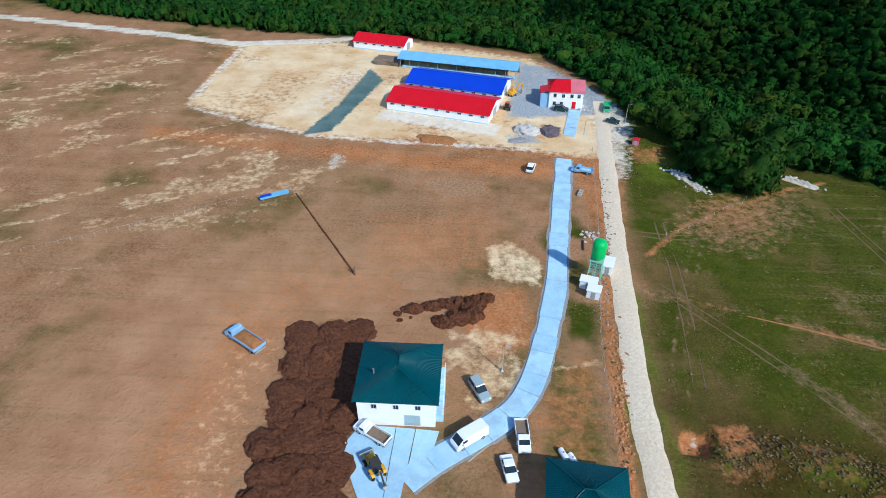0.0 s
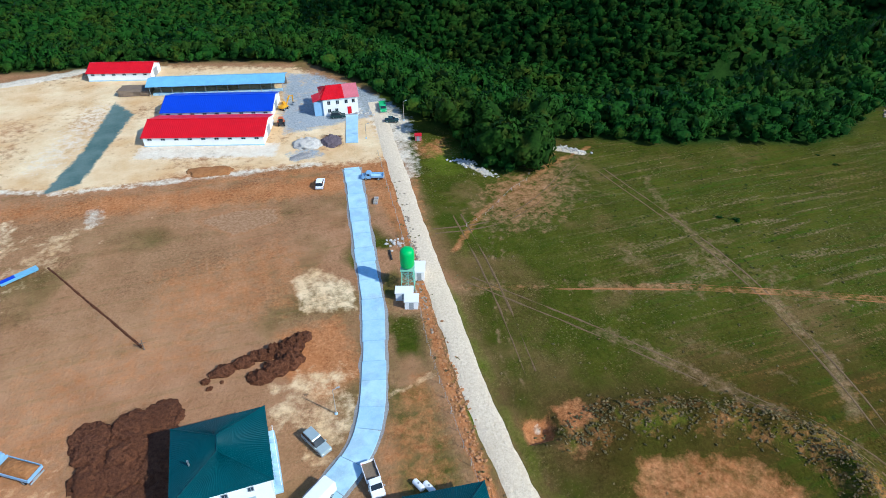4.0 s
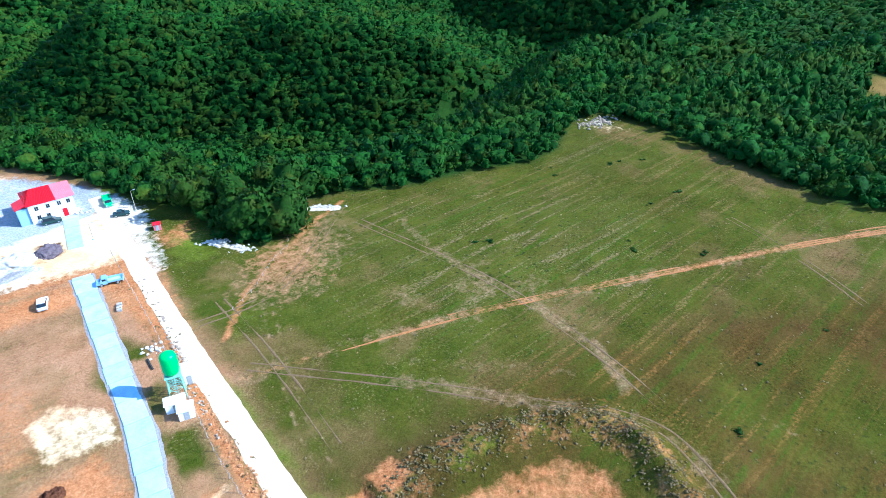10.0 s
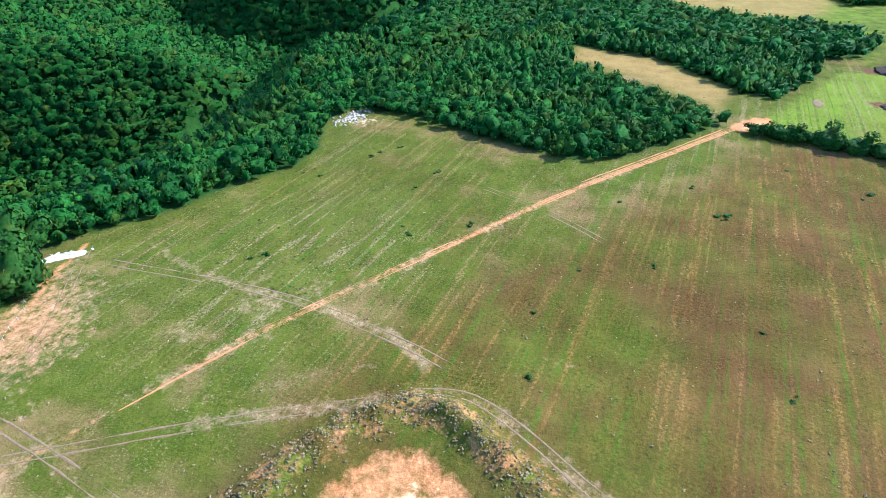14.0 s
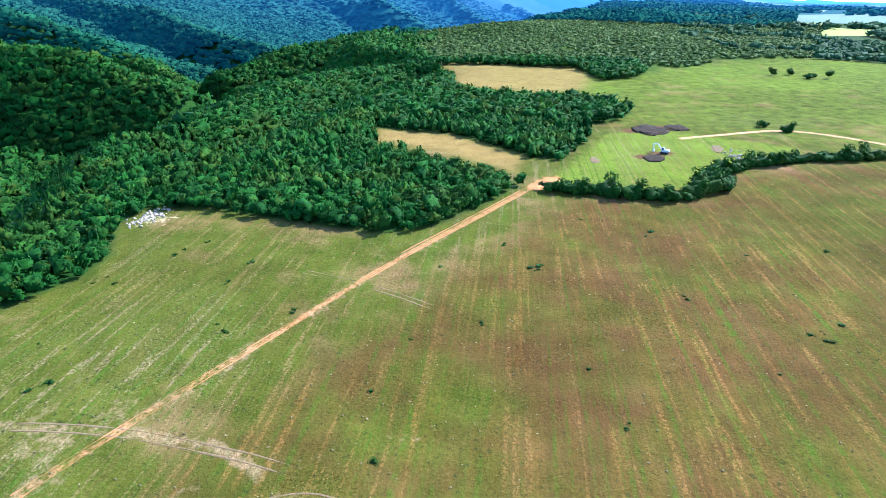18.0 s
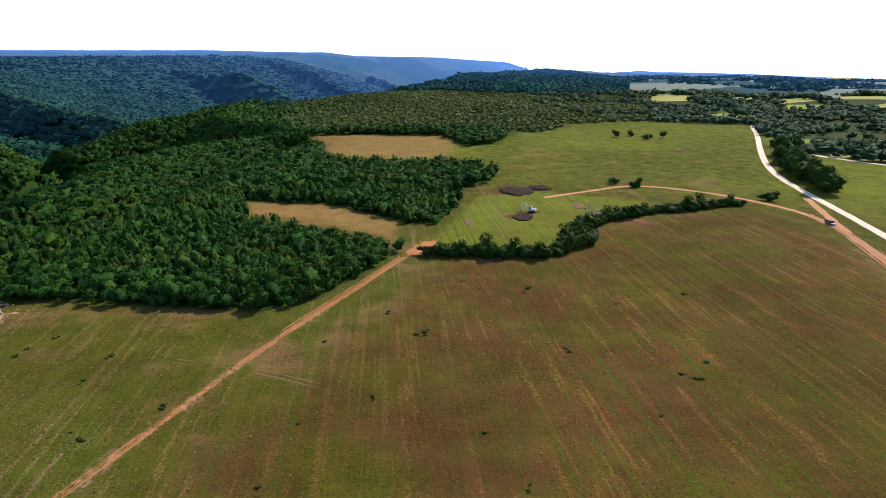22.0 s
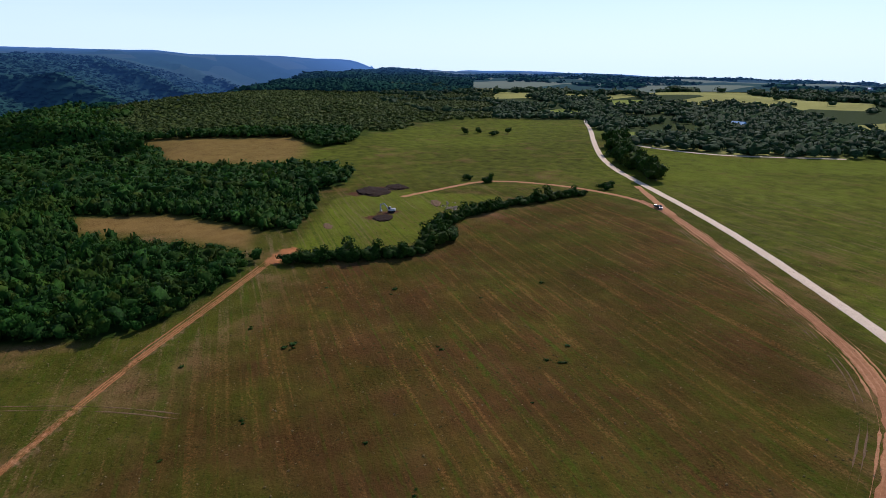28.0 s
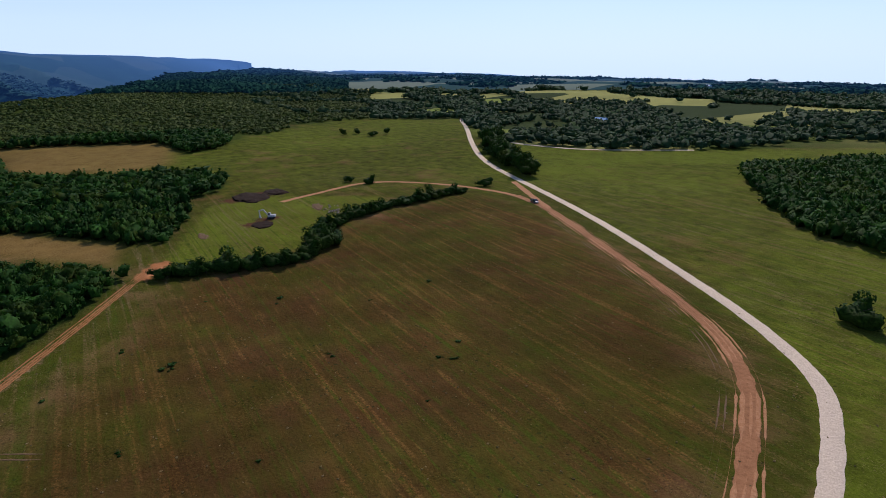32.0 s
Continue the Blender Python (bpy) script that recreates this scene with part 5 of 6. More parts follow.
def barn(m, length, depth, eave, ridge, roof_material, label, windows=9, end_door=True):
    """A long cattle barn: rendered walls, ribbed gable roof, small windows under the eaves."""
    b = thing("barn", m, label, "barn", "barns")
    t = 0.25
    for lo, hi in (((0, 0, -0.6), (length, t, eave)), ((0, depth - t, -0.6), (length, depth, eave))):
        part("wall", solid(lo, hi), M_white, b)
    for x in (0, length - t):
        bm = faces([(x, t, -0.6), (x, depth - t, -0.6), (x, depth - t, eave), (x, depth / 2, ridge - 0.05), (x, t, eave)], [(0, 1, 2, 3, 4)])
        got = bmesh.ops.extrude_face_region(bm, geom=bm.faces[:])
        for v in got["geom"]:
            if isinstance(v, bmesh.types.BMVert):
                v.co.x += t
        bmesh.ops.recalc_face_normals(bm, faces=bm.faces[:])
        part("gable_wall", bm, M_white, b)
    o = 0.4
    drop = (ridge - eave) * o / (depth / 2)
    roof_sheet(b, "roof", (-o, -o, eave - drop), (length + o, -o, eave - drop), (length + o, depth / 2, ridge), (-o, depth / 2, ridge), roof_material)
    roof_sheet(b, "roof", (length + o, depth + o, eave - drop), (-o, depth + o, eave - drop), (-o, depth / 2, ridge), (length + o, depth / 2, ridge), roof_material)
    part("ridge_cap", solid((-o, depth / 2 - 0.25, ridge + 0.02), (length + o, depth / 2 + 0.25, ridge + 0.13), 0.05), roof_material, b)
    for k in range(windows):
        x = length * (k + 0.5) / windows
        window(b, x, 0, eave - 0.95, 1.1, 0.55, (0, -1))
    if end_door:
        d = solid((length - 0.02, depth / 2 - 1.5, 0), (length + 0.07, depth / 2 + 1.5, 2.4))
        part("door", d, M_frame, b)
    part("plinth", solid((-0.1, -0.12, -0.6), (length + 0.1, -0.003, 0.25)), M_concrete, b)
    return b


barn(pose(-47.0, 78.6, 0, 0, 0, -16.2), 30.2, 13.0, 2.6, 4.5, M_red, "long white cattle barn with a bright red ribbed roof")
barn(pose(-43.0, 93.2, 0, 0, 0, -15.2), 29.6, 13.0, 2.6, 4.6, M_blue, "long white cattle barn with a deep blue ribbed roof")
barn(pose(-66.0, 131.6, 0, 0, 0, -15.5), 19.2, 9.0, 2.6, 4.3, M_red, "small white barn with a red roof at the wood's edge", 6)


def open_shed(m, length, depth, eave, ridge):
    s = thing("open_shed", m, "open-sided cattle shed with a light blue roof on steel posts", "shed")
    for k in range(13):
        x = 0.2 + k * (length - 0.4) / 12
        for y in (0.15, depth - 0.15):
            part("post", stick((x, y, -0.5), (x, y, eave + 0.15), 0.09, 8), M_steel, s)
        part("truss", slab_of([(x - 0.05, 0.1, eave + 0.05), (x + 0.05, 0.1, eave + 0.05), (x + 0.05, depth / 2, ridge - 0.15), (x - 0.05, depth / 2, ridge - 0.15), (x + 0.05, depth - 0.1, eave + 0.05), (x - 0.05, depth - 0.1, eave + 0.05)], [(0, 1, 2, 3), (3, 2, 4, 5)], 0.1), M_steel, s)
    o = 0.6
    drop = (ridge - eave) * o / (depth / 2)
    roof_sheet(s, "roof", (-o, -o, eave - drop + 0.2), (length + o, -o, eave - drop + 0.2), (length + o, depth / 2, ridge + 0.2), (-o, depth / 2, ridge + 0.2), M_sky)
    roof_sheet(s, "roof", (length + o, depth + o, eave - drop + 0.2), (-o, depth + o, eave - drop + 0.2), (-o, depth / 2, ridge + 0.2), (length + o, depth / 2, ridge + 0.2), M_sky)
    part("wall", solid((0, depth - 0.05, -0.5), (length, depth + 0.1, 2.2)), M_timber, s, "weathered back wall")
    part("feed_trough", solid((0.5, 0.9, -0.1), (length - 0.5, 1.8, 0.7), 0.08), M_concrete, s)
    part("gutter", solid((-o, -o - 0.1, eave - drop + 0.1), (length + o, -o + 0.03, eave - drop + 0.2), 0.03), M_sky, s)
    return s


open_shed(pose(-47.2, 112.2, 0, 0, 0, -13.1), 39.0, 7.0, 3.3, 4.3)
p = slab_of([(-56.5, 115.5, 0), (-47.6, 113.2, 0), (-46.4, 118.2, 0), (-55.2, 120.4, 0)], [(0, 1, 2, 3)], 1.6)
bmesh.ops.subdivide_edges(p, edges=p.edges[:], cuts=3, use_grid_fill=True)
for q in p.verts:
    q.co += Vector((noise.noise(q.co * 0.7), noise.noise(q.co * 0.7 + Vector((9, 0, 0))), noise.noise(q.co * 0.6 + Vector((0, 9, 0))))) * 0.5
tagged(part("straw_heap", p, M_timber), "brown straw heap beside the open shed", "straw")


def hip_house(m, length, depth, eave, top, ridge, label, stairs=True):
    """A two-storey rendered house with a hipped dark green roof."""
    h = thing("house", m, label, "house")
    t = 0.3
    for lo, hi in (((0, 0, -0.5), (length, t, eave)), ((0, depth - t, -0.5), (length, depth, eave)), ((0, t, -0.5), (t, depth - t, eave)), ((length - t, t, -0.5), (length, depth - t, eave))):
        part("wall", solid(lo, hi), M_white, h)
    part("eaves_board", solid((-0.45, -0.45, eave - 0.02), (length + 0.45, depth + 0.45, eave + 0.06)), M_white, h)
    o, z = 0.55, eave + 0.07
    a, b, c, d = (-o, -o, z), (length + o, -o, z), (length + o, depth + o, z), (-o, depth + o, z)
    e, f = (length / 2 - ridge[0], depth / 2 - ridge[1], top), (length / 2 + ridge[0], depth / 2 + ridge[1], top)
    south, north = (e, f) if ridge[1] else (e, f)
    if ridge[1]:
        roof_sheet(h, "roof", a, b, e, e, M_green, 0.35)
        roof_sheet(h, "roof", b, c, f, e, M_green, 0.35)
        roof_sheet(h, "roof", c, d, f, f, M_green, 0.35)
        roof_sheet(h, "roof", d, a, e, f, M_green, 0.35)
    else:
        roof_sheet(h, "roof", a, b, f, e, M_green, 0.35)
        roof_sheet(h, "roof", b, c, f, f, M_green, 0.35)
        roof_sheet(h, "roof", c, d, e, f, M_green, 0.35)
        roof_sheet(h, "roof", d, a, e, e, M_green, 0.35)
    up = Vector((0, 0, 0.09))
    for p, q in ((a, e), (b, f if not ridge[1] else e), (c, f), (d, e if not ridge[1] else f), (e, f)):
        if (Vector(p) - Vector(q)).length > 0.2:
            part("ridge_cap", stick(Vector(p) + up, Vector(q) + up, 0.09, 6), M_green, h)
    for x in (length * 0.22, length * 0.5, length * 0.78):
        window(h, x, 0, eave - 1.7, 0.8, 0.9, (0, -1))
    return h


hs = hip_house(pose(-36.6, -31.0, 0.05, 0, 0, 0.3), 11.0, 10.6, 5.2, 7.4, (0, 1.2), "white two-storey house with a dark green hipped roof")
part("garage_door", solid((6.6, -0.06, 0.15), (8.9, 0.0, 2.35), 0.02), M_car_silver, hs, "pale blue sheet garage door")
for k in range(8):
    part("door_rib", solid((6.75 + k * 0.27, -0.09, 0.25), (6.8 + k * 0.27, -0.055, 2.25)), M_car_silver, hs.children[-1])
part("vent_pipe", stick((2.0, 4.0, 5.4), (2.0, 4.0, 7.2), 0.12, 10), M_steel, hs)
for k in range(9):
    part("stair_step", solid((11.0, 1.0 + k * 0.9, -0.3), (12.1, 1.9 + k * 0.9, 0.25 + 0.28 * k)), M_concrete, hs)
part("stair_rail", stick((12.0, 1.2, 1.2), (12.0, 9.0, 3.6), 0.04, 6), M_white, hs)
for y in (3.2, 7.2):
    window(hs, 11.0, y, 3.2, 0.9, 1.0, (1, 0))
hip_house(pose(-11.2, -47.2, 0.05, 0, 0, -6.0), 9.2, 9.0, 3.6, 5.6, (0.6, 0), "house with a dark teal hipped sheet roof beside the lane")


def office():
    """The two-storey white office with a cross-gabled red roof and a blue-grey wing wall."""
    o = thing("office_house", pose(-0.6, 82.6, 0, 0, 0, -3.0), "white two-storey office house with a cross-gabled red roof", "house")
    L, D, E, R, t = 9.6, 9.0, 5.0, 7.0, 0.3
    for lo, hi in (((0, 0, -0.5), (L, t, E)), ((0, D - t, -0.5), (L, D, E)), ((0, t, -0.5), (t, D - t, E)), ((L - t, t, -0.5), (L, D - t, E))):
        part("wall", solid(lo, hi), M_white, o)
    w = 0.45
    roof_sheet(o, "roof", (-w, -w, E - 0.1), (L * 0.62, -w, E - 0.1), (L * 0.62, D / 2, R), (-w + 2.2, D / 2, R), M_red, 0.4)
    roof_sheet(o, "roof", (-w, D + w, E - 0.1), (-w, -w, E - 0.1), (-w + 2.2, D / 2, R), (-w + 2.2, D / 2, R), M_red, 0.4)
    roof_sheet(o, "roof", (L + w, D + w, E - 0.1), (-w, D + w, E - 0.1), (-w + 2.2, D / 2, R), (L + w, D / 2, R), M_red, 0.4)
    roof_sheet(o, "roof", (L * 0.62, -w, E - 0.1), (L + w, -w, E - 0.1), (L + w, D / 2, R), (L * 0.62, D / 2, R), M_pink, 0.4)
    bm = faces([(L - 0.01, 0, E), (L - 0.01, D, E), (L - 0.01, D / 2, R - 0.1)], [(0, 1, 2)])
    part("gable_wall", bm, M_white, o)
    for x in (1.6, 4.0, 6.4, 8.4):
        window(o, x, 0, 3.2, 0.9, 1.1, (0, -1))
    for x in (1.6, 3.6):
        window(o, x, 0, 0.9, 0.9, 1.1, (0, -1))
    part("door", solid((6.6, -0.06, 0.05), (7.7, 0.0, 2.15), 0.02), M_red, o, "red metal entrance door")
    part("porch", solid((-2.4, 0.5, -0.3), (-0.003, 5.0, 4.2)), M_car_blue, o, "pale blue sheet-clad stair porch")
    part("porch_roof", slab_of([(-2.7, 0.2, 4.2), (-0.05, 0.2, 5.0), (-0.05, 5.3, 5.0), (-2.7, 5.3, 4.2)], [(0, 1, 2, 3)], 0.1), M_red, o)
    return o


office()


# ---- water tower and kiosks ----
def water_tower(x, y):
    w = thing("water_tower", pose(x, y, height_at(x, y), 0, 0, -18), "green water tank on a pale green steel lattice tower", "water tower")
    top, half, foot = 4.7, 1.0, 1.25
    legs = [((sx * foot, sy * foot, -0.2), (sx * half, sy * half, top)) for sx in (-1, 1) for sy in (-1, 1)]
    for a, b in legs:
        part("leg", stick(a, b, 0.07, 8), M_steelgreen, w)
    for k in range(4):
        z0, z1 = top * k / 4, top * (k + 1) / 4
        r0, r1 = foot + (half - foot) * k / 4, foot + (half - foot) * (k + 1) / 4
        for i in range(4):
            c, s = math.cos(i * math.pi / 2), math.sin(i * math.pi / 2)
            p = lambda u, v, r, z: (c * u * r - s * v * r, s * u * r + c * v * r, z)
            part("brace", stick(p(1, -1, r0, z0), p(1, 1, r1, z1), 0.03, 5), M_steelgreen, w)
            part("brace", stick(p(1, 1, r0, z0), p(1, -1, r1, z1), 0.03, 5), M_steelgreen, w)
            part("strut", stick(p(1, -1, r1, z1), p(1, 1, r1, z1), 0.04, 5), M_steelgreen, w)
    bm = bmesh.new()
    prof = [(0.0, 0.0), (0.7, 0.05), (1.05, 0.3), (1.25, 0.75), (1.28, 2.1), (1.28, 3.3), (1.15, 3.75), (0.75, 4.05), (0.0, 4.15)]
    rings = []
    for r, z in prof:
        rings.append([bm.verts.new((r * math.cos(a), r * math.sin(a), top + z)) for a in [i * math.tau / 28 for i in range(28)]] if r else [bm.verts.new((0, 0, top + z))])
    for a, b in zip(rings, rings[1:]):
        for i in range(28):
            j = (i + 1) % 28
            q = [a[i % len(a)], a[j % len(a)], b[j % len(b)], b[i % len(b)]]
            bm.faces.new(list(dict.fromkeys(q)))
    for fc in bm.faces:
        fc.smooth = True
    tank = part("tank", bm, M_greenpaint, w, "bright green painted steel tank")
    for z in (1.2, 2.7):
        bm = bmesh.new()
        bmesh.ops.create_cone(bm, segments=28, radius1=1.31, radius2=1.31, depth=0.08, matrix=Matrix.Translation((0, 0, top + z)))
        part("hoop", bm, M_greenpaint, tank)
    part("platform", solid((-1.25, -1.25, top - 0.1), (1.25, 1.25, top), 0.03), M_steelgreen, w)
    part("pipe", stick((0, 0, -0.2), (0, 0, top), 0.09, 8), M_steel, w)
    lad = bmesh.new()
    for k in range(15):
        rod(lad, (-0.2, -1.36, 0.3 * k), (0.2, -1.36, 0.3 * k), 0.015, 4)
    for s in (-0.2, 0.2):
        rod(lad, (s, -1.36, 0), (s, -1.36, top), 0.02, 4)
    part("ladder", lad, M_steelgreen, w)
    return w


M_steelgreen = plain("pale_green_steel", (0.24, 0.50, 0.36), 0.5, vary=0.2)
water_tower(1.7, 4.4)


def kiosk(x, y, lx, ly, h, label):
    k = thing("pump_kiosk", pose(x, y, height_at(x, y), 0, 0, -18), label, "kiosk", "pump kiosks")
    t = 0.12
    for lo, hi in (((-lx / 2, -ly / 2, -0.2), (lx / 2, -ly / 2 + t, h)), ((-lx / 2, ly / 2 - t, -0.2), (lx / 2, ly / 2, h)), ((-lx / 2, -ly / 2 + t, -0.2), (-lx / 2 + t, ly / 2 - t, h)), ((lx / 2 - t, -ly / 2 + t, -0.2), (lx / 2, ly / 2 - t, h))):
        part("wall", solid(lo, hi), M_white, k)
    part("roof", solid((-lx / 2 - 0.15, -ly / 2 - 0.15, h), (lx / 2 + 0.15, ly / 2 + 0.15, h + 0.14), 0.03), M_white, k)
    part("door", solid((-0.4, -ly / 2 - 0.05, 0), (0.4, -ly / 2 - 0.002, h - 0.2), 0.01), M_frame, k)
    return k


kiosk(0.3, 1.9, 3.0, 1.8, 1.7, "flat-roofed white block pump kiosk under the water tower")
kiosk(0.9, -0.6, 2.3, 2.0, 1.7, "small flat-roofed white pump kiosk beside the lane")
kiosk(4.6, 7.0, 1.9, 3.2, 2.0, "white flat-roofed pump kiosk beside the gravel road")


# ---- fences, poles, dark strip ----
def fence(line, step, tall, label, wires=2, seed=4):
    f = thing("fence", pose(0, 0, 0), label, "fence")
    r = random.Random(seed)
    tops = []
    for px, py in resample(line, step):
        z = height_at(px, py)
        lean = (r.uniform(-0.12, 0.12), r.uniform(-0.12, 0.12))
        top = (px + lean[0], py + lean[1], z + tall * r.uniform(0.85, 1.1))
        part("post", stick((px, py, z - 0.3), top, 0.065, 6, 0.05), M_pole, f)
        tops.append((Vector((px, py, z)), Vector(top)))
    for k in range(wires):
        bm = bmesh.new()
        for (a0, a1), (b0, b1) in zip(tops, tops[1:]):
            t = 0.95 - 0.35 * k
            rod(bm, a0.lerp(a1, t), b0.lerp(b1, t), 0.012, 3)
        part("wire", bm, M_steel, f)
    return f


fence([(-0.6, -40), (-0.3, -28), (0.1, -16), (1.2, -6), (3.2, 7), (5.2, 24), (6.8, 42), (8.4, 56)], 3.0, 1.5, "leaning pale post and wire fence beside the gravel road")
fence([(-110, 6), (-100, 11), (-90, 17), (-71, 28.5)], 2.2, 0.9, "row of short weathered stakes across the stubble field", 1, 9)
fence([(46, 52), (40, 33), (33, 30), (24, 22), (18, 19)], 3.0, 0.7, "low broken stake fence by the corner of the wood", 1, 12)


def light_pole(x, y, tall, label):
    p = thing("light_pole", pose(x, y, height_at(x, y)), label, "pole")
    part("shaft", stick((0, 0, -0.3), (0, 0, tall), 0.09, 8, 0.05), M_pole, p)
    part("base", stick((0, 0, -0.1), (0, 0, 0.25), 0.28, 10, 0.2), M_concrete, p)
    part("arm", stick((0, 0, tall - 0.1), (0.7, 0.1, tall + 0.1), 0.035, 6), M_steel, p)
    part("lamp_head", solid((0.55, -0.02, tall + 0.06), (1.05, 0.22, tall + 0.16), 0.03), M_frame, p)
    return p


light_pole(-15.9, -19.7, 5.2, "pale timber light pole on a concrete foot beside the lane")
light_pole(19.8, 73.5, 5.5, "pale light pole at the yard's edge by the wood")
light_pole(7.6, 66.0, 4.0, "pale light pole beside the gravel road")
post = thing("marker_post", pose(-43, 2.6, height_at(-43, 2.6), 4, 3, 0), "short weathered timber post at the dark strip's end", "post")
part("shaft", stick((0, 0, -0.3), (0, 0, 2.2), 0.12, 8, 0.1), M_timber, post)
part("crossbar", solid((-0.5, -0.06, 1.5), (0.5, 0.06, 1.62), 0.02), M_timber, post)
# thin raised dark brown line running up to the marker post
v, f = ribbon([(-61.5, 31), (-53, 18), (-43.3, 3.2)], 0.42, 0.4, 0.9, 0.16)
tagged(new("furrow", mesh_from("furrow", v, f, M_soil)), "narrow raised dark brown strip across the stubble", "earth", kind="structure")


# ---- heaps ----
def heap(x, y, w, d, h, seed, material, name, label, category, group="", turn=0):
    bm = bmesh.new()
    bmesh.ops.create_icosphere(bm, subdivisions=4, radius=1)
    bmesh.ops.delete(bm, geom=[q for q in bm.verts if q.co.z < -0.25], context="VERTS")
    for q in bm.verts:
        p = q.co.copy()
        e = max(0.0, p.z)
        n1 = noise.fractal(p * 1.6 + Vector((seed * 7.3, 0, 0)), 1.0, 2.0, 4)
        n2 = noise.fractal(p * 5.5 + Vector((0, seed * 3.1, 0)), 1.0, 2.0, 3)
        s = 1 + 0.22 * n1
        q.co = Vector((p.x * w / 2 * s, p.y * d / 2 * s, (e ** 0.8 * h * (1 + 0.5 * n1) + (0.32 * n2 + 0.22 * noise.noise(p * 13 + Vector((seed, 0, 0)))) * h) if p.z > -0.05 else p.z))
    for fc in bm.faces:
        fc.smooth = True
    ob = part(name, bm, material)
    ob.matrix_world = pose(x, y, height_at(x, y) - 0.12, 0, 0, turn)
    return tagged(ob, label, category, group)


r = random.Random(31)
k = 0
for row in range(8):
    for col in range(3):
        y = -12.5 - row * 4.4 + r.uniform(-0.9, 0.9)
        x = -48.2 + col * 4.2 + (row in (3, 4)) * 0.6 + r.uniform(-0.8, 0.8) + max(0, row - 5) * 0.5
        if x > -38.4 and y < -18:
            continue
        heap(x, y, r.uniform(5.2, 7.4), r.uniform(5.0, 6.6), r.uniform(0.65, 1.1), k, M_soil, "soil_heap", "tipped heap of dark red-brown soil beside the house", "soil heap", "soil heaps by the house", r.uniform(0, 360))
        k += 1
for x, y, w, d, h in ((-31.0, -6.2, 4.5, 2.6, 0.9), (-28.0, -5.4, 4.0, 2.6, 1.0), (-25.2, -4.8, 3.8, 2.6, 1.0), (-22.6, -4.6, 3.6, 3.4, 1.3), (-20.4, -4.6, 4.0, 4.0, 1.7), (-25.6, -9.4, 4.4, 3.0, 1.1), (-23.2, -8.4, 4.2, 3.4, 1.3), (-20.8, -7.2, 4.2, 4.2, 1.8), (-18.6, -2.8, 3.4, 2.8, 1.0), (-33.8, -7.6, 1.5, 1.3, 0.5), (-33.2, -9.2, 1.1, 0.9, 0.4), (-31.4, -8.4, 0.7, 0.7, 0.3)):
    heap(x, y, w, d, h, k, M_soil, "soil_heap", "crumbly dark red soil heap on the bare field", "soil heap", "soil heaps in the field", r.uniform(-20, 20))
    k += 1
M_purple = gravel_material("purple_grey_slag", (0.10, 0.075, 0.085), (0.20, 0.16, 0.175), 2.0)
for x, y, w, d, h, mat, lab in ((-7.4, 67.0, 7.5, 6.0, 1.3, M_chalk, "pale grey gravel heap in the farm yard"), (-1.4, 66.6, 5.2, 6.5, 1.2, M_purple, "dark purple-grey stone heap in the farm yard"), (-31.5, 60.0, 11.0, 5.5, 0.5, M_rut, "low reddish-brown manure heap by the red barn"),
                              (-10.0, 61.0, 6.0, 3.0, 0.5, M_verge, "low spread of grey gravel on the yard"), (297, -146, 22, 16, 1.0, M_peat, "dark dug soil bank in the meadow"), (303, -160, 14, 12, 0.9, M_peat, "dark dug soil bank in the meadow"), (243, -137, 12, 9, 0.7, M_peat, "dark spoil heap beside the excavator"),
                              (262, -168, 14, 5, 0.4, M_track, "low earth bank in the meadow"), (238, -113, 10, 4, 0.3, M_track, "pale earth bank in the meadow")):
    heap(x, y, w, d, h, k, mat, "earth_bank", lab, "heap", "", r.uniform(-25, 25))
    k += 1


def rubble(x0, y0, spread, n, size, label, seed, stretch=(1, 1), turn=0.0, material=None):
    """A spill of broken stones, each lying on the ground."""
    rr = random.Random(seed)
    pile = thing("rubble", pose(x0, y0, 0), label, "rubble")
    shapes = []
    for s in range(4):
        bm = bmesh.new()
        bmesh.ops.create_icosphere(bm, subdivisions=1, radius=0.5)
        for q in bm.verts:
            q.co *= 1 + 0.45 * noise.noise(q.co * 2.2 + Vector((s * 5 + seed, 0, 0)))
            q.co.z *= 0.7
        me = bpy.data.meshes.new("stone")
        bm.to_mesh(me)
        bm.free()
        me.materials.append(material or M_chalk)
        shapes.append(me)
    c, sn = math.cos(radians(turn)), math.sin(radians(turn))
    for i in range(n):
        u, w = rr.gauss(0, spread * stretch[0]), rr.gauss(0, spread * stretch[1])
        dx, dy = u * c - w * sn, u * sn + w * c
        ob = new("stone", rr.choice(shapes))
        ob.parent = pile
        g = size * rr.uniform(0.5, 1.6)
        ob.matrix_local = pose(dx, dy, height_at(x0 + dx, y0 + dy) + 0.1 * g, rr.uniform(-30, 30), rr.uniform(-30, 30), rr.uniform(0, 360)) @ Matrix.Diagonal((g, g * rr.uniform(0.7, 1.2), g, 1))
    return pile


rubble(27.6, 45.6, 1.1, 80, 0.55, "white limestone rubble spilled under the corner trees", 1, (1.3, 0.8), -40)
rubble(30.4, 39.2, 1.2, 70, 0.5, "white limestone rubble in the trees' shade", 2, (1.2, 0.7), -50)
rubble(55.0, 43.4, 1.1, 90, 0.5, "strip of white limestone rubble at the wood's edge", 3, (1.6, 0.45), -42)
rubble(156, 33.5, 3.0, 120, 0.8, "heap of pale broken stone at the field's far corner", 4, (1.3, 0.7), -20, M_stone)
rubble(1.9, -22, 9.0, 170, 0.42, "orange and pale stones strewn along the road's verge", 11, (1.0, 0.06), 84, M_orange)
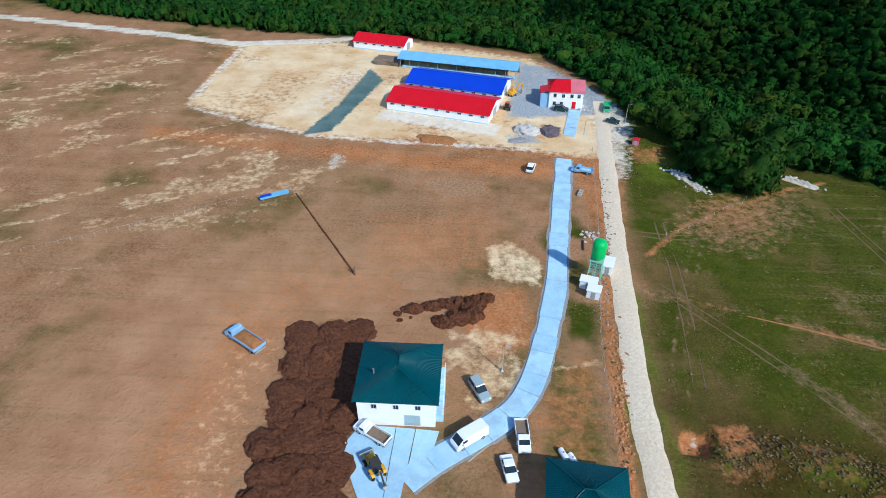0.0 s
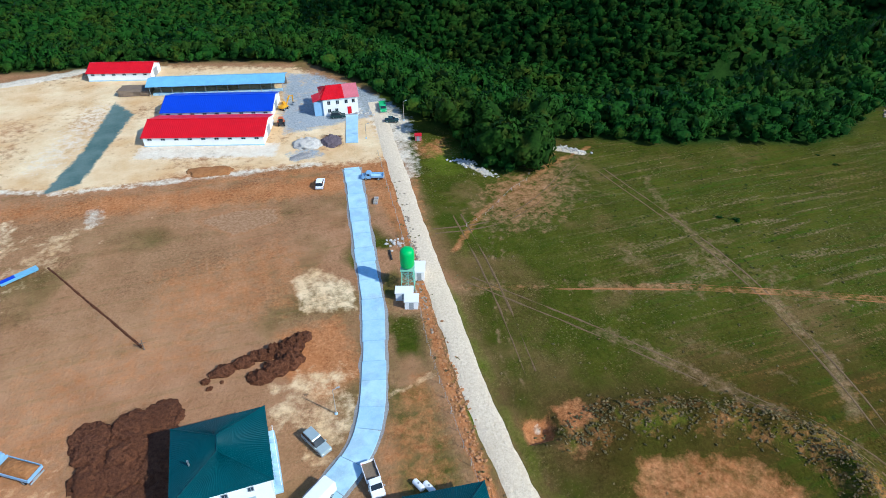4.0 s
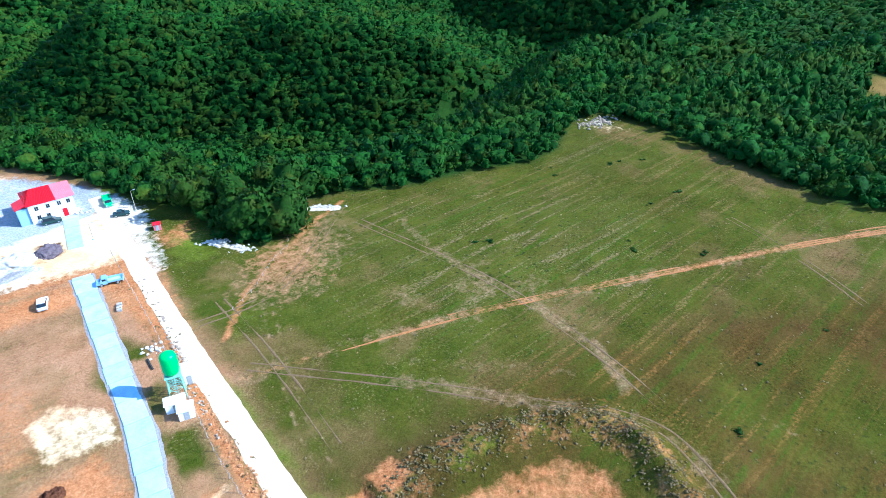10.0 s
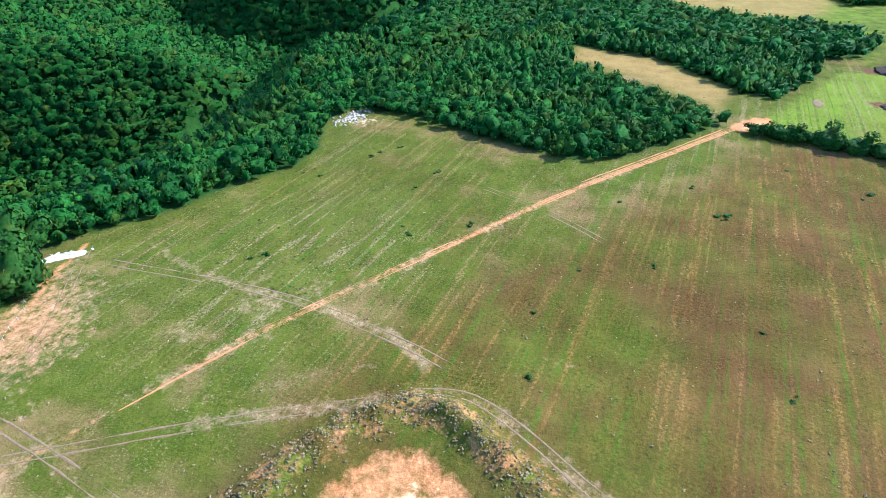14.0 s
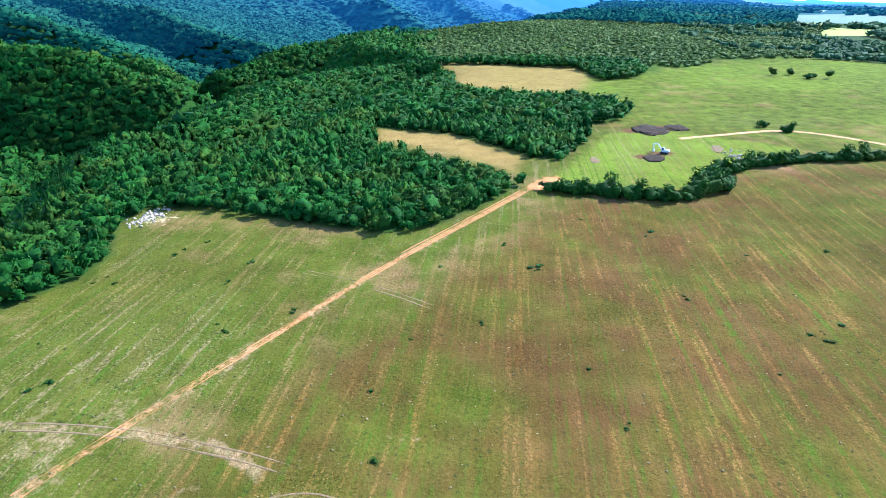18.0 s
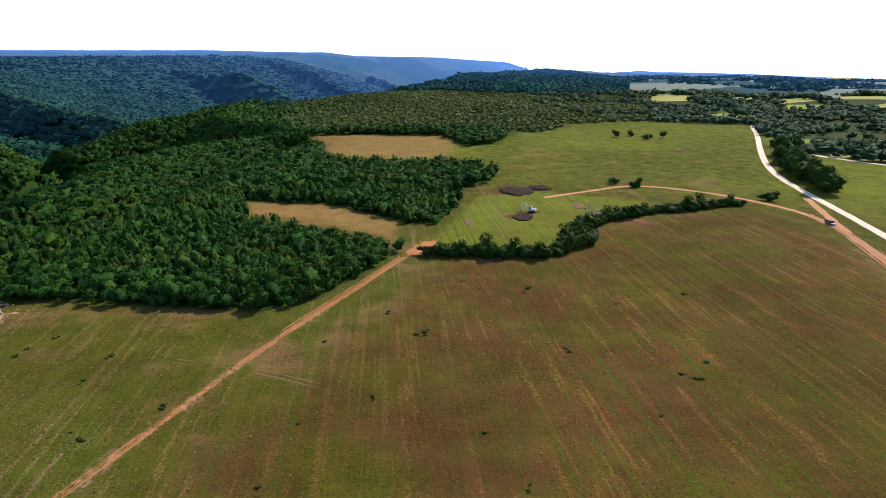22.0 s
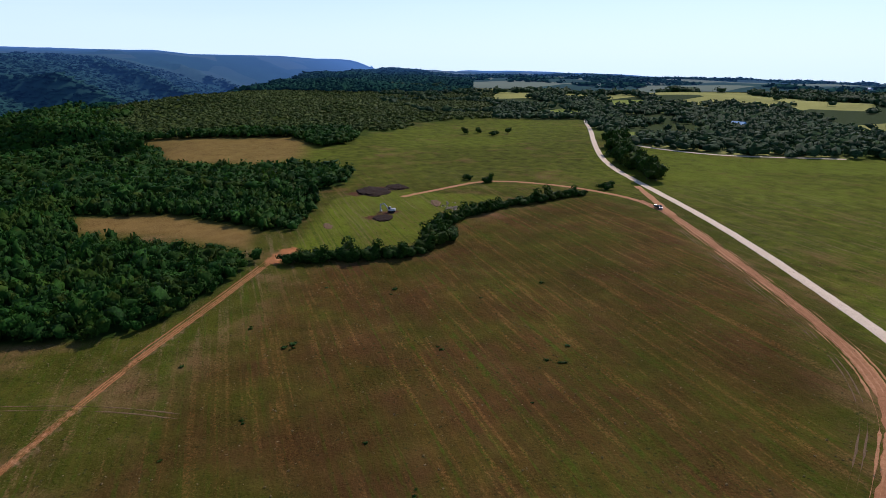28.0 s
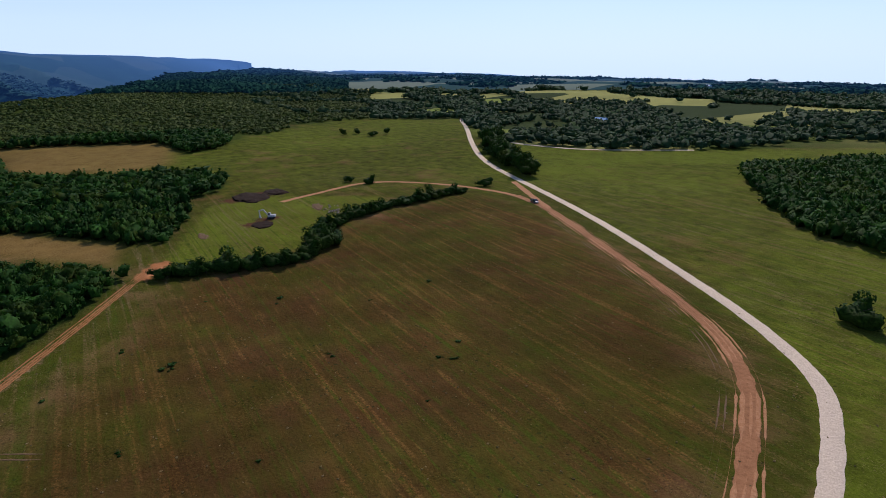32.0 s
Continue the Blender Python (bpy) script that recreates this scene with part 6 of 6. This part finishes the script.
rubble(5.2, 12, 10.0, 110, 0.42, "pale stones strewn along the road's verge", 12, (1.0, 0.05), 81, M_stone)
rubble(2.6, 18.4, 0.8, 25, 0.5, "small heap of white stones beside the fence", 5)
rubble(9.0, 84.0, 2.0, 40, 0.8, "pale stones along the yard's edge", 6, (1.5, 0.5), -50)
rubble(250, -172, 4.0, 40, 1.0, "pale stones on a meadow bank", 8, (1.4, 0.5), -20, M_stone)


# ---- vehicles ----
def wheel(parent, x, y, r, w, sub=True):
    bm = stick((x, y - w / 2, r), (x, y + w / 2, r), r, 18)
    bmesh.ops.bevel(bm, geom=[e for e in bm.edges if e.calc_face_angle(0) > 1], offset=r * 0.15, segments=2, affect="EDGES")
    tyre = part("wheel", bm, M_tyre, parent)
    part("rim", stick((x, y - w / 2 - 0.01, r), (x, y + w / 2 + 0.01, r), r * 0.58, 14), M_steel, tyre)


def extruded(profile, half, taper=1.0, zt=0.0, bevel=0.05):
    """A side outline (x, z) drawn out to both sides; points above zt lean in."""
    bm = bmesh.new()
    rows = []
    for s in (-1, 1):
        rows.append([bm.verts.new((x, s * half * (taper if z > zt else 1.0), z)) for x, z in profile])
    n = len(profile)
    bm.faces.new(rows[0][::-1])
    bm.faces.new(rows[1])
    for i in range(n):
        bm.faces.new((rows[0][i], rows[0][(i + 1) % n], rows[1][(i + 1) % n], rows[1][i]))
    bmesh.ops.recalc_face_normals(bm, faces=bm.faces[:])
    if bevel:
        bmesh.ops.bevel(bm, geom=[e for e in bm.edges if e.calc_face_angle(0) > 0.6], offset=bevel, segments=2, affect="EDGES")
    return bm


def lights(c, L, half, z):
    for s in (-1, 1):
        part("headlight", solid((L / 2 - 0.06, s * half * 0.72 - 0.16, z - 0.07), (L / 2 + 0.015, s * half * 0.72 + 0.16, z + 0.08), 0.03), M_lamp, c)
        part("tail_light", solid((-L / 2 - 0.015, s * half * 0.78 - 0.1, z - 0.08), (-L / 2 + 0.06, s * half * 0.78 + 0.1, z + 0.1), 0.03), M_tail, c)
    part("bumper", solid((L / 2 - 0.08, -half * 0.95, 0.3), (L / 2 + 0.05, half * 0.95, 0.5), 0.04), M_frame, c)
    part("bumper", solid((-L / 2 - 0.05, -half * 0.95, 0.3), (-L / 2 + 0.08, half * 0.95, 0.5), 0.04), M_frame, c)


def place(x, y, heading, extra=0.0):
    return pose(x, y, height_at(x, y) + extra, 0, 0, heading)


def car(x, y, heading, L, kind, paint, label, category="car", extra=0.0):
    c = thing(category.replace(" ", "_"), place(x, y, heading, extra), label, category, "parked vehicles")
    half, h = 0.86 if kind != "van" else 0.98, L / 2
    if kind == "van":
        body = [(-h, 0.35), (h, 0.35), (h, 0.95), (h - 0.25, 1.15), (h - 1.15, 2.05), (h - 1.5, 2.15), (-h + 0.15, 2.15), (-h, 1.9)]
        part("body", extruded(body, half, 0.93, 1.2, 0.07), paint, c)
        part("windscreen", slab_of([(h - 0.30, -0.8, 1.18), (h - 0.30, 0.8, 1.18), (h - 1.06, 0.78, 1.97), (h - 1.06, -0.78, 1.97)], [(0, 1, 2, 3)], 0.05), M_glass, c)
        for s in (-1, 1):
            part("side_window", solid((h - 1.7, s * 0.925 - 0.02, 1.3), (h - 0.95, s * 0.925 + 0.02, 1.8), 0.01), M_glass, c)
            part("mirror", solid((h - 0.95, s * 1.08 - 0.09, 1.2), (h - 0.8, s * 1.08 + 0.09, 1.45), 0.03), M_frame, c)
    else:
        up = {"sedan": 1.42, "suv": 1.75}[kind]
        belt = {"sedan": 0.88, "suv": 1.02}[kind]
        rear = -h + (0.75 if kind == "sedan" else 0.1)
        body = [(-h, 0.32), (h, 0.32), (h, 0.62), (h - 0.1, belt - 0.16), (h * 0.42, belt), (-h + 0.1, belt), (-h, belt - 0.2)]
        part("body", extruded(body, half, 0.97, belt - 0.1, 0.06), paint, c)
        cab = [(h * 0.46, belt - 0.03), (h * 0.12, up - 0.06), (-h * 0.45 if kind == "sedan" else rear + 0.35, up - 0.05), (rear, belt - 0.03)]
        part("cabin_glass", extruded(cab, half * 0.93, 0.84, belt + 0.1, 0.04), M_glass, c)
        top = [(h * 0.14, up - 0.09), (h * 0.1, up), (-h * 0.42 if kind == "sedan" else rear + 0.38, up), (-h * 0.47 if kind == "sedan" else rear + 0.28, up - 0.09)]
        part("roof", extruded(top, half * 0.82, 1.0, 9, 0.03), paint, c)
        for s in (-1, 1):
            part("mirror", solid((h * 0.36, s * (half + 0.06) - 0.09, belt), (h * 0.46, s * (half + 0.06) + 0.09, belt + 0.14), 0.03), paint, c)
            part("pillar", stick((-h * 0.1, s * half * 0.92, belt - 0.05), (-h * 0.1, s * half * 0.8, up - 0.05), 0.05, 6), paint, c)
    for sx in (-1, 1):
        for sy in (-1, 1):
            wheel(c, sx * h * 0.62, sy * (half - 0.1), 0.33, 0.22)
    lights(c, L, half, 0.68)
    return c


def pickup(x, y, heading, L, paint, bed_material, label, extra=0.0, load=None):
    c = thing("pickup_truck", place(x, y, heading, extra), label, "truck", "parked vehicles")
    h, half = L / 2, 0.92
    part("chassis", solid((-h + 0.1, -0.45, 0.4), (h - 0.3, 0.45, 0.62), 0.03), M_frame, c)
    cab = [(h - 2.1, 0.4), (h, 0.4), (h, 1.0), (h - 0.7, 1.12), (h - 1.15, 1.78), (h - 2.0, 1.82), (h - 2.1, 1.7)]
    part("cab", extruded(cab, half * 0.97, 0.9, 1.3, 0.06), paint, c)
    part("windscreen", slab_of([(h - 0.72, -0.75, 1.13), (h - 0.72, 0.75, 1.13), (h - 1.12, 0.72, 1.72), (h - 1.12, -0.72, 1.72)], [(0, 1, 2, 3)], 0.05), M_glass, c)
    for s in (-1, 1):
        part("side_window", solid((h - 1.9, s * 0.83 - 0.03, 1.2), (h - 1.2, s * 0.83 + 0.03, 1.62), 0.01), M_glass, c)
        part("side_board", solid((-h, s * half - 0.04, 0.75), (h - 2.2, s * half + 0.04, 1.2), 0.02), paint, c)
        part("mirror", solid((h - 1.0, s * 1.05 - 0.08, 1.1), (h - 0.86, s * 1.05 + 0.08, 1.35), 0.03), M_frame, c)
    part("bed", solid((-h, -half + 0.05, 0.64), (h - 2.2, half - 0.05, 0.78), 0.02), bed_material, c, "dark timber load bed")
    part("tailgate", solid((-h - 0.04, -half, 0.75), (-h + 0.04, half, 1.2), 0.02), paint, c)
    part("headboard", solid((h - 2.24, -half, 0.75), (h - 2.16, half, 1.45), 0.02), paint, c)
    if load is not None:
        bm = bmesh.new()
        bmesh.ops.create_grid(bm, x_segments=14, y_segments=8, size=1)
        for q in bm.verts:
            e = (1 - q.co.x ** 4) * (1 - q.co.y ** 4)
            q.co = Vector((q.co.x * (L - 2.4) / 2 - 1.1 + 0.05, q.co.y * (half - 0.08), 1.08 + 0.4 * e + 0.1 * noise.noise(q.co * 4)))
        part("load", bm, load, c, "heaped brown soil")
    for sx in (h - 0.95, -h + 1.1):
        for sy in (-1, 1):
            wheel(c, sx, sy * (half - 0.12), 0.38, 0.26)
    lights(c, L, half, 0.75)
    return c


UP = 0.17
car(-19.4, -24.1, -62, 4.7, "suv", M_car_silver, "silver-green estate car parked on dry grass by the house")
car(-20.7, -32.9, -143, 5.4, "van", M_car_white, "white panel van parked on the concrete lane", "van", UP)
pickup(-13.3, -32.2, -86, 5.2, M_car_white, M_timber, "white flatbed pickup with a brown timber bed beside the lane")
car(-15.3, -37.4, -77, 4.1, "sedan", M_car_white, "white saloon car parked on reddish earth")
pickup(-34.3, -33.0, 150, 5.6, M_car_white, M_timber, "white pickup with a dark load bed on the concrete yard", UP)
tipper = pickup(-57.9, -16.0, 147, 7.4, M_car_blue, M_timber, "pale blue tipper truck loaded with brown soil", 0.0, M_rut)
tipper.matrix_world = tipper.matrix_world @ Matrix.Diagonal((1.02, 1.32, 1.3, 1))
car(-7.7, 45.3, 74, 4.2, "suv", M_car_white, "white estate car on bare ground beside the lane")
pickup(4.4, 44.6, 162, 5.0, M_car_blue, M_concrete, "blue and white flatbed truck parked across the red earth")
car(2.9, 80.6, -10, 4.2, "suv", M_car_dark, "dark green car parked before the office house")
car(16.4, 73.6, -18, 3.8, "sedan", M_car_dark, "dark car wreck at the yard's edge")
pickup(16.1, 82.6, -99, 6.2, M_car_green, M_car_green, "bright green lorry at the edge of the yard")
pickup(218, -260.8, 170, 5.4, M_car_dark, M_timber, "dark pickup truck driving on the orange earth road", 0.1)


def digger(x, y, heading, paint, scale, label, name="excavator", tracked=True, extra=0.0):
    e = thing(name, place(x, y, heading, extra) @ Matrix.Scale(scale, 4), label, "machine", "")
    if tracked:
        for s in (-1, 1):
            t = [(-1.7, 0.25), (-1.3, 0.0), (1.3, 0.0), (1.7, 0.25), (1.7, 0.55), (1.3, 0.8), (-1.3, 0.8), (-1.7, 0.55)]
            bm = extruded(t, 0.28, 1.0, 9, 0.04)
            bm.transform(Matrix.Translation((0, s * 1.0, 0)))
            part("track", bm, M_tyre, e)
    else:
        for sx in (-1.1, 1.1):
            for sy in (-0.85, 0.85):
                wheel(e, sx, sy, 0.6, 0.4)
    part("turntable", stick((0, 0, 0.6), (0, 0, 1.0), 0.7, 16), M_frame, e)
    part("body", extruded([(-2.0, 0.95), (1.2, 0.95), (1.2, 1.5), (-0.2, 1.9), (-1.8, 1.9), (-2.0, 1.6)], 1.1, 0.95, 1.6, 0.08), paint, e)
    cab = part("cab", extruded([(0.0, 1.5), (1.25, 1.5), (1.3, 2.2), (0.9, 2.9), (0.0, 2.9)], 0.5, 0.92, 2.0, 0.05), paint, e)
    cab.location = (0, 0.55, 0)
    part("cab_window", solid((0.25, 1.0, 1.9), (1.1, 1.065, 2.7), 0.02), M_glass, e)
    part("boom", extruded([(0.9, 1.3), (1.3, 1.2), (3.4, 3.9), (5.2, 3.4), (5.3, 3.7), (3.2, 4.4)], 0.2, 1.0, 9, 0.03), paint, e)
    part("stick", extruded([(5.0, 3.9), (5.5, 3.8), (5.2, 1.2), (4.9, 1.2)], 0.15, 1.0, 9, 0.03), paint, e)
    part("bucket", extruded([(4.7, 1.3), (5.4, 1.3), (5.5, 0.6), (4.9, 0.2), (4.3, 0.5), (4.8, 0.7)], 0.5, 1.0, 9, 0.02), M_frame, e)
    part("hydraulic_ram", stick((1.2, 0.25, 1.6), (3.0, 0.25, 3.6), 0.07, 8), M_steel, e)
    return e


def backhoe(x, y, heading, label, extra):
    """A wheeled loader with a front bucket and a folded digging arm behind."""
    b = thing("backhoe_loader", place(x, y, heading, extra), label, "machine")
    for sx, r in ((-1.1, 0.72), (1.25, 0.5)):
        for sy in (-0.85, 0.85):
            wheel(b, sx, sy, r, 0.42)
    part("chassis", solid((-1.6, -0.55, 0.55), (1.7, 0.55, 0.9), 0.04), M_car_blue, b, "blue chassis")
    part("hood", extruded([(0.2, 0.9), (1.75, 0.9), (1.75, 1.35), (1.5, 1.55), (0.2, 1.65)], 0.45, 0.92, 1.2, 0.06), M_yellow, b)
    cab = part("cab", extruded([(-1.2, 0.9), (0.2, 0.9), (0.3, 1.7), (0.05, 2.55), (-1.2, 2.55)], 0.62, 0.94, 1.8, 0.05), M_glass, b, "dark glazed cab")
    part("roof", solid((-1.3, -0.66, 2.55), (0.15, 0.66, 2.66), 0.03), M_dark, cab)
    for sy in (-0.62, 0.62):
        part("fender", extruded([(-1.85, 1.2), (-1.6, 1.5), (-0.6, 1.5), (-0.35, 1.2), (-0.5, 1.2), (-0.7, 1.38), (-1.5, 1.38), (-1.7, 1.2)], 0.22, 1.0, 9, 0.02), M_yellow, b).location = (0, sy + (0.22 if sy > 0 else -0.22), 0)
        part("loader_arm", extruded([(0.0, 1.25), (1.5, 1.15), (2.6, 0.5), (2.75, 0.62), (1.6, 1.38), (0.0, 1.45)], 0.07, 1.0, 9, 0.02), M_yellow, b).location = (0, sy, 0)
    part("front_bucket", extruded([(2.55, 0.9), (2.65, 0.9), (2.75, 0.15), (3.35, 0.08), (3.35, 0.02), (2.6, 0.04)], 1.1, 1.0, 9, 0.01), M_frame, b)
    part("boom", extruded([(-1.7, 0.9), (-1.45, 0.9), (-2.1, 2.7), (-2.35, 2.6)], 0.13, 1.0, 9, 0.02), M_yellow, b)
    part("dipper", extruded([(-2.35, 2.75), (-2.1, 2.55), (-3.3, 1.0), (-3.5, 1.1)], 0.1, 1.0, 9, 0.02), M_dark, b)
    part("rear_bucket", extruded([(-3.6, 1.15), (-3.2, 0.95), (-3.0, 0.4), (-3.5, 0.3), (-3.7, 0.6)], 0.3, 1.0, 9, 0.02), M_frame, b)
    for sy in (-0.75, 0.75):
        part("stabiliser", stick((-1.6, sy, 0.2), (-1.6, sy * 0.8, 1.1), 0.08, 8), M_frame, b)
    return b


M_machine = plain("white_machine_paint", (0.48, 0.48, 0.48), 0.45, vary=0.2)
digger(252, -143.5, 60, M_machine, 0.95, "white tracked excavator with its arm raised in the meadow")
backhoe(-33.2, -38.4, 122, "yellow and blue backhoe loader on the concrete yard", UP)
digger(-10.6, 90.6, 42, M_yellow, 0.75, "yellow loader parked beside the blue barn", "loader", False)


def tractor(x, y, heading, paint, label):
    t = thing("tractor", place(x, y, heading), label, "tractor")
    part("bonnet", extruded([(0.0, 0.7), (1.7, 0.7), (1.8, 1.1), (1.6, 1.35), (0.0, 1.45)], 0.4, 0.9, 1.2, 0.05), paint, t)
    part("cab", extruded([(-1.2, 0.8), (0.1, 0.8), (0.05, 2.3), (-1.1, 2.3)], 0.6, 0.9, 1.5, 0.05), M_glass, t)
    part("roof", solid((-1.25, -0.65, 2.3), (0.15, 0.65, 2.42), 0.05), paint, t)
    for sy in (-1, 1):
        wheel(t, -0.7, sy * 0.75, 0.75, 0.4)
        wheel(t, 1.3, sy * 0.6, 0.45, 0.28)
        part("mudguard", solid((-1.4, sy * 0.75 - 0.22, 1.45), (0.0, sy * 0.75 + 0.22, 1.52), 0.03), paint, t)
    return t


tractor(-12.4, 80.6, 76, plain("orange_red_paint", (0.6, 0.13, 0.03), 0.4), "small orange-red tractor in front of the barns")


# ---- loose things ----
def trough(x, y, turn):
    t = thing("trough", place(x, y, turn), "long blue sheet-metal feed trough standing in the stubble", "trough")
    part("tray", extruded([(-3.2, 0.35), (3.2, 0.35), (3.3, 0.95), (-3.3, 0.95)], 0.5, 1.25, 0.6, 0.03), M_sky, t)
    part("cover", solid((-3.2, -0.5, 0.951), (-0.6, 0.5, 1.02), 0.02), M_blue, t, "blue lid")
    for sx in (-2.6, 0, 2.6):
        for sy in (-0.4, 0.4):
            part("leg", stick((sx, sy, -0.1), (sx, sy, 0.4), 0.05, 6), M_steel, t)
    return t


trough(-65.8, 29.0, 31)
for k, (x, y) in enumerate(((-7.9, -34.7), (-6.7, -35.4))):
    b = thing("white_tank", place(x, y, -65), "white plastic tank lying beside the house", "tank", "white tanks")
    bm = stick((-0.9, 0, 0.42), (0.9, 0, 0.42), 0.42, 18)
    bmesh.ops.bevel(bm, geom=[e for e in bm.edges if e.calc_face_angle(0) > 1], offset=0.12, segments=3, affect="EDGES")
    part("shell", bm, M_car_white, b)
    part("cap", stick((0, 0, 0.8), (0, 0, 0.92), 0.13, 10), M_frame, b)
box_ = thing("red_hut", place(20.2, 60.8, -18), "small faded red metal hut at the wood's edge", "hut")
part("body", solid((-0.8, -0.7, -0.1), (0.8, 0.7, 1.5), 0.03), M_pink, box_)
part("roof", solid((-0.95, -0.85, 1.5), (0.95, 0.85, 1.6), 0.03), M_red, box_)
part("door", solid((-0.35, -0.75, 0), (0.35, -0.703, 1.3), 0.01), M_frame, box_)
pallet = thing("block_stack", place(2.8, 34.6, 70), "low stack of pale yellow blocks on red earth", "blocks")
for i in range(5):
    for j in range(2):
        part("block", solid((-1.3 + i * 0.53, -0.45 + j * 0.47, 0), (-0.82 + i * 0.53, -0.02 + j * 0.47, 0.45 + 0.2 * (i % 2)), 0.02), M_pole if (i + j) % 3 else M_frame, pallet)
lg = thing("log", place(1.0, 14.6, -95), "dark charred log lying on red earth", "log")
part("stem", stick((-1.5, 0, 0.2), (1.5, 0, 0.2), 0.2, 10, 0.16), M_dark, lg)
pl = thing("plank", place(-19.4, -35.0, 45), "pale plank lying at the lane's edge", "plank")
part("board", solid((-2.0, -0.12, 0.05), (2.0, 0.12, 0.12), 0.01), M_pole, pl)


# ---- shrubs in the fields ----
def shrub(seed):
    s = thing("shrub", pose(0, 0, -320), "low green spare shrub far under the ground", "shrub")
    quad, tint, way = crown_template(300 + seed, 90, 0.11)
    v = quad.reshape(-1, 3) * (2.0, 2.0, 0.7) + (0, 0, 0.22)
    me = leaves("foliage", v, way, np.repeat(tint, 3), M_leaf)
    new("foliage", me).parent = s
    return s


SHRUBS = [shrub(k) for k in range(3)]
spots = [(94, -20), (127, -12), (115, -11), (103, -74), (168, -101), (77, -55.5), (116, 20), (133, -87), (73, 3), (147, -78), (145, -142), (103, -144), (73, -100), (131, -87), (103, -32), (113, 16), (130, -62), (88, -95), (120, -120), (160, -120), (60, -60), (95, -60), (140, 5), (130, 10), (85, 15), (110, -150), (90, -130), (150, -165)]
for k, (x, y) in enumerate(spots):
    for j in range(r.choice((1, 1, 2, 3))):
        px, py = x + j * r.uniform(-2, 2), y + j * r.uniform(-1.2, 1.2)
        s = copy_thing(SHRUBS[k % 3], pose(px, py, height_at(px, py), 0, 0, r.uniform(0, 360)) @ Matrix.Scale(r.uniform(0.28, 0.72), 4))
        tagged(s, "low dark green shrub in the mown field", "shrub", "field shrubs")


def weeds():
    """Weeds and stubble tufts, too many to count."""
    rnd = np.random.RandomState(41)
    n = 2600
    x, y = rnd.uniform(8, 240, n), rnd.uniform(-270, 45, n)
    rr, _ = polar(x, y)
    ok = inside(PLATEAU, x, y) & (rr < 290)
    t = rnd.rand(1500) * 6.99
    bx = np.interp(t, range(8), [p[0] for p in BANK]) + rnd.normal(0, 1.9, t.size)
    by = np.interp(t, range(8), [p[1] for p in BANK]) + rnd.normal(0, 1.9, t.size)
    ex, ey = rnd.normal(0.4, 0.8, 60), rnd.uniform(-40, 42, 60)
    ex = ex + np.interp(ey, [-40, -16, 7, 42], [0.6, 1.4, 4.6, 8.2])
    x, y = np.concatenate([x[ok], bx, ex]), np.concatenate([y[ok], by, ey])
    w = rnd.uniform(0.15, 0.5, x.size)
    ob = woods("weeds", x, y, w, w * 0.7, 43, CROWNS_FAR, "scattered weeds and dry tufts over the mown field", 0.25, 0.0, M_weed)
    ob["category"] = "weeds"


weeds()


# ---- far farmhouses ----
def farmhouse(x, y, turn, roof, label):
    f = thing("farmhouse", pose(x, y, height_at(x, y), 0, 0, turn), label, "house", "far farmhouses")
    part("wall", solid((-6, -4, -1), (6, 4, 4)), M_white, f)
    part("roof", faces([(-6.5, -4.5, 4), (6.5, -4.5, 4), (6.5, 4.5, 4), (-6.5, 4.5, 4), (-6.5, 0, 6.5), (6.5, 0, 6.5)], [(0, 1, 5, 4), (2, 3, 4, 5), (0, 4, 3), (1, 2, 5), (0, 3, 2, 1)]), roof, f)
    for s in (-3, 0, 3):
        window(f, s, -4, 1.2, 1.4, 1.5, (0, -1))
    return f


for x, y, a in ((463, -545, 20), (330, -860, 40), (345, -905, -10), (300, -900, 70), (700, -1050, 15), (560, -1200, 50), (900, -1300, 0), (420, -1500, 30)):
    farmhouse(x, y, a, M_sky, "far white farmhouse with a pale metal roof")
